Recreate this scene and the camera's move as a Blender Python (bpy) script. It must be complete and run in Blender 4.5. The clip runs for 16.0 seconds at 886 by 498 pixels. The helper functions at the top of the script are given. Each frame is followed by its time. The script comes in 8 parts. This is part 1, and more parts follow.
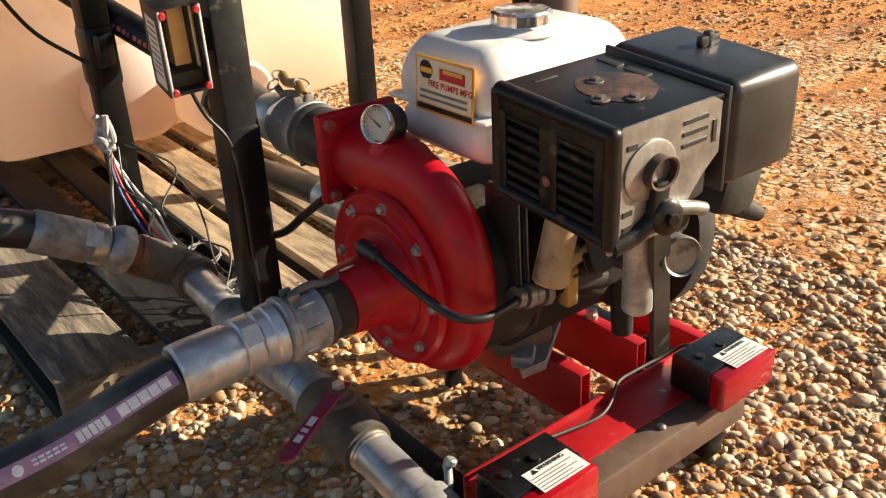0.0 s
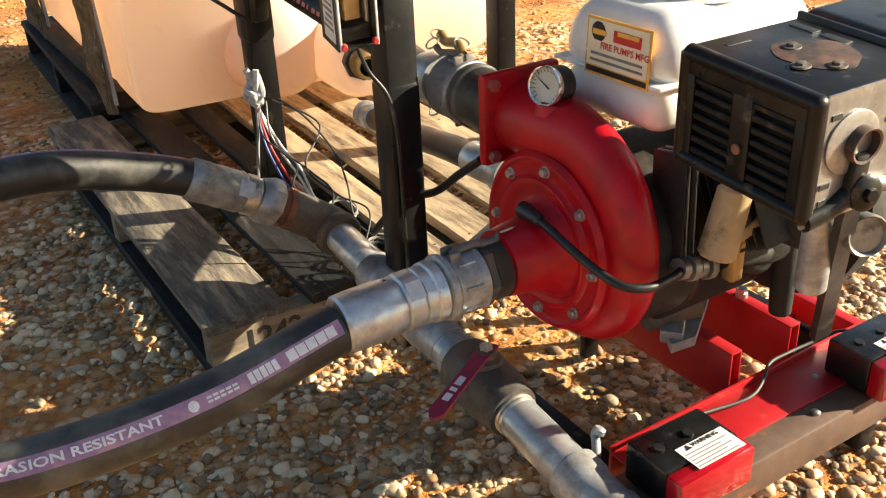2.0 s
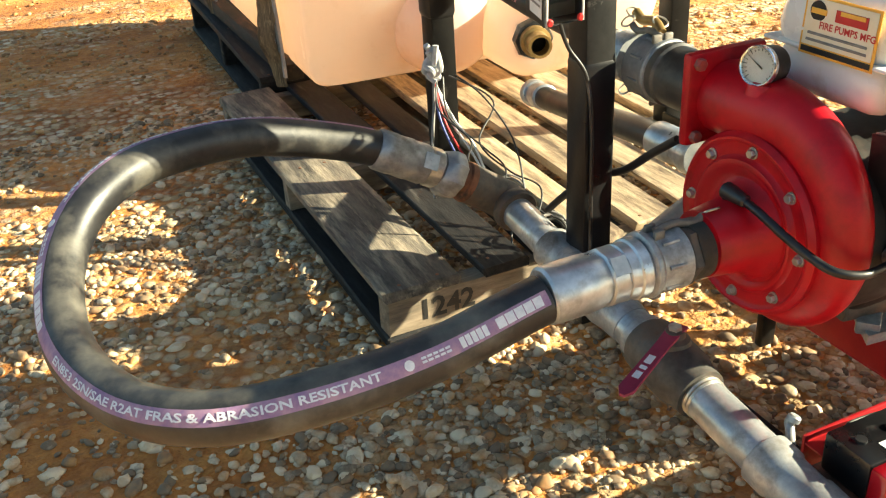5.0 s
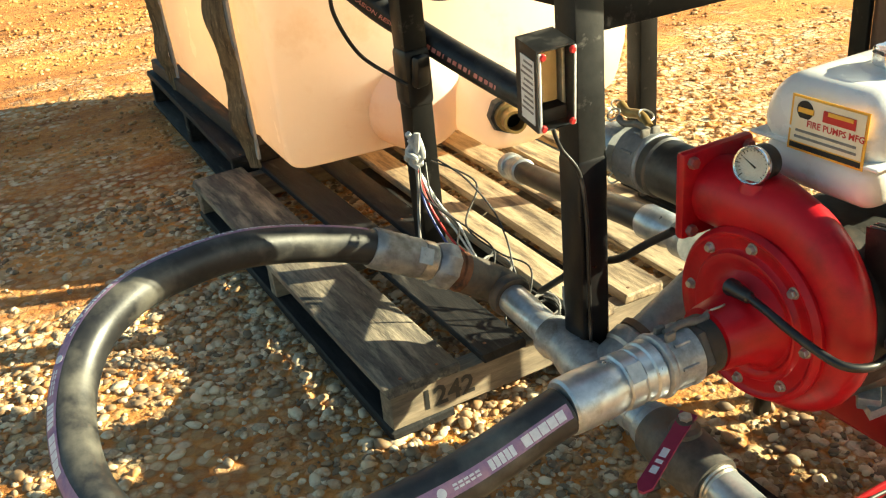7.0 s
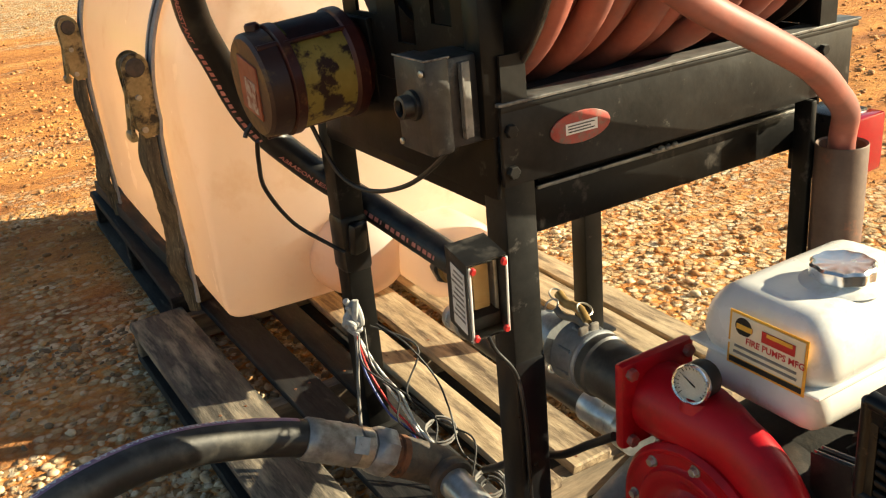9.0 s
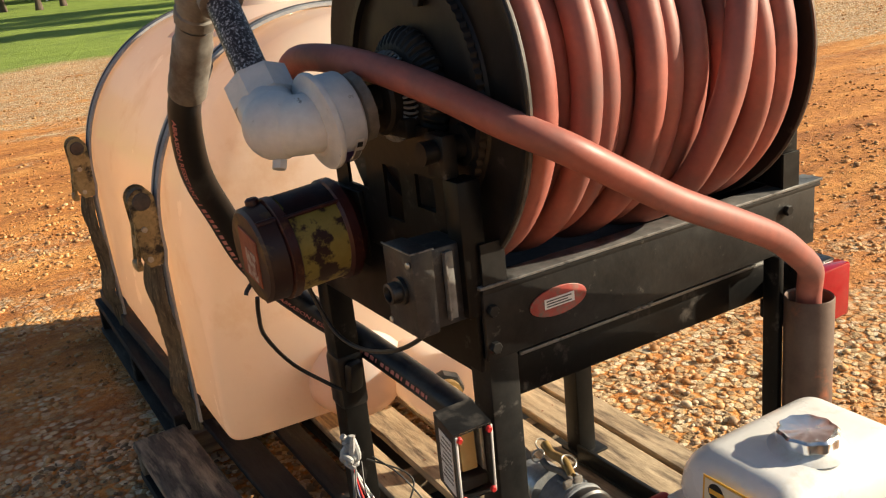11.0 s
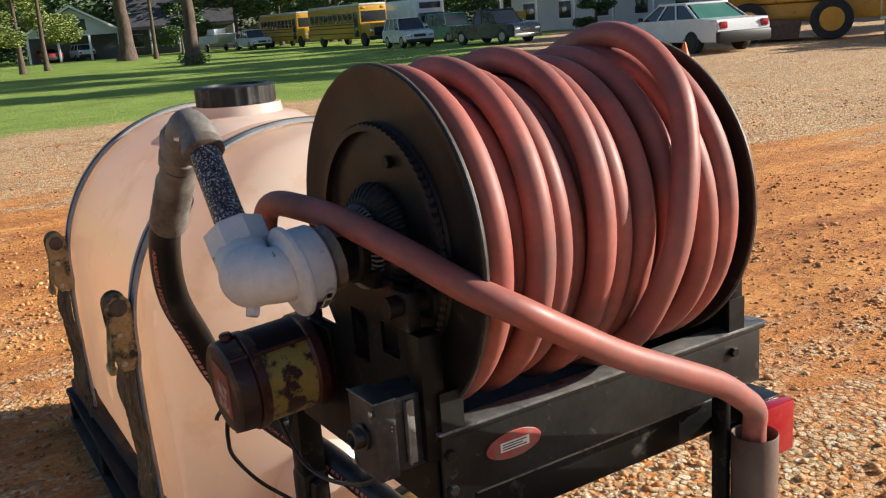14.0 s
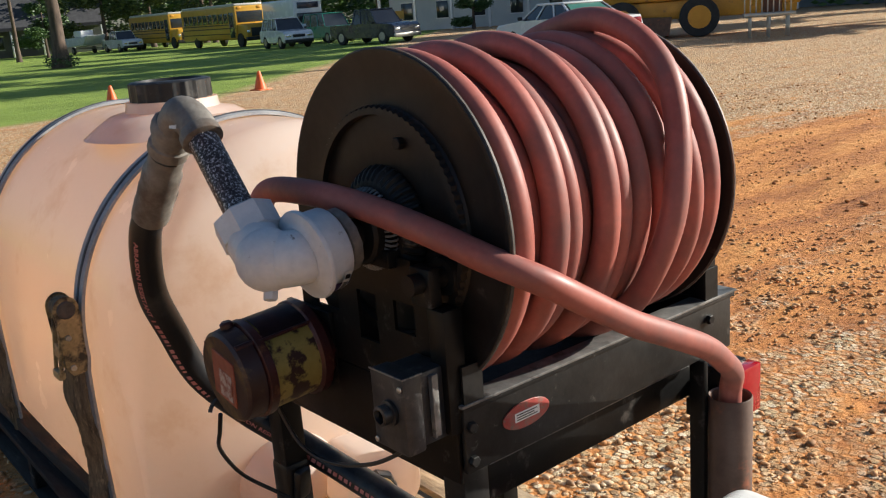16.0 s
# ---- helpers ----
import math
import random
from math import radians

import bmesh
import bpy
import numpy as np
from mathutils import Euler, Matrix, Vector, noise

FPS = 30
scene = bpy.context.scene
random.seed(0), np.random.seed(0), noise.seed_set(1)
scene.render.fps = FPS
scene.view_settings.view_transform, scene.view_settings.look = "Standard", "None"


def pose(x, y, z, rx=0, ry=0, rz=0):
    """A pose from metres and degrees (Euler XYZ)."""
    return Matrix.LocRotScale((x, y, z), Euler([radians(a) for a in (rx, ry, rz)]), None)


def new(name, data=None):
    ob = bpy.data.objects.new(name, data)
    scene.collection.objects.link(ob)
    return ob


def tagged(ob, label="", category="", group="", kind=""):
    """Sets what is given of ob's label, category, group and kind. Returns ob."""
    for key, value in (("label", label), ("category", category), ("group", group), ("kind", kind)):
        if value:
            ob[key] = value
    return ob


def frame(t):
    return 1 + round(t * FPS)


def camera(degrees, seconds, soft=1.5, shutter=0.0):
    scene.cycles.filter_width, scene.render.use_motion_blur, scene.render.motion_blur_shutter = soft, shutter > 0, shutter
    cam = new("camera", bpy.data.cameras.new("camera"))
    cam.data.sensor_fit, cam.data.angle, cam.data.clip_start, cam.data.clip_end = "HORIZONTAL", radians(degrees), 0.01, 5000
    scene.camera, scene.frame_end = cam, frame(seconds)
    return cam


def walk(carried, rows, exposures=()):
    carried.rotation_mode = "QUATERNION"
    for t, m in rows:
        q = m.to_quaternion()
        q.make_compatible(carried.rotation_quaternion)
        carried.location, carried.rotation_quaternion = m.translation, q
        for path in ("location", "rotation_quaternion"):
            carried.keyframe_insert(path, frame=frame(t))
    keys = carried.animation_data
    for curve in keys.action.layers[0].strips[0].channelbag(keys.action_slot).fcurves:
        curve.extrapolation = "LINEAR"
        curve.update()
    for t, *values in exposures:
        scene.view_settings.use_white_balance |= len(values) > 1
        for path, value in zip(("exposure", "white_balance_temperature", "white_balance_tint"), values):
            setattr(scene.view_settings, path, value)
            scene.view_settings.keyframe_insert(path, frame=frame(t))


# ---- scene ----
cam = camera(51.1, 16.0, soft=1.2)
METRES, EYE, TILT, LEAN, TURN = 1.2, 1.044, -26.325, 2.551, -39.05
ROWS = [
    (0.0, 0.0, 0.0, 0.0, 0.0, 0.0, -0.0),
    (0.5, -0.027, 0.0001, -0.0062, 0.99, -0.62, -0.5),
    (1.0, -0.041, 0.0002, -0.0075, 2.47, -1.12, -1.42),
    (1.5, -0.0598, 0.0041, -0.0109, 4.11, -1.48, -2.36),
    (2.0, -0.0776, 0.0045, -0.014, 5.79, -1.84, -3.07),
    (2.5, -0.0928, 0.0007, -0.0188, 7.44, -2.27, -3.74),
    (3.0, -0.1109, -0.0071, -0.0244, 9.14, -2.73, -4.58),
    (3.5, -0.1322, -0.0146, -0.0307, 10.9, -3.17, -5.36),
    (4.0, -0.1473, -0.0239, -0.0351, 12.47, -3.53, -5.93),
    (6.5, -0.2243, -0.033, 0.0156, 11.55, -2.21, -2.94),
    (7.0, -0.2418, -0.0488, 0.0591, 9.95, -1.25, -1.86),
    (7.5, -0.2411, -0.034, 0.1027, 8.82, 0.09, -1.34),
    (8.0, -0.2331, 0.002, 0.149, 8.37, 1.12, -1.05),
    (8.5, -0.2269, 0.0093, 0.1953, 7.87, 2.05, -1.09),
    (9.0, -0.2147, 0.0061, 0.2344, 7.65, 3.13, -1.02),
    (9.5, -0.2002, 0.0023, 0.2721, 7.69, 3.83, -0.77),
    (12.0, -0.169, -0.1312, 0.3961, 7.52, 9.42, -0.23),
    (12.5, -0.1618, -0.148, 0.4136, 7.1, 10.07, -0.39),
    (13.0, -0.1596, -0.1594, 0.4321, 6.63, 10.82, -0.96),
    (13.5, -0.1586, -0.1619, 0.4398, 6.36, 11.41, -1.27),
    (14.0, -0.1602, -0.1615, 0.4417, 6.2, 11.63, -1.33),
    (14.5, -0.1565, -0.163, 0.4413, 5.89, 11.73, -1.09),
    (15.0, -0.1492, -0.1437, 0.452, 5.11, 11.73, -0.74),
    (15.5, -0.1852, -0.1401, 0.4434, 3.29, 11.52, -0.16),
    (16.0, -0.3259, -0.1937, 0.4086, -0.41, 11.6, 2.09),
]
walk(cam, [(t, pose(0, 0, EYE, TILT, LEAN, TURN) @ pose(METRES * x, METRES * y, METRES * z, 90 + pitch, roll, yaw)) for t, x, y, z, yaw, pitch, roll in ROWS],
     exposures=[(0.0, 1.25, 6650, 10), (1.5, 1.54, 6650, 7), (4.0, 2.10, 6600, -3), (6.5, 2.05, 6750, -8), (7.5, 1.80, 6950, -12), (9.5, 1.29, 7050, 4), (12.0, 0.90, 6250, 8), (14.5, 0.86, 5650, 9), (16.0, 0.82, 5600, 8)])

# ---- light: a low, warm sun from the engine's side and a clear sky ----
SUN_AZ, SUN_EL = radians(-25.0), radians(22.5)     # azimuth counted from +x towards +y
world = bpy.data.worlds.new("sky")
scene.world = world
world.use_nodes = True
wn = world.node_tree.nodes
sky = wn.new("ShaderNodeTexSky")
sky.sky_type, sky.sun_disc, sky.sun_elevation = "NISHITA", False, SUN_EL
sky.sun_rotation = math.pi / 2 - SUN_AZ
world.node_tree.links.new(sky.outputs[0], wn["Background"].inputs[0])
wn["Background"].inputs[1].default_value = 0.050
sun = new("sun", bpy.data.lights.new("sun", "SUN"))
sun.data.energy, sun.data.angle, sun.data.color = 5.0, radians(0.55), (1.0, 0.86, 0.66)
to_sun = Vector((math.cos(SUN_EL) * math.cos(SUN_AZ), math.cos(SUN_EL) * math.sin(SUN_AZ), math.sin(SUN_EL)))
sun.rotation_mode = "QUATERNION"
sun.rotation_quaternion = to_sun.to_track_quat("Z", "Y")
sun.location = to_sun * 30

# ---- materials ----


def surface(name, low, high, scale=8.0, rough=0.5, metal=0.0, bump=0.15, fine=60.0, spots=None, spot_scale=12.0, spot_at=0.6,
            spot_soft=0.06, spot_rough=None, stretch=(1, 1, 1), island=0.0, coat=0.0, rough_var=0.15, spec=0.5):
    """A procedural surface: two colours mixed by noise, finer grain in bump and gloss, and spots (rust, dirt, chips) of a third colour."""
    m = bpy.data.materials.new(name)
    m.use_nodes = True
    n, l = m.node_tree.nodes, m.node_tree.links
    b = n["Principled BSDF"]
    tc, mp = n.new("ShaderNodeTexCoord"), n.new("ShaderNodeMapping")
    mp.inputs["Scale"].default_value = stretch
    l.new(tc.outputs["Object"], mp.inputs[0])

    def noise_at(s, detail=5.0, rough_n=0.6):
        t = n.new("ShaderNodeTexNoise")
        t.inputs["Scale"].default_value, t.inputs["Detail"].default_value, t.inputs["Roughness"].default_value = s, detail, rough_n
        l.new(mp.outputs[0], t.inputs["Vector"])
        return t.outputs["Fac"]

    big, small = noise_at(scale), noise_at(fine, 3.0)
    ramp = n.new("ShaderNodeValToRGB")
    ramp.color_ramp.elements[0].position, ramp.color_ramp.elements[1].position = 0.32, 0.68
    ramp.color_ramp.elements[0].color, ramp.color_ramp.elements[1].color = (*low, 1), (*high, 1)
    add = n.new("ShaderNodeMath")
    add.operation = "MULTIPLY_ADD"
    add.inputs[1].default_value, add.inputs[2].default_value = 0.35, -0.175
    l.new(small, add.inputs[0])
    tot = n.new("ShaderNodeMath")
    l.new(big, tot.inputs[0])
    l.new(add.outputs[0], tot.inputs[1])
    drive = tot.outputs[0]
    if island:
        geo, ia = n.new("ShaderNodeNewGeometry"), n.new("ShaderNodeMath")
        ia.operation = "MULTIPLY_ADD"
        ia.inputs[1].default_value, ia.inputs[2].default_value = island, -island / 2
        l.new(geo.outputs["Random Per Island"], ia.inputs[0])
        isum = n.new("ShaderNodeMath")
        l.new(drive, isum.inputs[0])
        l.new(ia.outputs[0], isum.inputs[1])
        drive = isum.outputs[0]
    l.new(drive, ramp.inputs[0])
    colour = ramp.outputs[0]
    rmap = n.new("ShaderNodeMapRange")
    rmap.inputs["To Min"].default_value, rmap.inputs["To Max"].default_value = max(0.03, rough - rough_var), min(1, rough + rough_var)
    l.new(noise_at(scale * 2.3), rmap.inputs[0])
    rough_out = rmap.outputs[0]
    b.inputs["Metallic"].default_value = metal
    b.inputs["Coat Weight"].default_value = coat
    b.inputs["Specular IOR Level"].default_value = spec
    if spots:
        mask = n.new("ShaderNodeMapRange")
        mask.inputs["From Min"].default_value, mask.inputs["From Max"].default_value = spot_at - spot_soft, spot_at + spot_soft
        l.new(noise_at(spot_scale, 6.0, 0.65), mask.inputs[0])
        mix = n.new("ShaderNodeMix")
        mix.data_type = "RGBA"
        l.new(mask.outputs[0], mix.inputs[0])
        l.new(colour, mix.inputs[6])
        mix.inputs[7].default_value = (*spots, 1)
        colour = mix.outputs[2]
        if spot_rough is not None:
            rm = n.new("ShaderNodeMix")
            l.new(mask.outputs[0], rm.inputs[0])
            l.new(rough_out, rm.inputs[2])
            rm.inputs[3].default_value = spot_rough
            rough_out = rm.outputs[0]
            mm = n.new("ShaderNodeMix")
            l.new(mask.outputs[0], mm.inputs[0])
            mm.inputs[2].default_value, mm.inputs[3].default_value = metal, 0.0
            l.new(mm.outputs[0], b.inputs["Metallic"])
    l.new(colour, b.inputs["Base Color"])
    l.new(rough_out, b.inputs["Roughness"])
    if bump:
        bp = n.new("ShaderNodeBump")
        bp.inputs["Strength"].default_value, bp.inputs["Distance"].default_value = bump, 0.004
        l.new(tot.outputs[0], bp.inputs["Height"])
        l.new(bp.outputs[0], b.inputs["Normal"])
    return m


BLACK_PAINT = surface("black paint", (0.003, 0.003, 0.0032), (0.009, 0.0085, 0.008), 6, 0.40, 0.0, 0.14, 70, (0.07, 0.062, 0.055), 18, 0.66, 0.06, spec=0.20)
# rubbed steel, its grey lightened to carry the shine
RUBBED_SHINE = surface("rubbed grey steel with shine", (0.10, 0.10, 0.098), (0.26, 0.255, 0.245), 14, 0.38, 0.25, 0.2, 70, (0.02, 0.02, 0.02), 16, 0.60)
BLACK_WORN = surface("worn black paint", (0.006, 0.006, 0.006), (0.022, 0.021, 0.020), 7, 0.45, 0.0, 0.2, 60, (0.13, 0.12, 0.11), 20, 0.67, 0.06, 0.4, spec=0.22)
GREY_BARE = surface("bare grey steel", (0.16, 0.16, 0.155), (0.30, 0.30, 0.29), 10, 0.42, 0.55, 0.15, 80, (0.05, 0.05, 0.05), 14, 0.62)
TAPE = surface("black tape", (0.004, 0.004, 0.005), (0.012, 0.012, 0.013), 14, 0.34, 0.0, 0.25, 40, spec=0.35)
RED_PAINT = surface("red pump paint", (0.36, 0.001, 0.008), (0.46, 0.003, 0.013), 5, 0.38, 0.0, 0.16, 70, (0.22, 0.002, 0.007), 13, 0.60, 0.12, spec=0.34)
RED_FRAME = surface("red frame paint", (0.33, 0.004, 0.010), (0.46, 0.010, 0.016), 6, 0.45, 0.0, 0.12, 60, (0.24, 0.09, 0.06), 15, 0.68, 0.06, 0.7)
RED_DULL = surface("faded red paint", (0.27, 0.035, 0.03), (0.40, 0.07, 0.055), 40, 0.5, 0.0, 0.15, 90, (0.16, 0.12, 0.10), 60, 0.56, 0.1)
RUST = surface("rusty steel", (0.10, 0.045, 0.025), (0.24, 0.10, 0.05), 16, 0.75, 0.1, 0.3, 90, (0.05, 0.03, 0.025), 20, 0.6)
BROWN_STEEL = surface("brown weathered steel", (0.075, 0.042, 0.030), (0.14, 0.085, 0.060), 7, 0.6, 0.1, 0.25, 60, (0.30, 0.10, 0.05), 12, 0.64)
GALV = surface("galvanised steel", (0.34, 0.37, 0.40), (0.62, 0.64, 0.66), 20, 0.34, 0.72, 0.14, 90, (0.17, 0.15, 0.12), 13, 0.62, 0.1, 0.6)
GALV_DULL = surface("dull grey galvanised pipe", (0.20, 0.215, 0.235), (0.36, 0.375, 0.39), 16, 0.48, 0.45, 0.2, 90, (0.11, 0.10, 0.085), 11, 0.58, 0.1, 0.7)
ALU = surface("dull cast aluminium", (0.26, 0.275, 0.29), (0.48, 0.49, 0.50), 18, 0.42, 0.55, 0.22, 90, (0.12, 0.105, 0.09), 12, 0.58, 0.1, 0.7)
DARK_IRON = surface("dark cast iron", (0.055, 0.05, 0.045), (0.13, 0.12, 0.11), 20, 0.6, 0.3, 0.35, 90, (0.13, 0.075, 0.045), 10, 0.58, 0.1)
# dark engine iron; the same near-black paints shade into gaps
GRIME_SHADE = surface("greasy iron and gap shade", (0.005, 0.0045, 0.004), (0.018, 0.015, 0.013), 25, 0.72, 0.0, 0.4, 90, (0.07, 0.05, 0.035), 12, 0.66, 0.1)
CHROME = surface("worn chrome", (0.82, 0.83, 0.84), (0.92, 0.92, 0.92), 20, 0.2, 0.92, 0.05, 60, (0.35, 0.33, 0.3), 25, 0.68, 0.1, 0.6, rough_var=0.08)
BOLT = surface("bolt zinc", (0.40, 0.38, 0.33), (0.58, 0.55, 0.5), 60, 0.35, 0.8, 0.1, 120)
BRASS = surface("dull brass", (0.30, 0.19, 0.07), (0.42, 0.28, 0.11), 30, 0.45, 0.7, 0.1, 90)
WHITE_TANK = surface("white fuel tank paint", (0.74, 0.74, 0.72), (0.84, 0.84, 0.82), 5, 0.3, 0.0, 0.05, 60, (0.50, 0.41, 0.28), 7, 0.66, 0.10, coat=0.2)
WHITE_IRON = surface("white painted iron", (0.50, 0.53, 0.565), (0.66, 0.68, 0.70), 14, 0.40, 0.0, 0.25, 70, (0.20, 0.19, 0.18), 34, 0.69, 0.03)
MUFFLER = surface("blackened muffler sheet", (0.004, 0.004, 0.0045), (0.013, 0.0125, 0.012), 8, 0.33, 0.0, 0.14, 60, (0.10, 0.075, 0.055), 30, 0.66, 0.06, 0.5, spec=0.26)
MUFFLER_RUST = surface("heat-rusted sheet", (0.05, 0.026, 0.019), (0.12, 0.058, 0.040), 40, 0.6, 0.1, 0.2, 80, (0.022, 0.018, 0.016), 26, 0.54, 0.08)
MUFFLER_GREY = surface("grey scorched sheet", (0.20, 0.195, 0.19), (0.46, 0.45, 0.43), 11, 0.36, 0.7, 0.10, 70, (0.10, 0.07, 0.05), 22, 0.60, 0.10, 0.7)
RUBBER_DUSTY = surface("dusty hose rubber", (0.009, 0.009, 0.011), (0.034, 0.033, 0.032), 9, 0.42, 0.0, 0.18, 70, (0.14, 0.13, 0.108), 7, 0.60, 0.12, 0.6, spec=0.6)
LAMP_BLACK = surface("black lamp plastic", (0.004, 0.004, 0.005), (0.012, 0.012, 0.013), 14, 0.3, 0.0, 0.1, 80, (0.07, 0.065, 0.06), 30, 0.68, 0.06, 0.6)
RUBBER = surface("black hose rubber", (0.005, 0.005, 0.0065), (0.013, 0.013, 0.015), 7, 0.42, 0.0, 0.12, 70, (0.09, 0.085, 0.075), 5, 0.66, 0.12, 0.75)
RED_RUBBER = surface("red booster hose rubber", (0.285, 0.084, 0.064), (0.42, 0.138, 0.106), 6, 0.50, 0.0, 0.10, 80, (0.19, 0.095, 0.085), 8, 0.58, 0.14, 0.62, spec=0.42)
PLASTIC = surface("black plastic", (0.008, 0.008, 0.0085), (0.022, 0.022, 0.023), 12, 0.42, 0.0, 0.1, 80, (0.11, 0.10, 0.09), 14, 0.64, 0.08)
WOOD = surface("weathered pallet wood", (0.26, 0.19, 0.115), (0.52, 0.40, 0.26), 9, 0.8, 0.0, 0.6, 75, (0.10, 0.068, 0.045), 6, 0.56, 0.08, stretch=(5, 0.7, 5))
WOOD_GREY = surface("grey weathered wood", (0.035, 0.031, 0.027), (0.15, 0.125, 0.098), 9, 0.85, 0.0, 0.7, 75, (0.34, 0.285, 0.21), 7, 0.58, 0.10, stretch=(5, 0.7, 5))
WOOD_END = surface("pallet end wood", (0.15, 0.115, 0.08), (0.30, 0.235, 0.165), 7, 0.85, 0.0, 0.4, 55, (0.08, 0.065, 0.05), 5, 0.6, 0.12, stretch=(0.9, 6, 6))
# the black pallet's colour, also painting shade on two front boards
WOOD_BLACK_SHADE = surface("black-stained timber", (0.008, 0.008, 0.009), (0.028, 0.026, 0.026), 9, 0.7, 0.0, 0.5, 75, (0.11, 0.10, 0.09), 5, 0.68, 0.07, stretch=(5, 0.7, 5), spec=0.25)
STRAP = surface("dirty webbing strap", (0.055, 0.040, 0.024), (0.20, 0.150, 0.085), 9, 0.85, 0.0, 0.5, 160, (0.30, 0.23, 0.13), 26, 0.62, 0.08, stretch=(6, 6, 0.8))
STRAP_DARK = surface("dark webbing edge", (0.05, 0.052, 0.058), (0.12, 0.12, 0.125), 10, 0.8, 0.0, 0.3, 160)
IRON_GREY = surface("grey weathered iron", (0.14, 0.125, 0.11), (0.27, 0.25, 0.22), 14, 0.6, 0.25, 0.3, 90, (0.10, 0.07, 0.05), 12, 0.6, 0.1)
TIMBER_DARK = surface("dark brown timber", (0.010, 0.008, 0.007), (0.034, 0.025, 0.019), 7, 0.75, 0.0, 0.4, 55, (0.16, 0.08, 0.04), 6, 0.64, 0.1, stretch=(6, 0.9, 6))
STRAP_GREY = surface("grey webbing strap", (0.26, 0.26, 0.27), (0.42, 0.42, 0.43), 10, 0.7, 0.0, 0.4, 160)
RATCHET = surface("yellow-zinc ratchet", (0.27, 0.21, 0.10), (0.46, 0.36, 0.19), 20, 0.48, 0.3, 0.25, 80, (0.035, 0.030, 0.025), 17, 0.55, 0.06)
MOTOR = surface("flaking motor paint", (0.24, 0.20, 0.045), (0.37, 0.31, 0.09), 12, 0.5, 0.1, 0.2, 60, (0.030, 0.012, 0.012), 15, 0.53, 0.03, 0.55)
MOTOR_RED = surface("maroon motor paint", (0.025, 0.007, 0.008), (0.07, 0.018, 0.016), 12, 0.40, 0.1, 0.2, 60, (0.20, 0.09, 0.035), 14, 0.6, 0.05)
MOTOR_END = surface("rust-red motor cap", (0.22, 0.06, 0.035), (0.34, 0.11, 0.06), 14, 0.6, 0.1, 0.2, 60, (0.09, 0.03, 0.02), 12, 0.62)
PAPER = surface("white sticker", (0.68, 0.68, 0.66), (0.78, 0.78, 0.76), 20, 0.5, 0.0, 0.0, 60)
# pale face of a tag, and the gleam painted on a collar
TAG_GLEAM = surface("pale blue-grey tag and gleam", (0.34, 0.39, 0.43), (0.52, 0.57, 0.60), 60, 0.5, 0.0, 0.05, 90)
INK = surface("black ink", (0.012, 0.012, 0.012), (0.02, 0.02, 0.02), 20, 0.5, 0.0, 0.0)
RED_INK = surface("red ink", (0.48, 0.02, 0.02), (0.55, 0.03, 0.03), 20, 0.5, 0.0, 0.0)
CREAM = surface("cream sticker", (0.76, 0.66, 0.46), (0.82, 0.76, 0.62), 9, 0.45, 0.0, 0.0)
ORANGE_INK = surface("orange ink", (0.75, 0.32, 0.04), (0.85, 0.5, 0.08), 12, 0.45, 0.0, 0.0)
HOSE_INK = surface("white hose print", (0.62, 0.62, 0.68), (0.80, 0.80, 0.84), 90, 0.6, 0.0, 0.0)
HOSE_BAND = surface("purple hose band", (0.22, 0.13, 0.27), (0.44, 0.26, 0.34), 45, 0.6, 0.0, 0.0)
HOSE_PINK = surface("red hose print", (0.50, 0.16, 0.14), (0.64, 0.28, 0.25), 40, 0.6, 0.0, 0.0)
HANDLE = surface("purple valve handle", (0.22, 0.015, 0.05), (0.32, 0.03, 0.08), 12, 0.4, 0.0, 0.1)
LENS_RED = surface("red lamp lens", (0.26, 0.002, 0.008), (0.36, 0.005, 0.014), 10, 0.18, 0.0, 0.05, 90, coat=0.5)
DIAL = surface("dusty white dial", (0.50, 0.50, 0.49), (0.62, 0.62, 0.60), 20, 0.4, 0.0, 0.0)
WIRE_RED = surface("red wire", (0.5, 0.02, 0.02), (0.55, 0.03, 0.03), 20, 0.4, 0.0, 0.0)
WIRE_WHITE = surface("white wire", (0.6, 0.6, 0.58), (0.7, 0.7, 0.68), 20, 0.5, 0.0, 0.0)
WIRE_BLUE = surface("blue wire", (0.03, 0.05, 0.22), (0.05, 0.08, 0.3), 20, 0.4, 0.0, 0.0)
WIRE_DULL = surface("dull grey twin wire", (0.03, 0.028, 0.026), (0.07, 0.065, 0.06), 30, 0.55, 0.0, 0.0)
WIRE_GREY = surface("grey cable", (0.16, 0.15, 0.14), (0.24, 0.23, 0.22), 30, 0.55, 0.0, 0.0)
CONE_ORANGE = surface("orange cone", (0.75, 0.12, 0.02), (0.82, 0.16, 0.03), 8, 0.5, 0.0, 0.0)
BUS_YELLOW = surface("bus yellow", (0.55, 0.30, 0.02), (0.63, 0.35, 0.03), 1, 0.35, 0.0, 0.0, 5, coat=0.3)
CAR_WHITE = surface("white car paint", (0.72, 0.73, 0.74), (0.78, 0.79, 0.8), 1, 0.25, 0.0, 0.0, 5, coat=0.5)
CAR_GREEN = surface("green car paint", (0.03, 0.22, 0.16), (0.04, 0.26, 0.19), 1, 0.3, 0.0, 0.0, 5, coat=0.5)
CAR_BLUE = surface("dark blue car paint", (0.015, 0.022, 0.045), (0.022, 0.03, 0.06), 1, 0.28, 0.0, 0.0, 5, coat=0.5)
CAR_RED = surface("red car paint", (0.3, 0.02, 0.02), (0.34, 0.03, 0.03), 1, 0.3, 0.0, 0.0, 5, coat=0.5)
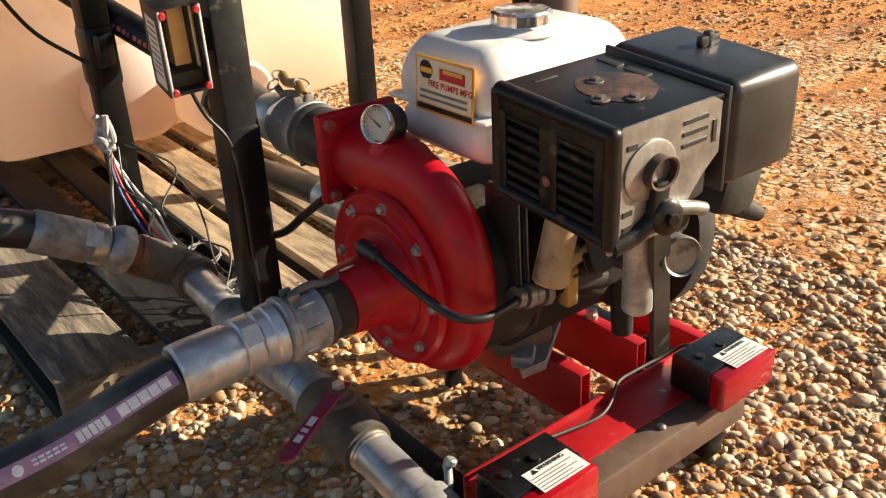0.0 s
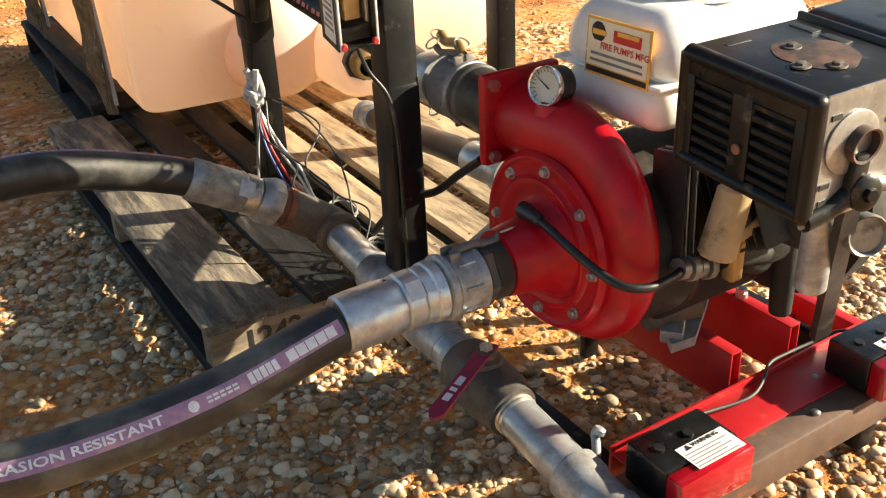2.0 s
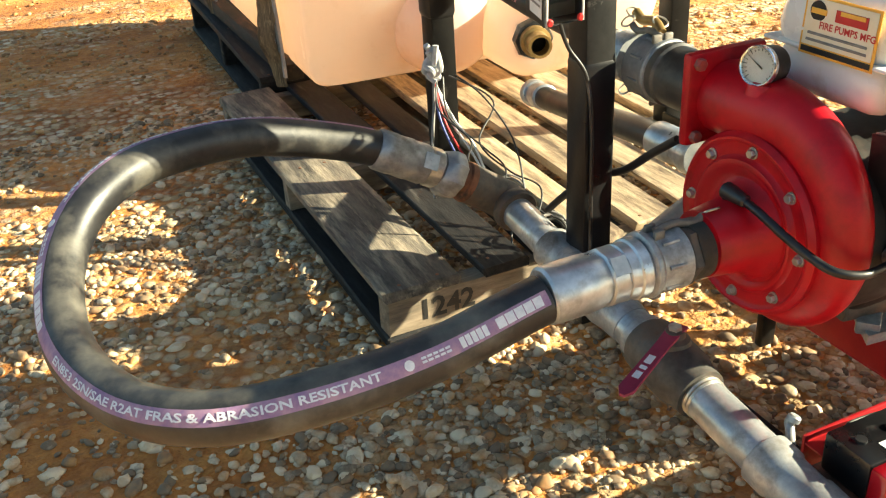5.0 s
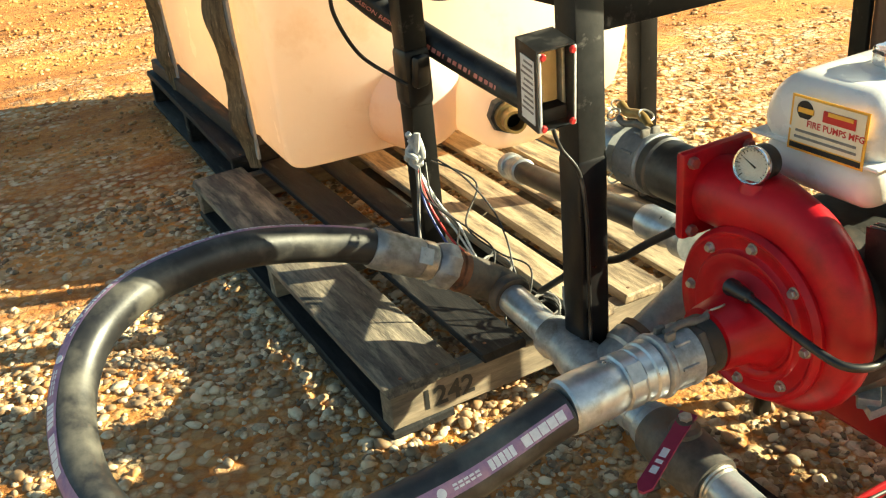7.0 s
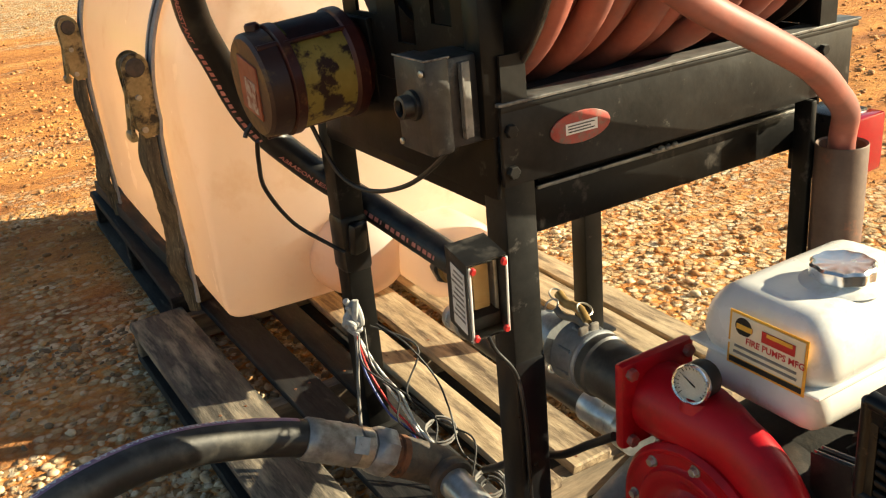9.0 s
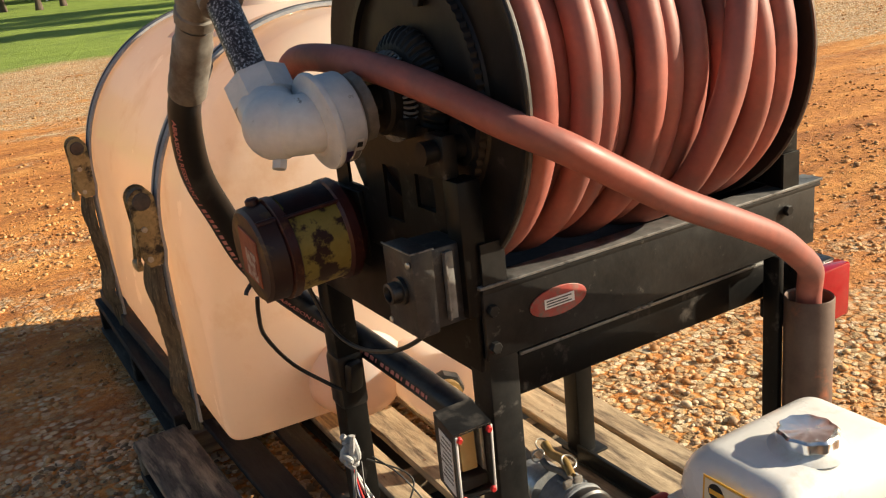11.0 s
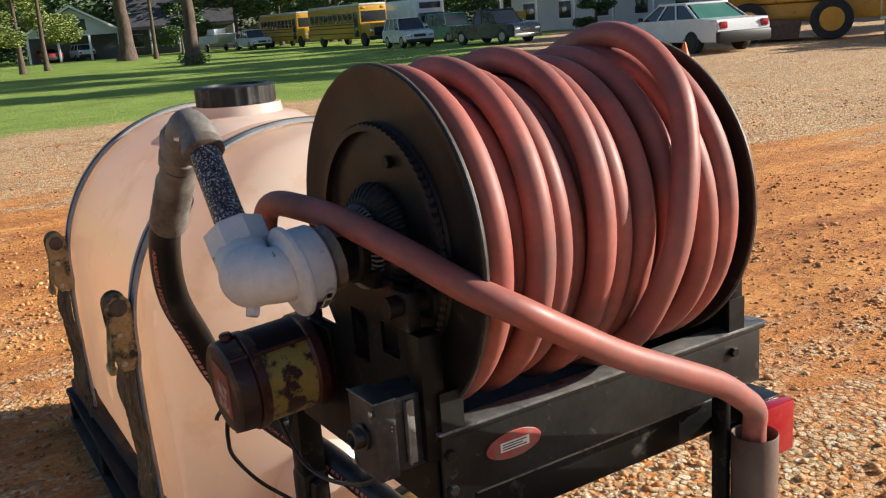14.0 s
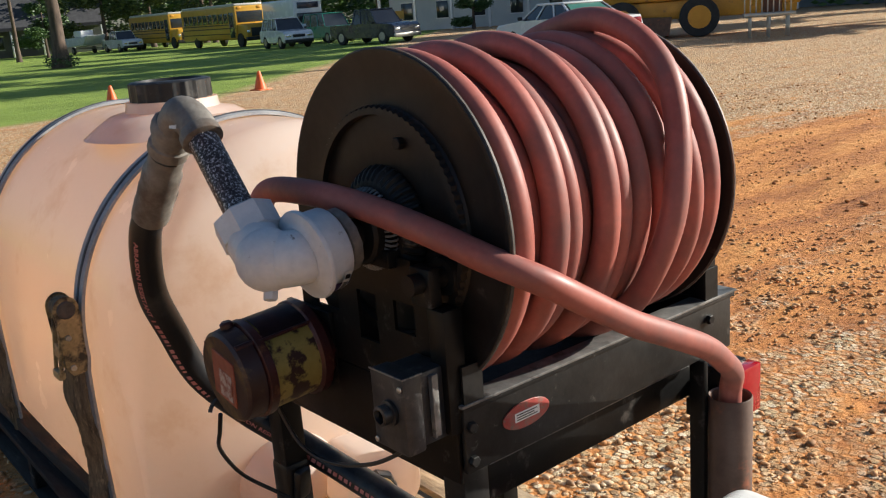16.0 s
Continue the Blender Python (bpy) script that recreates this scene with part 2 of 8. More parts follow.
CAR_GLASS = surface("car glass", (0.02, 0.025, 0.03), (0.03, 0.035, 0.04), 1, 0.08, 0.0, 0.0, 5, coat=0.5)
GREEN_GLASS = surface("green-tinted glass", (0.05, 0.16, 0.11), (0.08, 0.2, 0.14), 1, 0.08, 0.0, 0.0, 5, coat=0.5)
TYRE = surface("tyre rubber", (0.02, 0.02, 0.02), (0.035, 0.035, 0.034), 5, 0.8, 0.0, 0.1, 40)
MACHINE_YELLOW = surface("machine yellow", (0.60, 0.27, 0.015), (0.70, 0.34, 0.03), 2, 0.45, 0.0, 0.05, 20, (0.30, 0.13, 0.03), 3, 0.64)
SIDING = surface("pale house siding", (0.48, 0.52, 0.55), (0.58, 0.61, 0.63), 0.6, 0.7, 0.0, 0.1, 9)
SIDING_GREY = surface("grey house siding", (0.10, 0.105, 0.11), (0.15, 0.155, 0.16), 0.6, 0.7, 0.0, 0.1, 9)
ROOF = surface("dark shingles", (0.05, 0.05, 0.055), (0.09, 0.09, 0.095), 2, 0.9, 0.0, 0.2, 12)
YELLOW_WALL = surface("mustard wall", (0.45, 0.28, 0.05), (0.52, 0.34, 0.07), 1, 0.7, 0.0, 0.0)
BARK = surface("pine bark", (0.055, 0.04, 0.032), (0.15, 0.105, 0.078), 6, 0.95, 0.0, 0.6, 25, stretch=(1, 1, 0.3))
LEAF = surface("leaf green", (0.035, 0.06, 0.012), (0.12, 0.15, 0.03), 0.6, 0.6, 0.0, 0.0, 9, island=0.5)
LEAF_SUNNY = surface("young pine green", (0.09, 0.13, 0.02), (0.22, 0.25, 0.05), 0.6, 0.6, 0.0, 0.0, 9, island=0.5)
SHRUB_LEAF = surface("shrub green", (0.03, 0.07, 0.015), (0.075, 0.13, 0.03), 0.9, 0.55, 0.0, 0.0, 9, island=0.5)
CLOD = surface("dry clay crumbs", (0.28, 0.105, 0.027), (0.64, 0.35, 0.135), 9, 0.85, 0.0, 0.2, 160, (0.52, 0.22, 0.06), 14, 0.55, 0.10, island=0.7)
FLANGE = surface("brown-black flange paint", (0.008, 0.006, 0.005), (0.028, 0.021, 0.017), 5, 0.42, 0.0, 0.12, 60, (0.10, 0.075, 0.06), 22, 0.70, 0.06, spec=0.35)
PEBBLE_WARM = surface("clay-stained gravel", (0.25, 0.12, 0.042), (0.64, 0.41, 0.20), 9, 0.75, 0.0, 0.15, 160, (0.50, 0.22, 0.06), 14, 0.54, 0.10, island=0.62)
MOTOR_MIX = surface("mottled motor paint", (0.085, 0.052, 0.022), (0.17, 0.115, 0.04), 12, 0.45, 0.1, 0.25, 60, (0.026, 0.010, 0.011), 10, 0.43, 0.06, 0.45)
PEBBLE = surface("river gravel", (0.20, 0.135, 0.080), (0.70, 0.55, 0.37), 9, 0.66, 0.0, 0.25, 160, (0.48, 0.23, 0.075), 14, 0.57, 0.10, island=0.85)


def poly_tank():
    """Milky polyethylene: part of the light goes through the wall."""
    m = surface("milky polyethylene", (0.90, 0.855, 0.81), (0.955, 0.925, 0.89), 2.2, 0.22, 0.0, 0.03, 40, (0.60, 0.44, 0.31), 4, 0.66, 0.1, coat=0.6)
    n, l = m.node_tree.nodes, m.node_tree.links
    tr, mix = n.new("ShaderNodeBsdfTranslucent"), n.new("ShaderNodeMixShader")
    tr.inputs[0].default_value = (0.97, 0.75, 0.56, 1)
    mix.inputs[0].default_value = 0.53
    out = n["Material Output"]
    l.new(n["Principled BSDF"].outputs[0], mix.inputs[1])
    l.new(tr.outputs[0], mix.inputs[2])
    l.new(mix.outputs[0], out.inputs[0])
    return m


POLY = poly_tank()


def clear_cover():
    m = bpy.data.materials.new("clear plastic")
    m.use_nodes = True
    b = m.node_tree.nodes["Principled BSDF"]
    b.inputs["Base Color"].default_value = (0.95, 0.95, 0.92, 1)
    b.inputs["Roughness"].default_value = 0.08
    b.inputs["IOR"].default_value = 1.15
    b.inputs["Transmission Weight"].default_value = 1.0
    return m


CLEAR = clear_cover()


def ground_material():
    """Orange clay with river gravel strewn in it; mown grass beyond the yard's edge."""
    m = bpy.data.materials.new("yard ground")
    m.use_nodes = True
    n, l = m.node_tree.nodes, m.node_tree.links
    b = n["Principled BSDF"]
    geo = n.new("ShaderNodeNewGeometry")
    sep = n.new("ShaderNodeSeparateXYZ")
    l.new(geo.outputs["Position"], sep.inputs[0])

    def math_(op, a, c, d=None):
        k = n.new("ShaderNodeMath")
        k.operation = op
        for i, v in enumerate((a, c, d)):
            if v is None:
                continue
            if isinstance(v, (int, float)):
                k.inputs[i].default_value = v
            else:
                l.new(v, k.inputs[i])
        return k.outputs[0]

    def noise_at(s, detail=5.0, rough_n=0.6, vec=None):
        t = n.new("ShaderNodeTexNoise")
        t.inputs["Scale"].default_value, t.inputs["Detail"].default_value, t.inputs["Roughness"].default_value = s, detail, rough_n
        l.new(vec or geo.outputs["Position"], t.inputs["Vector"])
        return t.outputs["Fac"]

    def ramp(fac, *stops):
        r = n.new("ShaderNodeValToRGB")
        while len(r.color_ramp.elements) < len(stops):
            r.color_ramp.elements.new(0.5)
        for e, (p, c) in zip(r.color_ramp.elements, stops):
            e.position, e.color = p, (*c, 1)
        l.new(fac, r.inputs[0])
        return r.outputs[0]

    def mixed(fac, a, c):
        k = n.new("ShaderNodeMix")
        k.data_type = "RGBA"
        l.new(fac, k.inputs[0])
        l.new(a, k.inputs[6])
        l.new(c, k.inputs[7])
        return k.outputs[2]

    def step(v, lo, hi):
        k = n.new("ShaderNodeMapRange")
        k.inputs["From Min"].default_value, k.inputs["From Max"].default_value = lo, hi
        l.new(v, k.inputs[0])
        return k.outputs[0]

    ahead = math_("ADD", math_("MULTIPLY", sep.outputs[0], 0.545), math_("MULTIPLY", sep.outputs[1], 0.84))
    stretched = n.new("ShaderNodeMapping")
    stretched.inputs["Rotation"].default_value = (0, 0, radians(33))
    stretched.inputs["Scale"].default_value = (0.28, 1.25, 1)
    l.new(geo.outputs["Position"], stretched.inputs[0])
    # how much gravel lies on the clay: near the rig, little in the wheel tracks, much at the yard's edge
    cover = ramp(step(ahead, 0, 24), (0.0, (0.46,) * 3), (0.12, (0.50,) * 3), (0.20, (0.34,) * 3), (0.34, (0.24,) * 3), (0.48, (0.58,) * 3), (1.0, (0.7,) * 3))
    patch = math_("ADD", noise_at(1.0, 6.0, 0.6, stretched.outputs[0]), math_("MULTIPLY", noise_at(4.0, 5.0), 0.5))
    gravel = step(math_("ADD", patch, cover), 1.12, 1.28)
    # stones
    vor = n.new("ShaderNodeTexVoronoi")
    vor.inputs["Scale"].default_value = 36.0
    warp = n.new("ShaderNodeMix")
    warp.data_type = "VECTOR"
    l.new(geo.outputs["Position"], vor.inputs["Vector"])
    pick = n.new("ShaderNodeSeparateColor")
    l.new(vor.outputs["Color"], pick.inputs[0])
    stone = ramp(pick.outputs[0], (0.0, (0.26, 0.15, 0.07)), (0.35, (0.52, 0.36, 0.18)), (0.7, (0.70, 0.53, 0.31)), (1.0, (0.84, 0.72, 0.52)))
    gap = step(vor.outputs["Distance"], 0.45, 0.75)
    ruts = noise_at(1.6, 9.0, 0.68, stretched.outputs[0])
    clods = noise_at(9.0, 6.0, 0.7)
    clay = ramp(math_("ADD", math_("MULTIPLY", ruts, 0.55), math_("ADD", math_("MULTIPLY", clods, 0.25), math_("MULTIPLY", noise_at(45.0, 4.0), 0.2))),
                (0.36, (0.20, 0.060, 0.014)), (0.46, (0.48, 0.175, 0.038)), (0.55, (0.68, 0.285, 0.065)), (0.66, (0.80, 0.44, 0.15)))
    stone = mixed(gap, stone, clay)
    yard = mixed(gravel, clay, stone)
    grass = ramp(math_("ADD", math_("MULTIPLY", noise_at(0.5, 4.0), 0.5), math_("MULTIPLY", noise_at(22.0, 3.0), 0.5)),
                 (0.3, (0.13, 0.20, 0.02)), (0.5, (0.24, 0.34, 0.04)), (0.7, (0.36, 0.44, 0.075)))
    # yard's edge: one side across, one side running away
    wob = math_("MULTIPLY_ADD", noise_at(0.6), 2.4, -1.2)
    edge_a = math_("SUBTRACT", math_("ADD", sep.outputs[1], wob), 19.5)
    edge_b = math_("SUBTRACT", edge_a, math_("MULTIPLY", math_("SUBTRACT", sep.outputs[0], 9.0), 0.97))
    lawn = step(math_("MINIMUM", edge_a, edge_b), -0.4, 0.6)
    colour = mixed(lawn, yard, grass)
    l.new(colour, b.inputs["Base Color"])
    b.inputs["Roughness"].default_value = 0.92
    h = math_("ADD", math_("MULTIPLY", math_("MULTIPLY", math_("SUBTRACT", 1.0, gap), gravel), 0.8), math_("MULTIPLY", noise_at(14.0, 8.0, 0.7), 0.8))
    wide = n.new("ShaderNodeBump")
    wide.inputs["Strength"].default_value, wide.inputs["Distance"].default_value = 0.9, 0.12
    l.new(math_("ADD", ruts, math_("MULTIPLY", clods, 0.35)), wide.inputs["Height"])
    bp = n.new("ShaderNodeBump")
    bp.inputs["Strength"].default_value, bp.inputs["Distance"].default_value = 0.75, 0.022
    l.new(h, bp.inputs["Height"])
    l.new(wide.outputs[0], bp.inputs["Normal"])
    l.new(bp.outputs[0], b.inputs["Normal"])
    return m


GROUND = ground_material()

# ---- building helpers: the rig's plan is drawn in units of 1.2 m ----
UNIT = 1.2


def shaded(me, angle=38):
    bm = bmesh.new()
    bm.from_mesh(me)
    for f in bm.faces:
        f.smooth = True
    for e in bm.edges:
        if len(e.link_faces) == 2 and e.calc_face_angle(0) > radians(angle):
            e.smooth = False
    bm.to_mesh(me)
    bm.free()


def mesh_of(name, bm, material, unit):
    bmesh.ops.recalc_face_normals(bm, faces=bm.faces)
    if unit != 1:
        bmesh.ops.scale(bm, vec=(unit,) * 3, verts=bm.verts)
    me = bpy.data.meshes.new(name)
    bm.to_mesh(me)
    bm.free()
    shaded(me)
    me.materials.append(material)
    return me


def thing(name, label, category, at=(0, 0, 0), group="", kind="", unit=UNIT):
    ob = new(name)
    ob.empty_display_size = 0.05
    ob.location = Vector(at) * unit
    ob["unit"] = unit
    return tagged(ob, label, category, group, kind)


def part(name, bm, material, parent, label=""):
    """One mesh under a thing or a part, drawn in the plan's coordinates."""
    top = parent
    while top.parent:
        top = top.parent
    ob = new(name, mesh_of(name, bm, material, top["unit"]))
    ob.parent = parent
    ob.matrix_parent_inverse = Matrix.Translation(-top.location) if parent is top else Matrix()
    if label:
        ob["label"] = label
    return ob


def whole(name, bm, material, label, category, group="", kind="", unit=UNIT):
    """A thing that is one mesh."""
    return tagged(new(name, mesh_of(name, bm, material, unit)), label, category, group, kind)


def box(bm, c, s, bevel=0.0, seg=2, rot=None, at=None):
    r = bmesh.ops.create_cube(bm, size=1.0)
    vs = r["verts"]
    bmesh.ops.scale(bm, vec=s, verts=vs)
    if bevel:
        es = list({e for v in vs for e in v.link_edges})
        made = bmesh.ops.bevel(bm, geom=es, offset=bevel, segments=seg, affect="EDGES", profile=0.5, clamp_overlap=True)
        vs = list({v for f in made["faces"] for v in f.verts} | {v for v in vs if v.is_valid})
    m = Matrix.Translation(c)
    if rot is not None:
        m = m @ Euler([radians(a) for a in rot]).to_matrix().to_4x4()
    bmesh.ops.transform(bm, matrix=m, verts=vs)
    return vs


def slab(bm, lo, hi, bevel=0.0, seg=2):
    lo, hi = Vector(lo), Vector(hi)
    return box(bm, (lo + hi) / 2, hi - lo, bevel, seg)


def frame_of(d):
    d = Vector(d).normalized()
    a = Vector((0, 0, 1)) if abs(d.z) < 0.9 else Vector((0, 1, 0))
    u = d.cross(a).normalized()
    return d, u, u.cross(d).normalized()


def lathe(bm, p0, d, profile, seg=28, caps=True):
    """Turns (distance along d, radius) pairs round the axis from p0."""
    d, u, v = frame_of(d)
    p0 = Vector(p0)
    rings = []
    for s, r in profile:
        rings.append([bm.verts.new(p0 + d * s + (u * math.cos(a) + v * math.sin(a)) * max(r, 1e-5)) for a in (2 * math.pi * i / seg for i in range(seg))])
    for a, b in zip(rings, rings[1:]):
        for i in range(seg):
            bm.faces.new((a[i], a[(i + 1) % seg], b[(i + 1) % seg], b[i]))
    if caps:
        bm.faces.new(rings[0][::-1])
        bm.faces.new(rings[-1])


def cyl(bm, p0, p1, r, r1=None, seg=24, bevel=0.0):
    d = Vector(p1) - Vector(p0)
    n, r1 = d.length, r if r1 is None else r1
    b = min(bevel, n / 2, r, r1)
    lathe(bm, p0, d, [(0, r - b), (b, r), (n - b, r1), (n, r1 - b)] if b else [(0, r), (n, r1)], seg)


def spline(pts, steps=8, closed=False):
    """Catmull-Rom through the points."""
    p = [Vector(q) for q in pts]
    out, n = [], len(p)
    for i in range(n if closed else n - 1):
        if closed:
            a, b, c, d = p[i - 1], p[i], p[(i + 1) % n], p[(i + 2) % n]
        else:
            a, b, c, d = p[max(i - 1, 0)], p[i], p[i + 1], p[min(i + 2, n - 1)]
        for k in range(steps):
            t = k / steps
            out.append(0.5 * (2 * b + (c - a) * t + (2 * a - 5 * b + 4 * c - d) * t * t + (3 * b - a - 3 * c + d) * t ** 3))
    if not closed:
        out.append(p[-1])
    return out


def frames_along(path):
    """Position, direction and two side vectors along a path, without twist."""
    out, side = [], None
    for i, p in enumerate(path):
        d = (path[min(i + 1, len(path) - 1)] - path[max(i - 1, 0)]).normalized()
        side = frame_of(d)[1] if side is None else (side - d * side.dot(d)).normalized()
        out.append((p, d, side, d.cross(side)))
    return out


def tube(bm, path, r, seg=16, caps=True, radii=None):
    rings = []
    for i, (p, d, u, v) in enumerate(frames_along(path)):
        rr = radii[i] if radii else r
        rings.append([bm.verts.new(p + (u * math.cos(a) + v * math.sin(a)) * rr) for a in (2 * math.pi * k / seg for k in range(seg))])
    for a, b in zip(rings, rings[1:]):
        for i in range(seg):
            bm.faces.new((a[i], a[(i + 1) % seg], b[(i + 1) % seg], b[i]))
    if caps:
        bm.faces.new(rings[0][::-1])
        bm.faces.new(rings[-1])


def prism(bm, outline, d):
    """A flat outline (3D points) pushed along d."""
    a = [bm.verts.new(Vector(p)) for p in outline]
    b = [bm.verts.new(Vector(p) + Vector(d)) for p in outline]
    bm.faces.new(a)
    bm.faces.new(b[::-1])
    for i in range(len(a)):
        j = (i + 1) % len(a)
        bm.faces.new((a[j], a[i], b[i], b[j]))


def hexagon(bm, c, d, r, h):
    lathe(bm, c, d, [(0, r), (h * 0.85, r), (h, r * 0.86)], 6)


def fresh():
    return bmesh.new()


def lettering(text, size, depth=0.0):
    """Flat letters of the built-in font as a bmesh, centred."""
    cu = bpy.data.curves.new("letters", "FONT")
    cu.body, cu.size, cu.align_x, cu.align_y = text, size, "CENTER", "CENTER"
    cu.resolution_u = 2
    cu.offset = 0.026 * size
    ob = bpy.data.objects.new("letters", cu)
    me = bpy.data.meshes.new_from_object(ob)
    bm = bmesh.new()
    bm.from_mesh(me)
    bpy.data.objects.remove(ob)
    bpy.data.meshes.remove(me)
    return bm


def print_on(bm, origin, right, up, lift=0.0006):
    """Moves flat letters onto a plane."""
    o, x, y = Vector(origin), Vector(right).normalized(), Vector(up).normalized()
    z = x.cross(y)
    for v in bm.verts:
        v.co = o + x * v.co.x + y * v.co.y + z * lift
    return bm


# ---- ground ----


def fall(x, y):
    """The field drops gently away from the yard."""
    s = 0.545 * x + 0.84 * y - 10
    return -0.0052 * (np.sqrt(s * s + 16) + s) / 2


def build_ground():
    def graded(lo, hi, n, k):
        t = np.linspace(-1, 1, n)
        c = np.sinh(k * t) / np.sinh(k)
        return np.where(c < 0, -c * lo, c * hi)
    xs, ys = graded(-160, 400, 170, 6.2), graded(-160, 500, 170, 6.2)
    X, Y = np.meshgrid(xs + 0.8, ys + 2.0, indexing="ij")
    Z = fall(X, Y)
    near = np.exp(-((X - 1) ** 2 + (Y - 2) ** 2) / 60)
    for i in range(X.shape[0]):
        for j in range(X.shape[1]):
            if abs(X[i, j]) < 25 and abs(Y[i, j]) < 25:
                v = Vector((X[i, j], Y[i, j], 0))
                amp = 0.012 if abs(X[i, j] - 0.8) < 1.5 and abs(Y[i, j] - 2.2) < 2.6 else 0.035
                Z[i, j] += amp * noise.noise(v * 1.1) + 0.008 * noise.noise(v * 4.0) - 0.006
    n, m = X.shape
    co = np.stack([X, Y, Z], -1).reshape(-1, 3)
    idx = np.arange(n * m).reshape(n, m)
    quads = np.stack([idx[:-1, :-1], idx[1:, :-1], idx[1:, 1:], idx[:-1, 1:]], -1).reshape(-1, 4)
    me = bpy.data.meshes.new("ground")
    me.from_pydata(co.tolist(), [], quads.tolist())
    me.polygons.foreach_set("use_smooth", [True] * len(me.polygons))
    me.materials.append(GROUND)
    return tagged(new("ground", me), "orange clay yard strewn with river gravel, grass beyond", "ground", kind="structure")


ground = build_ground()


# ---- pallet under the reel stand and the black pallet under the tank ----
def board(bm, lo, hi, rnd, wear=0.004):
    vs = slab(bm, lo, hi, 0.003, 1)
    for v in vs:
        v.co += Vector([rnd.uniform(-1, 1) * wear * k for k in (0.6, 1.0, 0.35)])


def pallet(name, label, x0, x1, y0, y1, top, boards, skew, deck, side, end):
    rnd = random.Random(name + label)
    p = thing(name, label, "pallet", (x0, y0, 0))
    for y in (y0, (y0 + y1) / 2 - 0.02, y1 - 0.04):
        bm = fresh()
        board(bm, (x0 + 0.004, y + 0.004, 0.016), (x1 - 0.004, y + 0.04, top - 0.018), rnd, 0.002)
        part("stringer", bm, end, p)
    for k, (x, width) in enumerate(boards):
        bm = fresh()
        board(bm, (x, y0 - 0.004 + rnd.uniform(-0.008, 0.004), top - 0.018), (x + width, y1 + rnd.uniform(-0.006, 0.006), top), rnd)
        if k > 1:
            for v in bm.verts:
                v.co.x += skew * (v.co.y - y0) / (y1 - y0)
        db = part("deck_board", bm, deck[k % len(deck)], p)
        for yn, f in ((y0 + 0.02, 0.25), (y0 + 0.022, 0.75), ((y0 + y1) / 2, 0.3), ((y0 + y1) / 2, 0.7)):
            bm = fresh()
            lathe(bm, (x + width * f + (skew * (yn - y0) / (y1 - y0) if k > 1 else 0), yn + rnd.uniform(-0.006, 0.006), top - 0.001), (0, 0, 1), [(0, 0.0035), (0.0016, 0.003)], 8)
            part("nail_head", bm, RUST, db)
    for x in (x0, (x0 + x1) / 2 - 0.06, x1 - 0.12):
        bm = fresh()
        board(bm, (x, y0, 0.0), (x + 0.12, y1, 0.017), rnd)
        part("bottom_board", bm, side, p)
    return p


# second and third boards are near-black: deep shade put into their colour
front_pallet = pallet("wooden_pallet", "weathered wooden pallet with wide gaps between boards", 0.25, 1.25, 1.28, 2.42, 0.102,
                      ((0.25, 0.136), (0.428, 0.084), (0.532, 0.062), (0.632, 0.068), (0.735, 0.085), (0.858, 0.075), (0.965, 0.08), (1.075, 0.09), (1.18, 0.07)), 0.035,
                      (WOOD_GREY, WOOD_BLACK_SHADE, WOOD_BLACK_SHADE, WOOD, WOOD, WOOD, WOOD, WOOD, WOOD), WOOD_BLACK_SHADE, WOOD_END)
bm = lettering("1242", 0.052)
print_on(bm, (0.36, 1.2825, 0.05), (1, 0, 0), (0, 0, 1), 0.0012)
part("stencil", bm, INK, front_pallet, "black stencilled number")
tank_pallet = pallet("black_pallet", "black-stained timber pallet under the water tank", 0.350, 1.36, 2.43, 3.55, 0.128,
                     ((0.350, 0.12), (0.53, 0.10), (0.70, 0.10), (0.85, 0.10), (1.0, 0.10), (1.235, 0.10)), 0.0, (WOOD_BLACK_SHADE,), WOOD_BLACK_SHADE, WOOD_BLACK_SHADE)

# ---- steel skid under tank, pump and bumper ----
skid = thing("steel_skid", "black steel base rails under tank and pump", "skid", (0.55, 2.0, 0.1))
for x, y in ((0.415, 2.34), (0.60, 2.34), (1.20, 2.34)):
    bm = fresh()
    slab(bm, (x, y, 0.132), (x + 0.045, 3.5, 0.176), 0.004)
    part("tank_rail", bm, TIMBER_DARK, skid, "dark brown timber bearer")
for x, top in ((0.589, 0.030), (1.00, 0.078)):
    bm = fresh()
    slab(bm, (x, 0.70, top - 0.048), (x + 0.035, 1.36, top), 0.003)
    part("pump_rail", bm, BLACK_PAINT, skid)


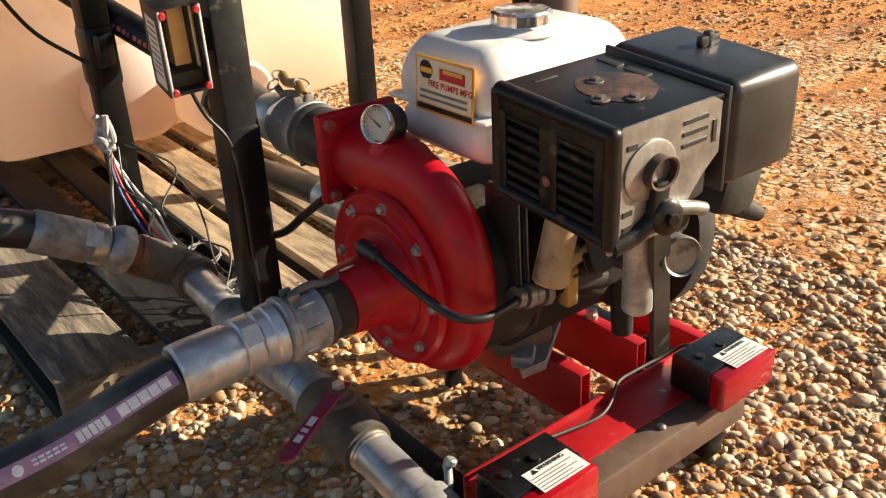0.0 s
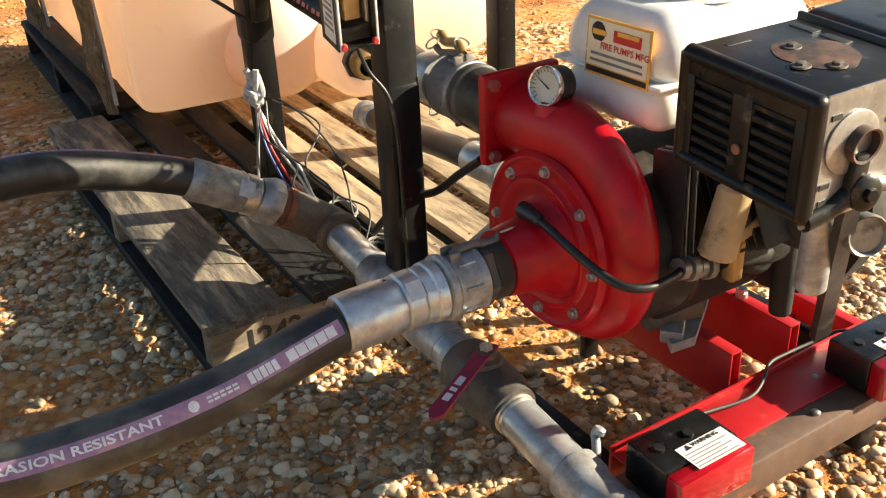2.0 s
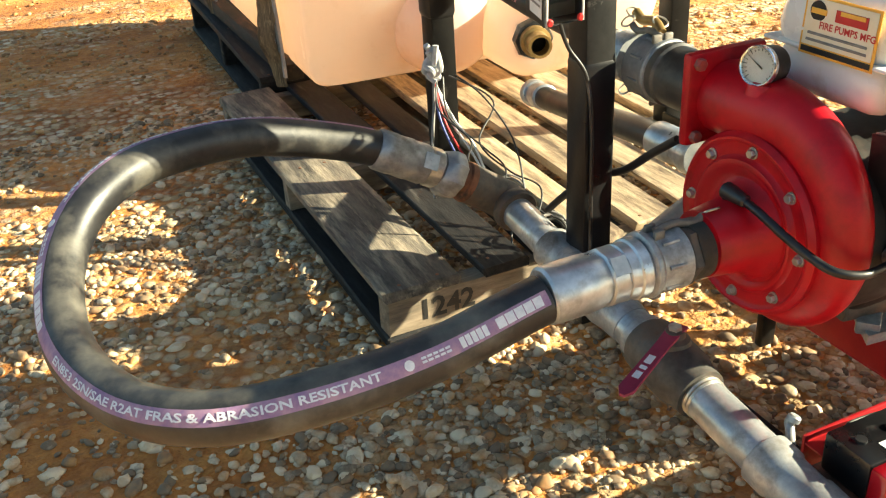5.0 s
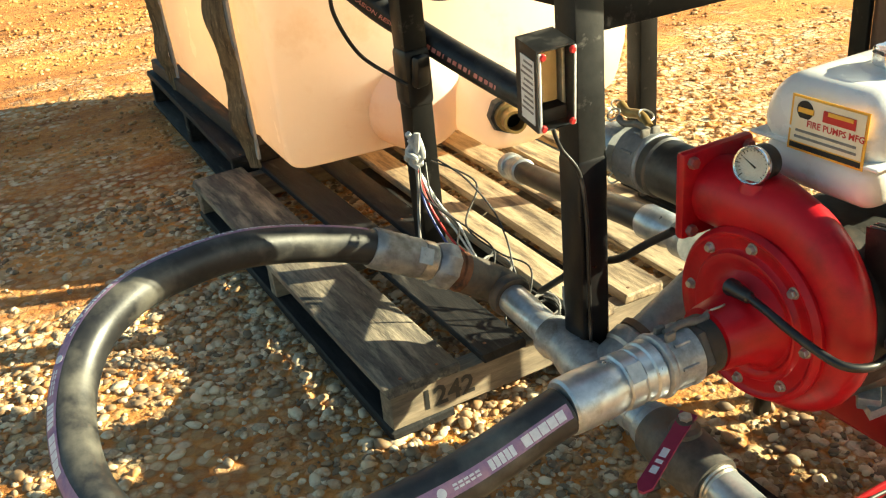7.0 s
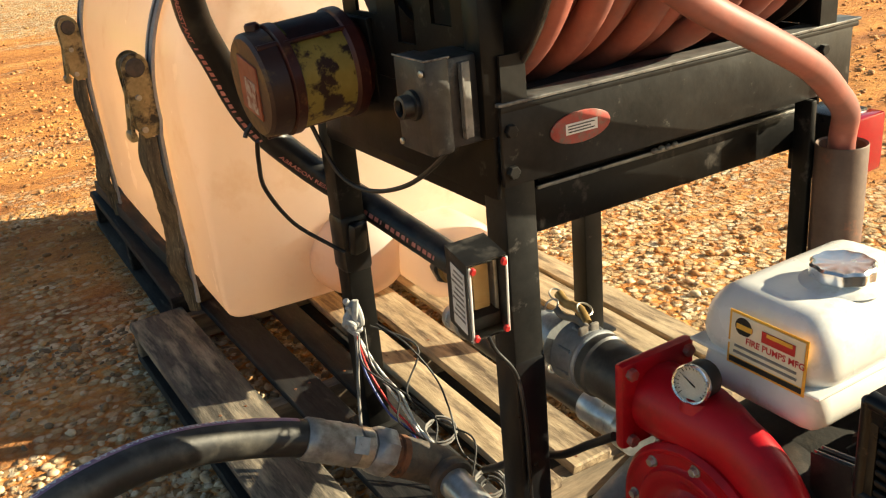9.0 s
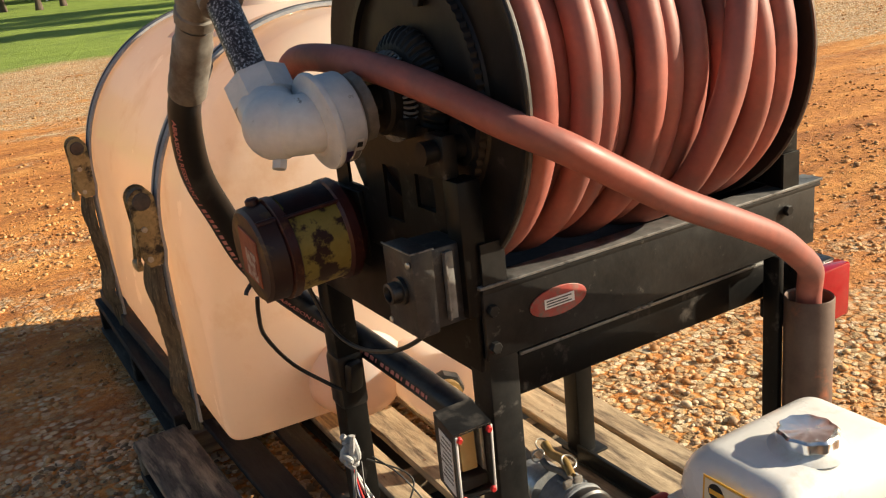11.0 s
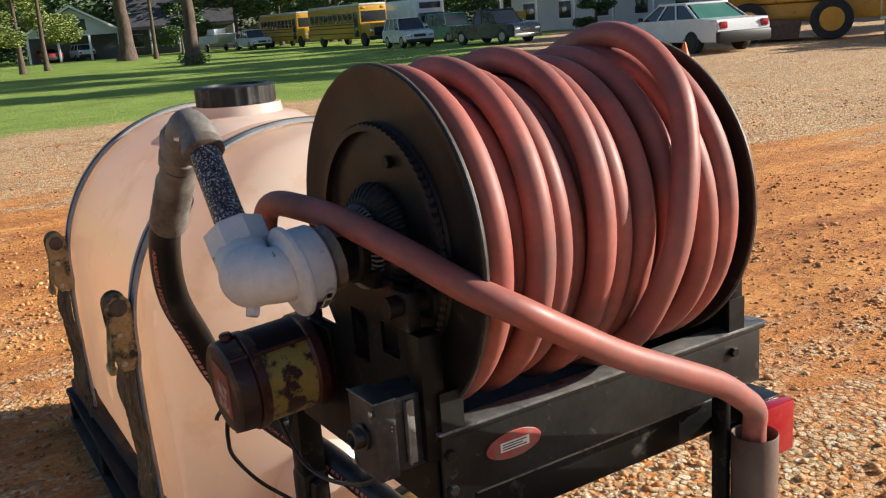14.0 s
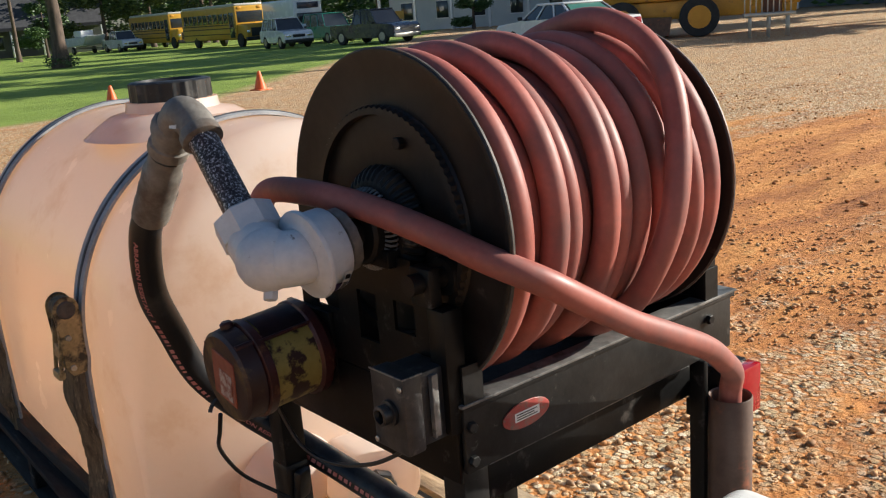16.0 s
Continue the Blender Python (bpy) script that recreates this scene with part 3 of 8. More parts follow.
# ---- water tank ----
def build_tank():
    holder = thing("water_tank", "milky orange-white polyethylene leg tank strapped down on the skid", "water tank", (0.85, 2.75, 0.205))
    cx, a, zc, b = 0.85, 0.455, 0.648, 0.458
    seg, bm = 120, fresh()
    y0, y1 = 2.06, 3.35
    quarter = (0.0, 0.12, 0.26, 0.42, 0.58, 0.74, 0.88, 1.0)
    stations = [(0, f, 0.0) for f in (0.04, 0.2, 0.4, 0.6, 0.78, 0.92)] + [(0, 1.0, q) for q in quarter]
    stations += [(1, y, 0.0) for y in np.linspace(y0 + 0.14, y1 - 0.14, 30)]
    stations += [(2, 1.0, q) for q in quarter[::-1]] + [(2, f, 0.0) for f in (0.9, 0.6, 0.3, 0.04)]
    # outline: round above, squared legs below; points spread by length and bend
    t = np.linspace(0, 2 * np.pi, 4000, endpoint=False)
    ct, st = np.cos(t), np.sin(t)
    ex = np.where(st > 0, 2.0, 2.0 + 20.0 * np.clip(-st / 0.55, 0, 1) ** 1.1)
    rr = (np.abs(ct) ** ex + np.abs(st) ** ex) ** (-1 / ex)
    ox, oz = ct * rr, st * rr
    dx, dz = np.roll(ox, -1) - ox, np.roll(oz, -1) - oz
    bend = np.abs(np.angle(np.exp(1j * np.diff(np.arctan2(dz, dx), append=np.arctan2(dz, dx)[0]))))
    grow = np.cumsum(np.hypot(dx, dz) + 0.35 * bend)
    pick = np.searchsorted(grow, np.linspace(0, grow[-1], seg, endpoint=False))
    rings = []
    for end, v, q in stations:
        ring = []
        for i in pick:
            x, z, s = ox[i] * a, oz[i] * b, oz[i]
            low = min(max((0.30 - s) / 0.9, 0), 1)
            low = low * low * (3 - 2 * low)
            deep, wide = 0.085 - 0.072 * low, 0.15 - 0.130 * low
            k = 1.0
            if end == 1:
                y = v
                for ys in (2.31, 3.19):
                    k -= 0.010 * math.exp(-((y - ys) / 0.028) ** 2)
            else:
                k = (1 - wide + wide * math.sin(q * math.pi / 2)) * v
                d = deep * (1 - math.cos(q * math.pi / 2)) - 0.016 * (1 - v * v)
                y = y0 + d if end == 0 else y1 - d
            px, pz = cx + x * k, zc + z * k
            if end == 0:                                 # the front end bulges towards its outlet side
                y -= 0.125 * max(0.0, 1 - ((px - 0.92) / 0.54) ** 2) * (1 - 0.45 * ((pz - 0.50) / 0.52) ** 2) * min(max((pz - 0.185) / 0.16, 0.0), 1.0) ** 0.8
            ring.append(bm.verts.new((px, y, pz)))
        rings.append(ring)
    for p, q in zip(rings, rings[1:]):
        for i in range(seg):
            bm.faces.new((p[i], p[(i + 1) % seg], q[(i + 1) % seg], q[i]))
    bm.faces.new(rings[0][::-1])
    bm.faces.new(rings[-1])
    shell = part("shell", bm, POLY, holder)
    bm = fresh()
    lathe(bm, (0.715, 2.10, 0.318), (-0.12, -1, 0), [(0, 0.135), (0.10, 0.122), (0.15, 0.110), (0.180, 0.092), (0.200, 0.066), (0.210, 0.035), (0.213, 0.004)], 48)
    part("sump", bm, POLY, holder, "round moulded sump")
    bm = fresh()
    vs = box(bm, (0.848, 1.93, 0.300), (0.19, 0.36, 0.155), 0.062, 6)
    part("outlet_boss", bm, POLY, holder, "moulded outlet boss")
    bm = fresh()
    lathe(bm, (0.812, 2.62, 1.06), (0, 0, 1), [(0, 0.24), (0.03, 0.20), (0.052, 0.165), (0.060, 0.125), (0.085, 0.12), (0.085, 0.09)], 48)
    part("filler_neck", bm, POLY, holder)
    bm = fresh()
    rim = [(0, 0.100), (0.004, 0.105), (0.052, 0.105), (0.056, 0.100), (0.057, 0.086), (0.05, 0.082), (0.05, 0.02)]
    lathe(bm, (0.812, 2.62, 1.140), (0, 0, 1), rim, 120)
    bm.verts.ensure_lookup_table()
    for k, v in enumerate(bm.verts):                     # every sixth strip stands proud as a rib
        if k // 120 in (1, 2) and k % 6 < 2:
            v.co.x, v.co.y = 0.812 + (v.co.x - 0.812) * 1.035, 2.62 + (v.co.y - 2.62) * 1.035
    part("lid", bm, PLASTIC, holder, "black ribbed screw lid")
    bm = fresh()
    lathe(bm, (0.805, 1.765, 0.318), (-0.25, -1, 0), [(0, 0.042), (0.012, 0.044), (0.024, 0.040), (0.026, 0.032)], 8)
    part("bulkhead_flange", bm, PLASTIC, holder, "black bulkhead fitting")
    bm = fresh()
    lathe(bm, (0.799, 1.741, 0.318), (-0.25, -1, 0), [(0, 0.032), (0.016, 0.032), (0.018, 0.025), (0.05, 0.025), (0.05, 0.019), (0.02, 0.019)], 24, False)
    part("nipple", bm, BRASS, holder, "open threaded pipe nipple")
    shell.data.edges.foreach_set("use_edge_sharp", [False] * len(shell.data.edges))
    return holder


tank = build_tank()


def ribbon(path, half, thick, across=Vector((0, 1, 0))):
    """A webbing strap: a flat band along a path, with a little thickness and uneven edges."""
    bm = fresh()
    rows = []
    for i, p in enumerate(path):
        d = (path[min(i + 1, len(path) - 1)] - path[max(i - 1, 0)]).normalized()
        n = d.cross(across).normalized()
        w = half[i] if isinstance(half, list) else half
        rows.append([bm.verts.new(p + across * w * sx + n * thick * sn * (0.5 if abs(sx) == 1 else 1.0)) for sx, sn in ((-1, -1), (0, -1), (1, -1), (1, 1), (0, 1), (-1, 1))])
    for a, b in zip(rows, rows[1:]):
        for k in range(6):
            bm.faces.new((a[k], a[(k + 1) % 6], b[(k + 1) % 6], b[k]))
    bm.faces.new(rows[0][::-1])
    bm.faces.new(rows[-1])
    return bm


def tank_strap(y, label):
    st = thing("tie_down_strap", label, "strap", (0.375, y, 0.7), group="tie-down straps round the tank")
    cx, a, zc, b = 0.85, 0.455 * 1.013, 0.648, 0.458 * 1.013
    over = [Vector((cx + math.cos(t) * a, y + 0.004 * math.sin(3 * t), zc + math.sin(t) * b)) for t in np.linspace(radians(-4), radians(184), 60)]
    over += [Vector((cx - a - 0.002 + 0.004 * math.sin(z * 9), y + 0.004 * math.sin(z * 7), z)) for z in np.linspace(0.58, 0.16, 14)]
    part("webbing", ribbon(over, 0.030, 0.007), STRAP_GREY, st)
    edge = [p + Vector(((p.x - cx) * 0.013, -0.006, (p.z - zc) * 0.014)) for p in over]
    part("webbing_stripe", ribbon(edge, 0.0055, 0.0022), STRAP_DARK, st, "dark woven edge stripe")
    # slack lower strap from the ratchet to the skid, folded and frayed
    path = spline([(0.384, y - 0.012, 0.58), (0.376, y - 0.020, 0.50), (0.384, y - 0.010, 0.42), (0.392, y + 0.004, 0.34), (0.380, y - 0.006, 0.26), (0.396, y + 0.004, 0.20), (0.404, y, 0.135)], 8)
    half = [0.013 + 0.010 * math.sin(math.pi * i / len(path)) + 0.001 * math.sin(i * 1.9) for i in range(len(path))]
    part("slack_strap", ribbon([p - Vector((0.022, 0.01, 0)) for p in path], half, 0.003, Vector((0.78, -0.62, 0)).normalized()), STRAP, st, "dirty frayed webbing")
    path = spline([(0.366, y + 0.020, 0.60), (0.350, y + 0.034, 0.52), (0.366, y + 0.03, 0.43), (0.376, y + 0.020, 0.34)], 7)
    part("loose_tail", ribbon(path, 0.020, 0.003, Vector((-0.5, 0.86, 0)).normalized()), STRAP, st, "loose strap tail")
    # ratchet: two tan side plates with rounded heads, dark wound spool, pins and a slotted handle
    for sd in (-1, 1):
        bm = fresh()
        head = [(0.358 + 0.029 * math.cos(radians(a)), 0.737 + 0.031 * math.sin(radians(a))) for a in range(10, 191, 20)]
        out = [(0.384, 0.584), (0.350, 0.580), (0.336, 0.60), (0.334, 0.66)] + head[::-1] + [(0.388, 0.66)]
        prism(bm, [(px, y + sd * 0.027 - 0.002, pz) for px, pz in out], (0, 0.0045, 0))
        side = part("ratchet_side", bm, RATCHET, st, "yellow-zinc ratchet side plate")
        bm = fresh()
        lathe(bm, (0.358, y + sd * 0.0262, 0.737), (0, sd, 0), [(0, 0.020), (0.005, 0.021), (0.008, 0.018), (0.009, 0.008)], 20)
        part("spool_end", bm, DARK_IRON, side, "dark toothed spool end")
    bm = fresh()
    cyl(bm, (0.358, y - 0.024, 0.737), (0.358, y + 0.024, 0.737), 0.025, seg=20, bevel=0.003)
    part("ratchet_spool", bm, STRAP, st, "spool wound with dirty strap")
    for pz in (0.600, 0.672):
        bm = fresh()
        cyl(bm, (0.352, y - 0.034, pz), (0.352, y + 0.034, pz), 0.007, seg=12, bevel=0.001)
        part("ratchet_pin", bm, BOLT, st)
    bm = fresh()
    for sd in (-1, 1):
        box(bm, (0.334, y + sd * 0.021, 0.655), (0.009, 0.007, 0.150), 0.002, rot=(0, 7, 0))
    box(bm, (0.326, y, 0.585), (0.018, 0.050, 0.022), 0.006)
    box(bm, (0.332, y, 0.640), (0.005, 0.036, 0.030), 0.001, rot=(0, 7, 0))
    part("ratchet_handle", bm, RATCHET, st)
    return st


# tank, straps and black pallet stand slightly askew to the reel stand
askew = Matrix.Translation((0.4 * UNIT, 2.05 * UNIT, 0)) @ pose(0, 0, 0, 0, 0, -1.9) @ Matrix.Translation((-0.4 * UNIT, -2.05 * UNIT, 0))
for ob in (tank, tank_pallet, tank_strap(2.31, "grey webbing strap with dirty ratchet over the tank"), tank_strap(3.19, "grey webbing strap with dirty ratchet over the tank")):
    ob.matrix_basis = askew @ Matrix.Translation(ob.location)


# ---- reel stand ----
def build_stand():
    s = thing("reel_stand", "black-painted square-tube stand carrying the hose reel", "stand", (0.52, 1.08, 0.0))
    posts = {}
    for k, (x, y, z0) in enumerate(((0.493, 1.080, 0.078), (0.503, 1.602, 0.103), (1.052, 1.620, 0.103), (0.978, 1.030, 0.078))):
        bm = fresh()
        slab(bm, (x, y, z0), (x + (0.046 if k < 3 else 0.012), y + (0.046 if k < 3 else 0.030), 0.74), 0.003)
        posts[k] = part("post", bm, BLACK_WORN if k == 0 else BLACK_PAINT, s)
    bm = fresh()
    slab(bm, (0.4912, 1.0782, 0.10), (0.5408, 1.1278, 0.486), 0.006)
    part("tape_wrap", bm, TAPE, posts[0], "wrapped black tape")
    bm = fresh()
    slab(bm, (0.498, 1.597, 0.43), (0.554, 1.654, 0.54), 0.012)
    box(bm, (0.525, 1.590, 0.50), (0.035, 0.02, 0.06), 0.008, rot=(8, 0, 20))
    part("tape_wrap", bm, TAPE, posts[1], "bunched black tape")
    for k, (x, y) in enumerate(((1.045, 1.605), (0.49, 1.59))):
        bm = fresh()
        slab(bm, (x, y, 0.103), (x + 0.075, y + 0.075, 0.11), 0.002)
        part("foot_plate", bm, BLACK_WORN, s)
    # beams
    for lo, hi, mat in (((0.540, 1.085, 0.652), (1.035, 1.117, 0.712), BLACK_PAINT), ((0.552, 1.093, 0.7125), (1.03, 1.115, 0.738), BLACK_PAINT), ((0.498, 1.128, 0.685), (0.545, 1.60, 0.738), BLACK_PAINT),
                        ((1.055, 1.11, 0.705), (1.09, 1.62, 0.738), BLACK_PAINT), ((0.551, 1.61, 0.69), (1.056, 1.645, 0.738), BLACK_PAINT)):
        bm = fresh()
        slab(bm, lo, hi, 0.003)
        part("beam", bm, mat, s)
    bm = fresh()
    slab(bm, (0.545, 1.0835, 0.7085), (1.03, 1.0875, 0.7135), 0.001)
    part("worn_edge", bm, GREY_BARE, s, "paint rubbed off the beam's upper edge")
    bm = fresh()
    for k in range(4):
        box(bm, (0.735 + 0.012 * k, 1.082, 0.7145 + 0.001 * (k % 2)), (0.011, 0.008, 0.008), 0.003, 1)
    part("weld_bead", bm, GREY_BARE, s, "short bare weld bead")
    return s


stand = build_stand()
cross = thing("pallet_rail", "scuffed dark steel flat lying across the pallet boards", "steel bar", (1.04, 1.2, 0.103))
bm = fresh()
slab(bm, (1.030, 1.16, 0.1035), (1.080, 1.603, 0.112), 0.002)
part("flat", bm, BLACK_WORN, cross)
bm = fresh()
slab(bm, (1.030, 1.16, 0.1125), (1.036, 1.603, 0.150), 0.001)
part("upstand", bm, BLACK_PAINT, cross)


def toothed(bm, p0, d, profile, teeth, rows, depth):
    """A lathe whose named profile rows rise and fall as teeth."""
    seg = teeth * 4
    first = len(bm.verts)
    lathe(bm, p0, d, profile, seg, False)
    bm.verts.ensure_lookup_table()
    axis, p0 = Vector(d).normalized(), Vector(p0)
    for k in range(first, len(bm.verts)):
        row, i = divmod(k - first, seg)
        if row in rows and i % 4 < 2:
            v = bm.verts[k]
            foot = p0 + axis * (v.co - p0).dot(axis)
            v.co = foot + (v.co - foot) * (1 + depth)


def build_reel():
    r = thing("hose_reel", "black steel booster hose reel with round flanges and slotted side plates", "hose reel", (0.74, 1.2, 0.74))
    cy, cz, R = 1.205, 1.050, 0.237
    # base rails and side frames
    bm = fresh()
    slab(bm, (0.468, 1.040, 0.740), (1.068, 1.048, 0.832), 0.002)
    slab(bm, (0.468, 1.0395, 0.826), (1.080, 1.072, 0.834), 0.002)
    front = part("front_rail", bm, surface("scuffed rail paint", (0.007, 0.007, 0.0072), (0.024, 0.023, 0.022), 9, 0.42, 0.0, 0.25, 60, (0.15, 0.14, 0.125), 32, 0.68, 0.06, 0.5, spec=0.25), r, "scuffed black front rail")
    # worn lip; the light grey includes its shine
    bm = fresh()
    slab(bm, (0.464, 1.0375, 0.8343), (1.082, 1.0735, 0.8385), 0.001)
    part("rail_lip", bm, RUBBED_SHINE, front, "rubbed grey top lip with shine in its colour")
    bm = fresh()
    slab(bm, (0.5, 1.44, 0.740), (1.06, 1.448, 0.832), 0.002)
    part("rear_rail", bm, BLACK_WORN, r)
    # added plate: its black stands for the shade under the drum
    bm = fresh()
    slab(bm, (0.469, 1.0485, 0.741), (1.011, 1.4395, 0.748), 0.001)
    part("dark_gap_plate", bm, GRIME_SHADE, r, "added black plate keeping the gap under the drum dark")
    for k, x in enumerate((0.462, 1.012)):
        bm = fresh()
        slab(bm, (x, 1.049, 0.725), (x + 0.006, 1.46, 0.835), 0.001)
        part("side_rail", bm, BLACK_PAINT, r)
        # slotted plate: a grid of cells with the slots left out, pushed to thickness
        bm = fresh()
        ys = (1.075, 1.12, 1.165, 1.205, 1.25, 1.30, 1.36, 1.40)
        zs = (0.836, 0.885, 0.915, 0.958, 0.99, 1.02, 1.075)
        open_cells = {(1, 2), (3, 2), (5, 2), (3, 1), (0, 4), (6, 4), (0, 5), (1, 5), (4, 5), (5, 5), (6, 5)}
        for a in range(len(ys) - 1):
            for c in range(len(zs) - 1):
                if (a, c) not in open_cells:
                    bm.faces.new([bm.verts.new((x + 0.001, yy, zz)) for yy, zz in ((ys[a], zs[c]), (ys[a + 1], zs[c]), (ys[a + 1], zs[c + 1]), (ys[a], zs[c + 1]))])
        bmesh.ops.remove_doubles(bm, verts=bm.verts, dist=1e-5)
        bmesh.ops.solidify(bm, geom=list(bm.faces), thickness=-0.005)
        part("side_plate", bm, BLACK_PAINT, r, "slotted black side plate")
        bm = fresh()
        slab(bm, (x - 0.012, 1.045, 0.80), (x + 0.02, 1.077, 0.968 if k == 0 else 0.99), 0.002)
        part("corner_upright", bm, BLACK_PAINT, r)
        bm = fresh()
        px = x + (0.012 if k == 0 else -0.012)
        prism(bm, [(px - 0.004, 1.0395, 0.832), (px + 0.030, 1.0395, 0.832), (px + 0.030, 1.0395, 0.89), (px - 0.004, 1.0395, 0.89)], (0, 0.004, 0))
        part("gusset", bm, BLACK_WORN, r, "scuffed gusset plate")
        for y, z in ((1.0395, 0.806), (1.0395, 0.758)):
            bm = fresh()
            hexagon(bm, (px + 0.004, y, z), (0, -1, 0), 0.008, 0.007)
            part("bolt", bm, BLACK_WORN, front)
        bm = fresh()
        lathe(bm, (x - 0.02, cy, cz), (1, 0, 0), [(0, 0.04), (0.004, 0.045), (0.05, 0.045), (0.054, 0.04)], 24)
        slab(bm, (x - 0.012, cy - 0.055, cz - 0.045), (x + 0.02, cy + 0.055, cz - 0.02), 0.004)
        part("bearing", bm, BLACK_WORN, r)
    # oval plate
    bm = fresh()
    lathe(bm, (0.578, 1.0395, 0.790), (0, -1, 0), [(0, 0.019), (0.0015, 0.019), (0.002, 0.0185)], 32)
    for v in bm.verts:
        v.co.x = 0.578 + (v.co.x - 0.578) * 2.35
    plate = part("oval_plate", bm, RED_DULL, r, "worn red oval nameplate")
    bm = fresh()
    slab(bm, (0.555, 1.0368, 0.7835), (0.602, 1.0374, 0.7965))
    part("panel", bm, PAPER, plate, "scuffed white panel with unreadable print")
    bm = fresh()
    for k in range(3):
        slab(bm, (0.558, 1.0361, 0.786 + k * 0.0035), (0.597 - 0.006 * (k % 2), 1.0367, 0.7872 + k * 0.0035))
    part("print", bm, INK, plate)
    # flanges
    for k, (x, s) in enumerate(((0.500, 1), (0.967, -1))):
        bm = fresh()
        pr = [(0.0, 0.02), (0.0, 0.16), (0.004 * s, 0.163), (0.004 * s, 0.219), (-0.002 * s, 0.232), (-0.002 * s, R), (0.003 * s, R + 0.0015), (0.007 * s, R), (0.007 * s, 0.02)]
        lathe(bm, (x, cy, cz), (1, 0, 0), pr, 72, False)
        fl = part("flange", bm, FLANGE, r, "round pressed-steel flange")
        bm = fresh()
        toothed(bm, (x - 0.003 * s, cy, cz), (-s, 0, 0), [(0, 0.150), (0.008, 0.152), (0.008, 0.160), (0.0, 0.162)], 84, (2, 3), 0.014)
        part("ring_gear", bm, FLANGE, fl, "toothed drive ring")
        bm = fresh()
        lathe(bm, (x + 0.0005 * s, cy, cz), (1, 0, 0), [(0.0, R + 0.0006), (0.001 * s, R + 0.0024), (0.004 * s, R + 0.0024), (0.005 * s, R + 0.0006)], 72, False)
        part("worn_rim", bm, DARK_IRON, fl, "rubbed dark steel rim")
        bm = fresh()
        toothed(bm, (x + 0.002 * s, cy, cz), (-s, 0, 0), [(0, 0.080), (0.010, 0.080), (0.022, 0.074), (0.030, 0.064), (0.032, 0.052), (0.030, 0.040), (0.036, 0.036), (0.036, 0.01)], 40, (1, 2, 3), 0.06)
        hub = part("hub", bm, BLACK_WORN, fl, "ribbed hub")
        bm = fresh()
        coil = [Vector((x - s * (0.034 + 0.009 * math.sin(2 * math.pi * i / 8)), cy + (0.047 + 0.010 * math.cos(2 * math.pi * i / 8)) * math.cos(i * math.pi / 192), cz + (0.047 + 0.010 * math.cos(2 * math.pi * i / 8)) * math.sin(i * math.pi / 192))) for i in range(385)]
        tube(bm, coil, 0.0018, 6)
        part("coil_spring", bm, GALV_DULL, hub, "bright worn coil spring round the hub")
        bm = fresh()
        hexagon(bm, (x - 0.002 * s, cy - 0.04, cz + 0.115), (-s, 0, 0), 0.009, 0.008)
        part("flange_bolt", bm, BLACK_WORN, fl)
    bm = fresh()
    cyl(bm, (0.507, cy, cz), (0.960, cy, cz), 0.11, seg=36)
    part("drum", bm, BLACK_PAINT, r)
    bm = fresh()
    cyl(bm, (0.40, cy, cz), (1.05, cy, cz), 0.02, seg=20)
    part("axle", bm, BLACK_WORN, r)
    # pinion drive
    bm = fresh()
    cyl(bm, (0.43, 1.085, 1.0), (0.52, 1.085, 1.0), 0.014, seg=18)
    lathe(bm, (0.485, 1.085, 1.0), (1, 0, 0), [(0, 0.025), (0.012, 0.028), (0.024, 0.025)], 20)
    slab(bm, (0.448, 1.065, 0.968), (0.468, 1.105, 1.02), 0.003)
    part("pinion_shaft", bm, BLACK_WORN, r, "greasy pinion shaft")
    return r


reel = build_reel()


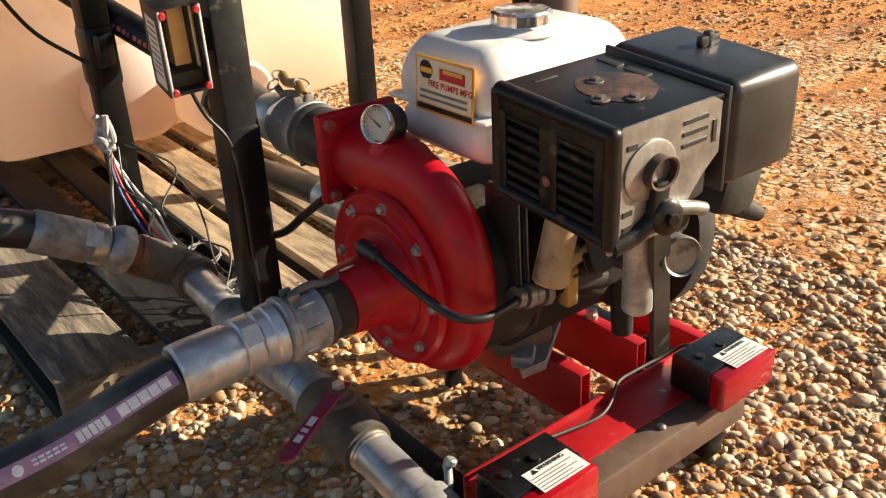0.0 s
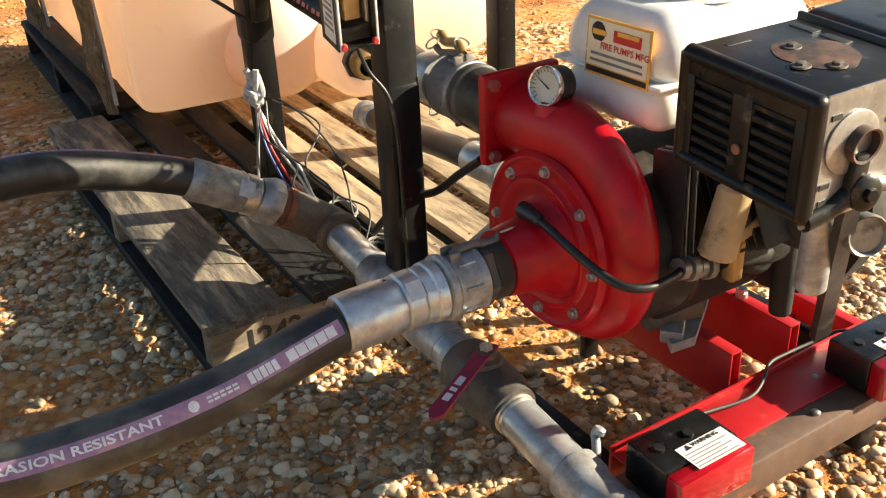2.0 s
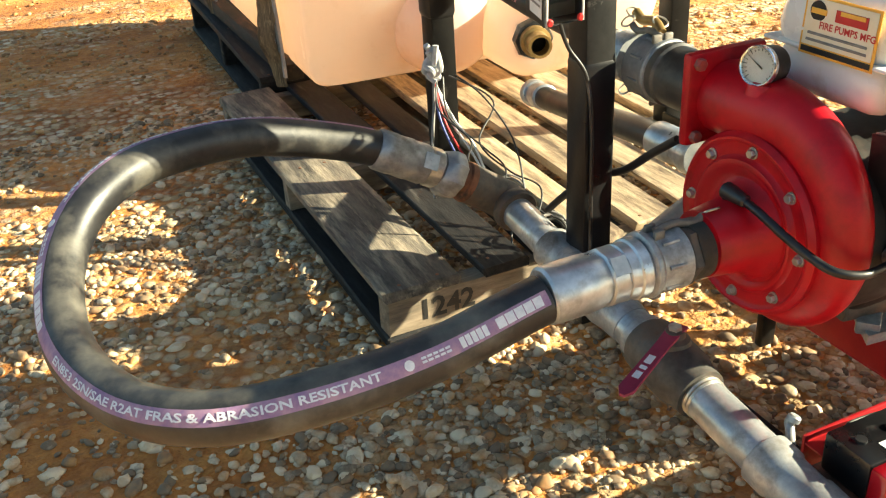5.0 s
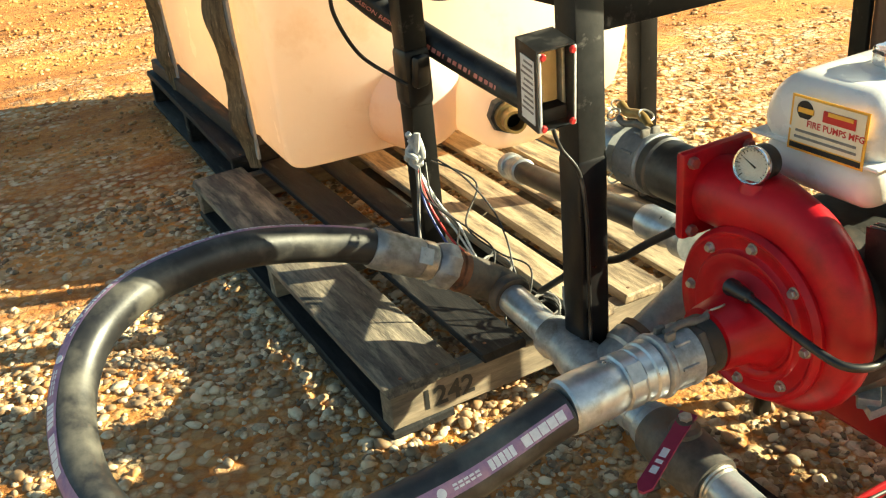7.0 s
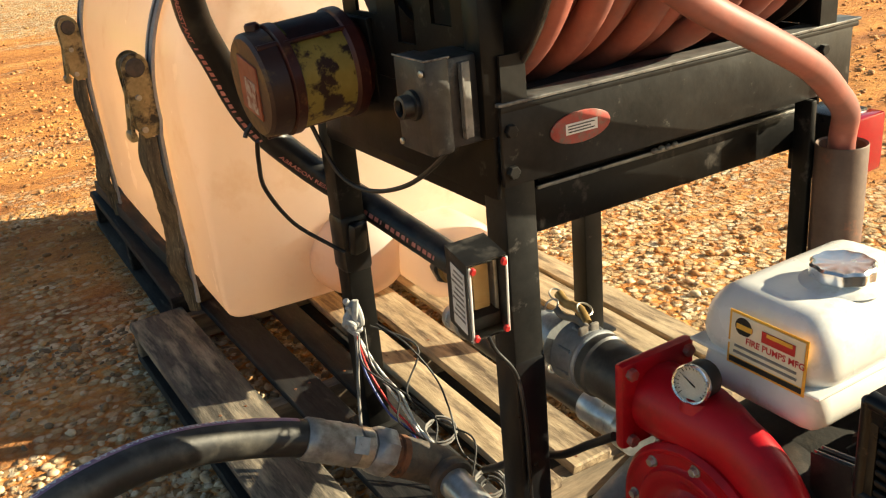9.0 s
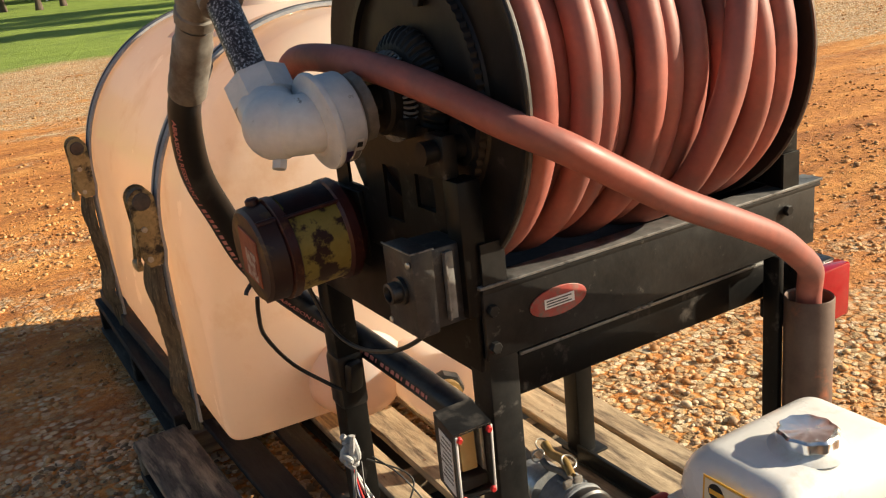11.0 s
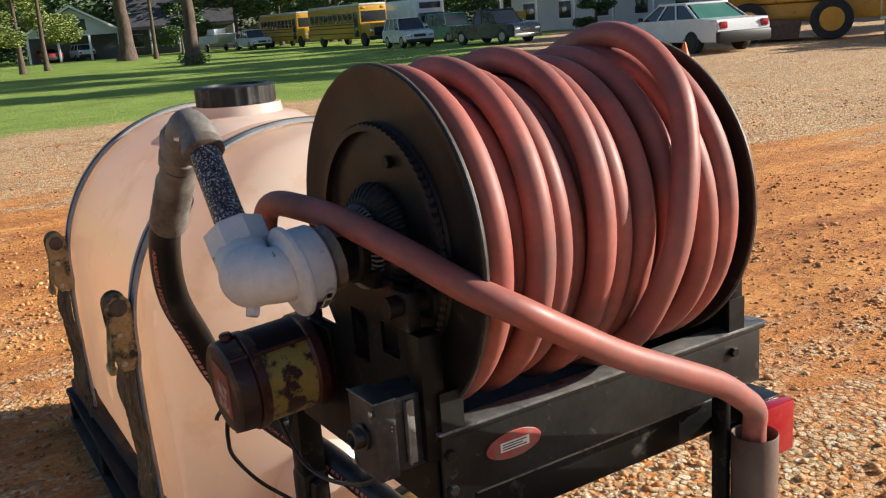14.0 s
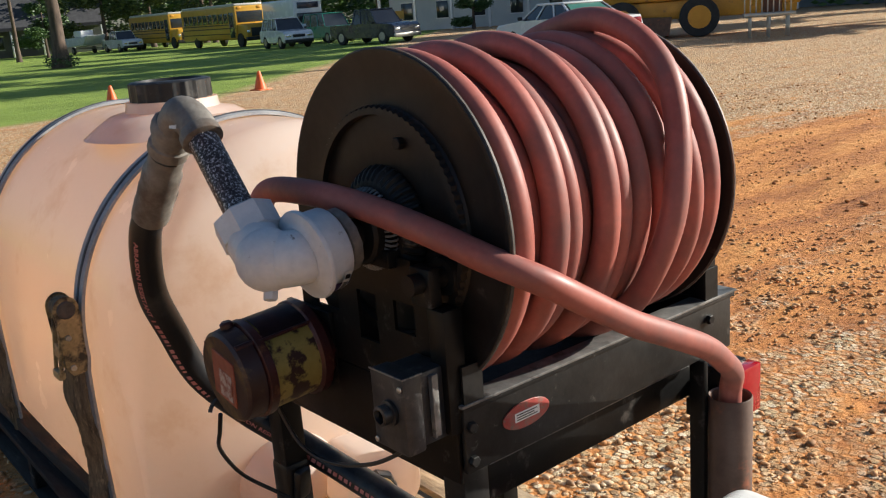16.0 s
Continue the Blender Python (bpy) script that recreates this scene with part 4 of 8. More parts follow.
def build_wound_hose():
    """The booster hose: inner layer, outer uneven layer with one crossing turn, and the free end over the front into the sleeve."""
    h = thing("booster_hose", "faded red rubber booster hose wound on the reel", "hose", (0.74, 1.2, 0.86))
    cy, cz, tr = 1.205, 1.052, 0.0184
    rnd = random.Random(7)
    bm = fresh()
    pts, turns, n = [], 10.2, 40
    for i in range(int(turns * n)):
        th = 2 * math.pi * i / n
        x = 0.530 + (0.410 / turns) * (i / n)
        rr = 0.186 + 0.004 * math.sin(th * 0.37)
        pts.append(Vector((x, cy + rr * math.cos(th), cz + rr * math.sin(th))))
    tube(bm, pts, tr, 14)
    part("inner_layer", bm, RED_RUBBER, h)
    # each outer turn has its own place, lean and tightness, with gaps between
    turns = ((0.532, 0.216, 0.004), (0.596, 0.217, 0.010), (0.636, 0.207, 0.006), (0.692, 0.221, 0.012), (0.728, 0.213, 0.010), (0.772, 0.208, 0.012), (0.825, 0.212, 0.0), (0.882, 0.219, -0.006), (0.921, 0.220, -0.004))
    for k, (x0, r0, lean) in enumerate(turns):
        bm = fresh()
        pts = []
        ph = rnd.uniform(0, 6)
        nxt = turns[k + 1] if k + 1 < len(turns) else (0.935, 0.200, 0)
        for i in range(73):
            f = i / 72
            th = 2 * math.pi * f - 1.9
            ease = min(max((f - 0.66) / 0.34, 0), 1)
            ease = ease * ease * (3 - 2 * ease)
            x = x0 + (nxt[0] - x0) * ease + lean * math.sin(th) * math.sin(math.pi * f)
            rr = r0 + (nxt[1] - r0) * ease + 0.004 * math.sin(th + ph) * math.sin(math.pi * f)
            pts.append(Vector((x, cy - rr * math.cos(th), cz + rr * math.sin(th))))
        tube(bm, pts, tr, 18)
        part("turn", bm, RED_RUBBER, h)
    bm = fresh()
    pts = []
    pts = spline([(0.762, 1.18, 0.835), (0.762, 1.11, 0.848), (0.764, 1.052, 0.87), (0.768, 1.002, 0.909), (0.774, 0.968, 0.965), (0.789, 0.951, 1.028), (0.808, 0.954, 1.094), (0.831, 0.972, 1.159), (0.851, 1.004, 1.221), (0.859, 1.053, 1.268),
                  (0.866, 1.116, 1.294), (0.876, 1.181, 1.297), (0.888, 1.245, 1.285), (0.898, 1.309, 1.266), (0.906, 1.366, 1.234), (0.912, 1.415, 1.16), (0.915, 1.43, 1.06), (0.915, 1.40, 0.95)], 5)
    tube(bm, pts, tr, 18)
    part("crossing_turn", bm, RED_RUBBER, h, "loose turn crossing over the others")
    bm = fresh()
    path = spline([(0.415, 1.405, 0.98), (0.41, 1.405, 1.05), (0.418, 1.385, 1.092), (0.424, 1.286, 1.100), (0.440, 1.185, 1.090), (0.460, 1.076, 1.066), (0.486, 0.990, 1.036),
                   (0.532, 0.946, 1.005), (0.60, 0.938, 0.962), (0.68, 0.938, 0.914), (0.772, 0.941, 0.868), (0.87, 0.953, 0.818), (0.939, 0.970, 0.772), (0.988, 0.984, 0.731), (1.010, 1.002, 0.68), (1.015, 1.005, 0.56)], 8)
    tube(bm, path, tr, 20)
    part("free_end", bm, RED_RUBBER, h, "free end laid over the front rail into a sleeve")
    return h


booster = build_wound_hose()


def build_sleeve():
    s = thing("nozzle_sleeve", "brown weathered pipe sleeve holding the hose end", "pipe sleeve", (1.03, 1.0, 0.3))
    bm = fresh()
    lathe(bm, (1.015, 1.005, 0.33), (0, 0, 1), [(0, 0.036), (0.346, 0.036), (0.348, 0.0347), (0.346, 0.032), (0.02, 0.032), (0.02, 0.002)], 48, False)
    pipe = part("pipe", bm, BROWN_STEEL, s)
    for z in (0.42, 0.62):
        bm = fresh()
        slab(bm, (0.985, 1.041, z), (1.045, 1.058, z + 0.04), 0.002)
        part("bracket", bm, BLACK_PAINT, s)
    return s


build_sleeve()


def tail_lamp(name, at, label, flip=False):
    """A black-boxed trailer lamp with a red lens and warning sticker; its lens faces -y."""
    t = thing(name, label, "tail light", at, group="trailer tail lights")
    x, y, z = at
    bm = fresh()
    slab(bm, (x, y, z), (x + 0.113, y + 0.064, z + 0.052), 0.004)
    body = part("housing", bm, LAMP_BLACK, t)
    bm = fresh()
    slab(bm, (x - 0.001, y - 0.024, z - 0.001), (x + 0.114, y + 0.0, z + 0.050), 0.004)
    part("lens", bm, LENS_RED, t, "red plastic lens")
    for k in (0.3, 0.7):
        bm = fresh()
        cyl(bm, (x + 0.113 * k - 0.012, y + 0.034, z + 0.052), (x + 0.113 * k - 0.012, y + 0.034, z + 0.055), 0.0065, seg=14)
        part("rubber_plug", bm, RUBBER, body)
    bm = fresh()
    slab(bm, (x + 0.034, y - 0.016, z + 0.0522), (x + 0.106, y + 0.022, z + 0.0528))
    st = part("sticker", bm, PAPER, t, "white warning sticker")
    o = Vector((x + 0.070, y + 0.003, z + 0.0529))
    bm = lettering("WARNING", 0.0085)
    part("warning_word", print_on(bm, o + Vector((0.005, 0.014, 0)), (1, 0, 0), (0, 1, 0), 0.0003), INK, st)
    bm = fresh()
    prism(bm, [o + Vector((-0.026, 0.010, 0.0002)), o + Vector((-0.017, 0.010, 0.0002)), o + Vector((-0.0215, 0.018, 0.0002))], (0, 0, 0.0003))
    part("warning_triangle", bm, INK, st)
    for k in range(5):
        bm = fresh()
        w = 0.062 - 0.012 * (k % 2)
        slab(bm, (o.x - 0.034, o.y + 0.004 - k * 0.0052, o.z + 0.0002), (o.x - 0.034 + w, o.y + 0.0056 - k * 0.0052, o.z + 0.0004))
        part("print_line", bm, WIRE_GREY, st)
    return t


def build_bumper():
    b = thing("rear_bumper", "red steel bumper channel on a weathered brown beam", "bumper", (0.78, 0.63, 0.05))
    bm = fresh()
    slab(bm, (0.55, 0.618, 0.1145), (1.03, 0.688, 0.1175), 0.001)
    slab(bm, (0.55, 0.688, 0.062), (1.03, 0.693, 0.126), 0.001)
    part("red_channel", bm, RED_FRAME, b)
    bm = fresh()
    slab(bm, (0.50, 0.580, 0.062), (0.968, 0.660, 0.114), 0.004)
    part("brown_beam", bm, BROWN_STEEL, b, "weathered brown beam")
    for x in (0.52, 0.92):
        bm = fresh()
        slab(bm, (x, 0.600, 0.0), (x + 0.035, 0.635, 0.062), 0.003)
        part("foot", bm, BLACK_PAINT, b)
    for x, y in ((0.812, 0.602), (0.872, 0.650)):
        bm = fresh()
        lathe(bm, (x, y, 0.114), (0, 0, 1), [(0, 0.006), (0.003, 0.006), (0.005, 0.003)], 14)
        part("bolt_head", bm, BOLT, b)
    bm = fresh()
    slab(bm, (1.012, 0.694, 0.085), (1.030, 0.84, 0.124), 0.001)
    slab(bm, (0.95, 0.79, 0.085), (1.030, 0.84, 0.091), 0.002)
    part("end_bracket", bm, RED_FRAME, b, "red angle bracket with bolt holes")
    return b


build_bumper()
lamp_a = tail_lamp("tail_light", (0.889, 0.588, 0.1185), "red and black trailer light with white warning sticker, on the bumper")
lamp_b = tail_lamp("tail_light", (0.532, 0.584, 0.1185), "red and black trailer light with white warning sticker, beside the pipe")
lamp_c = thing("tail_light", "red and black trailer light standing upright on the reel stand", "tail light", (1.13, 1.07, 0.6), group="trailer tail lights")
bm = fresh()
slab(bm, (1.050, 1.042, 0.613), (1.123, 1.115, 0.701), 0.004)
part("housing", bm, LAMP_BLACK, lamp_c)
bm = fresh()
slab(bm, (1.048, 1.015, 0.611), (1.125, 1.0415, 0.699), 0.004)
part("lens", bm, LENS_RED, lamp_c, "red plastic lens")
bm = fresh()
slab(bm, (0.99, 1.06, 0.63), (1.050, 1.075, 0.66), 0.002)
part("bracket", bm, BLACK_PAINT, lamp_c)


# ---- engine ----
def build_engine():
    e = thing("petrol_engine", "single-cylinder petrol engine with white fuel tank and black muffler guard", "engine", (0.78, 0.7, 0.16))
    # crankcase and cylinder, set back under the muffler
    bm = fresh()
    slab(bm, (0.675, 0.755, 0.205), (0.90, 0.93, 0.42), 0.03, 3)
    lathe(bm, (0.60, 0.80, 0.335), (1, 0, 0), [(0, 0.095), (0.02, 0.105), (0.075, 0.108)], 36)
    part("crankcase", bm, GRIME_SHADE, e)
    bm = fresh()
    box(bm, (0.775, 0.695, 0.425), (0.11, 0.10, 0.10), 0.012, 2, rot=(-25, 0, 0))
    part("cylinder", bm, GRIME_SHADE, e)
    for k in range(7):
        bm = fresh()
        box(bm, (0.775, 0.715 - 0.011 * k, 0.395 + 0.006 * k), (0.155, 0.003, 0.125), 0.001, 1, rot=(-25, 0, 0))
        part("cylinder_fin", bm, GRIME_SHADE, e)
    bm = fresh()
    tube(bm, spline([(0.64, 0.735, 0.37), (0.66, 0.72, 0.33), (0.70, 0.725, 0.29), (0.72, 0.75, 0.25)], 6), 0.009, 10)
    part("breather_hose", bm, RUBBER, e)
    for k in range(4):
        bm = fresh()
        box(bm, (0.640 + 0.006 * k, 0.715, 0.405), (0.0022, 0.05, 0.13), 0.0006, 1, rot=(-8, 6, 0))
        part("cooling_fin", bm, GREY_BARE if k % 2 else GRIME_SHADE, e)
    bm = fresh()
    lathe(bm, (0.90, 0.78, 0.34), (1, 0, 0), [(0, 0.15), (0.03, 0.15), (0.06, 0.13), (0.075, 0.08), (0.08, 0.02)], 36)
    part("recoil_cover", bm, GRIME_SHADE, e)
    # starter, oil tube and carburettor side
    bm = fresh()
    cyl(bm, (0.663, 0.660, 0.360), (0.684, 0.660, 0.440), 0.0215, 0.0195, 22, 0.004)
    box(bm, (0.706, 0.650, 0.392), (0.055, 0.014, 0.018), 0.005, rot=(0, -14, 0))
    part("oil_tube", bm, surface("tan engine enamel", (0.34, 0.24, 0.13), (0.46, 0.34, 0.2), 18, 0.55, 0.1, 0.2, 70, (0.10, 0.07, 0.04), 14, 0.62), e, "tan painted tube")
    bm = fresh()
    cyl(bm, (0.702, 0.565, 0.352), (0.688, 0.555, 0.470), 0.017, 0.016, 24, 0.003)
    part("starter_motor", bm, ALU, e, "pale aluminium cylinder")
    bm = fresh()
    lathe(bm, (0.712, 0.520, 0.430), (-0.45, -1, 0.15), [(-0.02, 0.020), (0.003, 0.0225), (0.006, 0.021), (0.004, 0.0185), (0.002, 0.018), (0.002, 0.002)], 32)
    part("round_cap", bm, GREY_BARE, e, "round grey cap")
    bm = fresh()
    prism(bm, [(0.632, 0.494, 0.505), (0.656, 0.494, 0.505), (0.838, 0.618, 0.213), (0.808, 0.618, 0.213)], (0.002, 0.010, 0.004))
    part("support_bar", bm, PLASTIC, e, "black flat bar")
    bm = fresh()
    box(bm, (0.80, 0.62, 0.42), (0.10, 0.03, 0.05), 0.010, rot=(0, 15, 0))
    box(bm, (0.765, 0.64, 0.385), (0.06, 0.05, 0.04), 0.010, rot=(10, -10, 20))
    part("governor_arm", bm, GRIME_SHADE, e, "greasy governor arm")
    # muffler guard and air cleaner lean back a little on the cylinder
    def seated(name, bm, *more):
        for v in bm.verts:
            x, y, z = v.co
            y = 0.493 + (y - 0.482) * 0.80
            x = 0.570 + (x - 0.569) * 1.055 if x < 0.7205 else 0.731 + (x - 0.7205) * 0.80
            v.co = (x, y, 0.606 - (0.606 - z) * 0.86 + (y - 0.493) * 0.09)
        return part(name, bm, *more)
    # muffler guard: top, left vents, front face
    g = fresh()
    slab(g, (0.572, 0.482, 0.600), (0.715, 0.668, 0.606), 0.002)
    guard = seated("muffler_guard", g, MUFFLER, e, "black sheet guard with vents and rusted patch")
    bm = fresh()
    lathe(bm, (0.650, 0.572, 0.6062), (0, 0, 1), [(0, 0.041), (0.0006, 0.041), (0.0012, 0.038)], 40)
    for v in bm.verts:
        an = math.atan2(v.co.y - 0.572, v.co.x - 0.650)
        k = 0.93 + 0.035 * math.sin(3 * an + 1) + 0.02 * math.sin(7 * an)
        v.co.x, v.co.y = 0.650 + (v.co.x - 0.650) * k, 0.575 + (v.co.y - 0.575) * 1.25 * k
    seated("rust_patch", bm, MUFFLER_RUST, guard, "rust-burnt round patch")
    for x, y in ((0.642, 0.598), (0.639, 0.533), (0.612, 0.553)):
        bm = fresh()
        lathe(bm, (x, y, 0.607), (0, 0, 1), [(0, 0.010), (0.002, 0.0095)], 20)
        hexagon(bm, (x, y, 0.609), (0, 0, 1), 0.0055, 0.003)
        seated("guard_bolt", bm, DARK_IRON, guard)
    # rolled black edge round the vented side
    for p, q in (((0.572, 0.486, 0.600), (0.572, 0.664, 0.600)), ((0.572, 0.486, 0.482), (0.572, 0.486, 0.600)), ((0.572, 0.664, 0.482), (0.572, 0.664, 0.600)), ((0.572, 0.486, 0.484), (0.572, 0.664, 0.484))):
        bm = fresh()
        cyl(bm, p, q, 0.0092, seg=20)
        bmesh.ops.create_uvsphere(bm, u_segments=18, v_segments=12, radius=0.0092, matrix=Matrix.Translation(p))
        seated("rolled_edge", bm, MUFFLER, guard)
    # top slots
    for x, y, w in ((0.598, 0.640, 0.03), (0.690, 0.620, 0.012), (0.690, 0.575, 0.012)):
        bm = fresh()
        slab(bm, (x, y, 0.6055), (x + w, y + (0.008 if w > 0.02 else 0.035), 0.6068), 0.001)
        seated("top_slot", bm, INK, guard)
    # vented side, built of rails and slats
    bm = fresh()
    x0, x1 = 0.566, 0.572
    slab(bm, (x0, 0.482, 0.578), (x1, 0.668, 0.605), 0.002)
    slab(bm, (x0, 0.482, 0.478), (x1, 0.668, 0.492), 0.002)
    for y0, y1 in ((0.482, 0.505), (0.562, 0.590), (0.647, 0.668)):
        slab(bm, (x0, y0, 0.49), (x1, y1, 0.58), 0.001)
    vent = seated("vent_panel", bm, MUFFLER, guard, "black panel with louvres")
    for y0, y1 in ((0.505, 0.562), (0.590, 0.647)):
        for k in range(7):
            bm = fresh()
            box(bm, (0.5695, (y0 + y1) / 2, 0.4965 + 0.013 * k), (0.0055, y1 - y0, 0.0070), 0.0012, 1)
            seated("louvre", bm, MUFFLER, vent)
    # added backing, near-black so the louvre gaps hold their shade
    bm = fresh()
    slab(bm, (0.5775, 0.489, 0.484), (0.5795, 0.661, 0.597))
    seated("dark_backing", bm, GRIME_SHADE, guard, "sooty sheet behind the louvres")
    bm = fresh()
    lathe(bm, (0.5655, 0.576, 0.523), (-1, 0, 0), [(0, 0.006), (0.002, 0.006), (0.003, 0.004)], 14)
    seated("panel_screw", bm, RUST, vent)
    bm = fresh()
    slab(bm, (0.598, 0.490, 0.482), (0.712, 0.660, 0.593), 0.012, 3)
    seated("muffler", bm, GRIME_SHADE, e, "dark silencer inside the guard")
    # grey face with the exhaust hole
    bm = fresh()
    prism(bm, [(0.568, 0.4815, 0.470), (0.652, 0.4815, 0.470), (0.690, 0.4815, 0.520), (0.712, 0.4815, 0.540), (0.712, 0.4815, 0.598), (0.700, 0.4815, 0.606), (0.580, 0.4815, 0.606), (0.568, 0.4815, 0.594)], (0, 0.004, 0))
    face = seated("exhaust_face", bm, MUFFLER_GREY, guard, "grey scorched sheet face")
    for lo, hi in [((0.658, 0.560 + 0.013 * k), (0.692, 0.5645 + 0.013 * k)) for k in range(3)] + [((0.700, 0.555), (0.705, 0.58)), ((0.586, 0.58), (0.598, 0.586)), ((0.583, 0.508), (0.595, 0.514)), ((0.584, 0.49), (0.596, 0.496))]:
        bm = fresh()
        slab(bm, (lo[0], 0.4800, lo[1]), (hi[0], 0.4812, hi[1]))
        seated("face_slot", bm, INK, face)
    bm = fresh()
    lathe(bm, (0.616, 0.4812, 0.551), (0, -1, 0), [(0, 0.033), (0.002, 0.033), (0.003, 0.031)], 40)
    seated("outlet_flange", bm, MUFFLER_GREY, face, "round outlet flange")
    bm = fresh()
    lathe(bm, (0.624, 0.483, 0.549), (0, -1, -0.05), [(0, 0.0195), (0.014, 0.0192), (0.016, 0.0185), (0.015, 0.0160), (0.002, 0.0160), (0.002, 0.001)], 32, False)
    seated("exhaust_outlet", bm, MUFFLER_RUST, face, "rusty open exhaust stub")
    # air cleaner
    bm = fresh()
    box(bm, (0.795, 0.575, 0.553), (0.145, 0.20, 0.125), 0.016, 3)
    ac = seated("air_cleaner", bm, surface("black cleaner sheet", (0.022, 0.023, 0.026), (0.055, 0.055, 0.058), 8, 0.34, 0.3, 0.12, 60, (0.03, 0.03, 0.03), 22, 0.60, 0.06), e, "black sheet-metal air cleaner box")
    bm = fresh()
    slab(bm, (0.7195, 0.48, 0.488), (0.7245, 0.675, 0.612), 0.002)
    seated("seam_strip", bm, PLASTIC, ac)
    bm = fresh()
    box(bm, (0.815, 0.585, 0.622), (0.040, 0.010, 0.014), 0.003)
    box(bm, (0.815, 0.585, 0.622), (0.012, 0.012, 0.022), 0.003)
    seated("wing_nut", bm, PLASTIC, ac, "black wing knob")
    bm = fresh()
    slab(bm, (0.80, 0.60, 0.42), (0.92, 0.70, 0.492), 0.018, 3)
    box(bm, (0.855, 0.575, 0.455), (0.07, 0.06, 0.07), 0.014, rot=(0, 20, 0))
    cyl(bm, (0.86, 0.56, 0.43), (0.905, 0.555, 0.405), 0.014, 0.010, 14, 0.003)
    part("carburettor", bm, GRIME_SHADE, e)
    # fuel tank: two pressed halves with a flange
    bm = fresh()
    vs = box(bm, (0.775, 0.832, 0.563), (0.266, 0.182, 0.095), 0.040, 6)
    for v in bm.verts:
        if v.co.z > 0.56:
            k = (v.co.z - 0.56) / 0.05
            v.co.x = 0.775 + (v.co.x - 0.775) * (1 - 0.09 * k)
            v.co.y = 0.832 + (v.co.y - 0.832) * (1 - 0.08 * k)
    ft = part("fuel_tank", bm, WHITE_TANK, e, "white painted steel fuel tank")
    bm = fresh()
    box(bm, (0.775, 0.832, 0.535), (0.268, 0.184, 0.005), 0.0028, 2)
    part("tank_flange", bm, WHITE_TANK, ft)
    bm = fresh()
    box(bm, (0.775, 0.832, 0.504), (0.256, 0.172, 0.060), 0.026, 4)
    part("tank_bottom", bm, WHITE_TANK, ft)
    bm = fresh()
    lathe(bm, (0.765, 0.812, 0.609), (0, 0, 1), [(0, 0.050), (0.002, 0.046), (0.006, 0.034)], 32)
    part("filler_ring", bm, WHITE_TANK, ft)
    bm = fresh()
    n = 80
    for (s0, r0), (s1, r1) in zip(((0, 0.034), (0.004, 0.038), (0.016, 0.038), (0.019, 0.035), (0.017, 0.029)), ((0.004, 0.038), (0.016, 0.038), (0.019, 0.035), (0.017, 0.029), (0.017, 0.001))):
        for i in range(n):
            def pt(s, r, j):
                an = 2 * math.pi * j / n
                rr = 0.95 * r * (1 + (0.035 * math.cos(10 * an) if r > 0.03 else 0))
                return bm.verts.new((0.765 + rr * math.cos(an), 0.812 + rr * math.sin(an), 0.615 + s))
            bm.faces.new((pt(s0, r0, i), pt(s0, r0, i + 1), pt(s1, r1, i + 1), pt(s1, r1, i)))
    bmesh.ops.remove_doubles(bm, verts=bm.verts, dist=1e-5)
    part("fuel_cap", bm, CHROME, ft, "scalloped chrome fuel cap")
    # sticker on the tank's side
    lx = 0.6435
    o, right, up = Vector((lx, 0.812, 0.563)), Vector((0, -1, 0)), Vector((0.06, 0, 1)).normalized()
    def panel(name, cx, cz, w, h, mat, parent, label="", lift=0.0):
        b2 = fresh()
        c = o + right * cx + up * cz
        nrm = right.cross(up) * -1
        prism(b2, [c - right * w / 2 - up * h / 2 - Vector((1, 0, 0)) * lift, c + right * w / 2 - up * h / 2 - Vector((1, 0, 0)) * lift,
                   c + right * w / 2 + up * h / 2 - Vector((1, 0, 0)) * lift, c - right * w / 2 + up * h / 2 - Vector((1, 0, 0)) * lift], (-0.0008, 0, 0))
        return part(name, b2, mat, parent, label)
    lab = panel("sticker", 0, 0, 0.106, 0.066, ORANGE_INK, ft, "orange and cream maker's sticker")
    panel("sticker_face", 0, 0.004, 0.099, 0.052, CREAM, lab, "", 0.001)
    panel("sticker_foot", 0, -0.027, 0.099, 0.006, INK, lab, "", 0.001)
    bm = fresh()
    lathe(bm, o + right * -0.032 + up * 0.017 + Vector((-0.0018, 0, 0)), (-1, 0, 0), [(0, 0.0115), (0.0006, 0.0115)], 28)
    part("round_logo", bm, INK, lab, "round black logo with a yellow flash")
    panel("logo_flash", -0.030, 0.017, 0.022, 0.006, ORANGE_INK, lab, "", 0.0026)
    panel("logo_bar", 0.016, 0.0165, 0.044, 0.013, RED_INK, lab, "bold red and yellow maker's mark", 0.0022)
    panel("logo_bar_top", 0.018, 0.0205, 0.034, 0.0045, ORANGE_INK, lab, "", 0.003)
    bm = lettering("FIRE PUMPS MFG", 0.0108)
    part("sticker_words", print_on(bm, o + right * 0.012 + up * 0.002 + Vector((-0.0022, 0, 0)), right, up, 0.0), RED_INK, lab)
    for k, w in ((-0.008, 0.084), (-0.0155, 0.086)):
        panel("print_line", 0.0, k, w, 0.0028, WIRE_GREY, lab, "", 0.0022)
    # control lever hung below the exhaust
    bm = fresh()
    tube(bm, spline([(0.575, 0.497, 0.494), (0.605, 0.494, 0.500), (0.632, 0.490, 0.515)], 5), 0.0105, 10)
    part("lever_strap", bm, MUFFLER, e, "black bent strap")
    bm = fresh()
    box(bm, (0.628, 0.489, 0.522), (0.022, 0.012, 0.05), 0.004, rot=(0, 6, 0))
    lathe(bm, (0.636, 0.492, 0.510), (-0.2, -1, 0.1), [(0, 0.017), (0.014, 0.017), (0.017, 0.013)], 20)
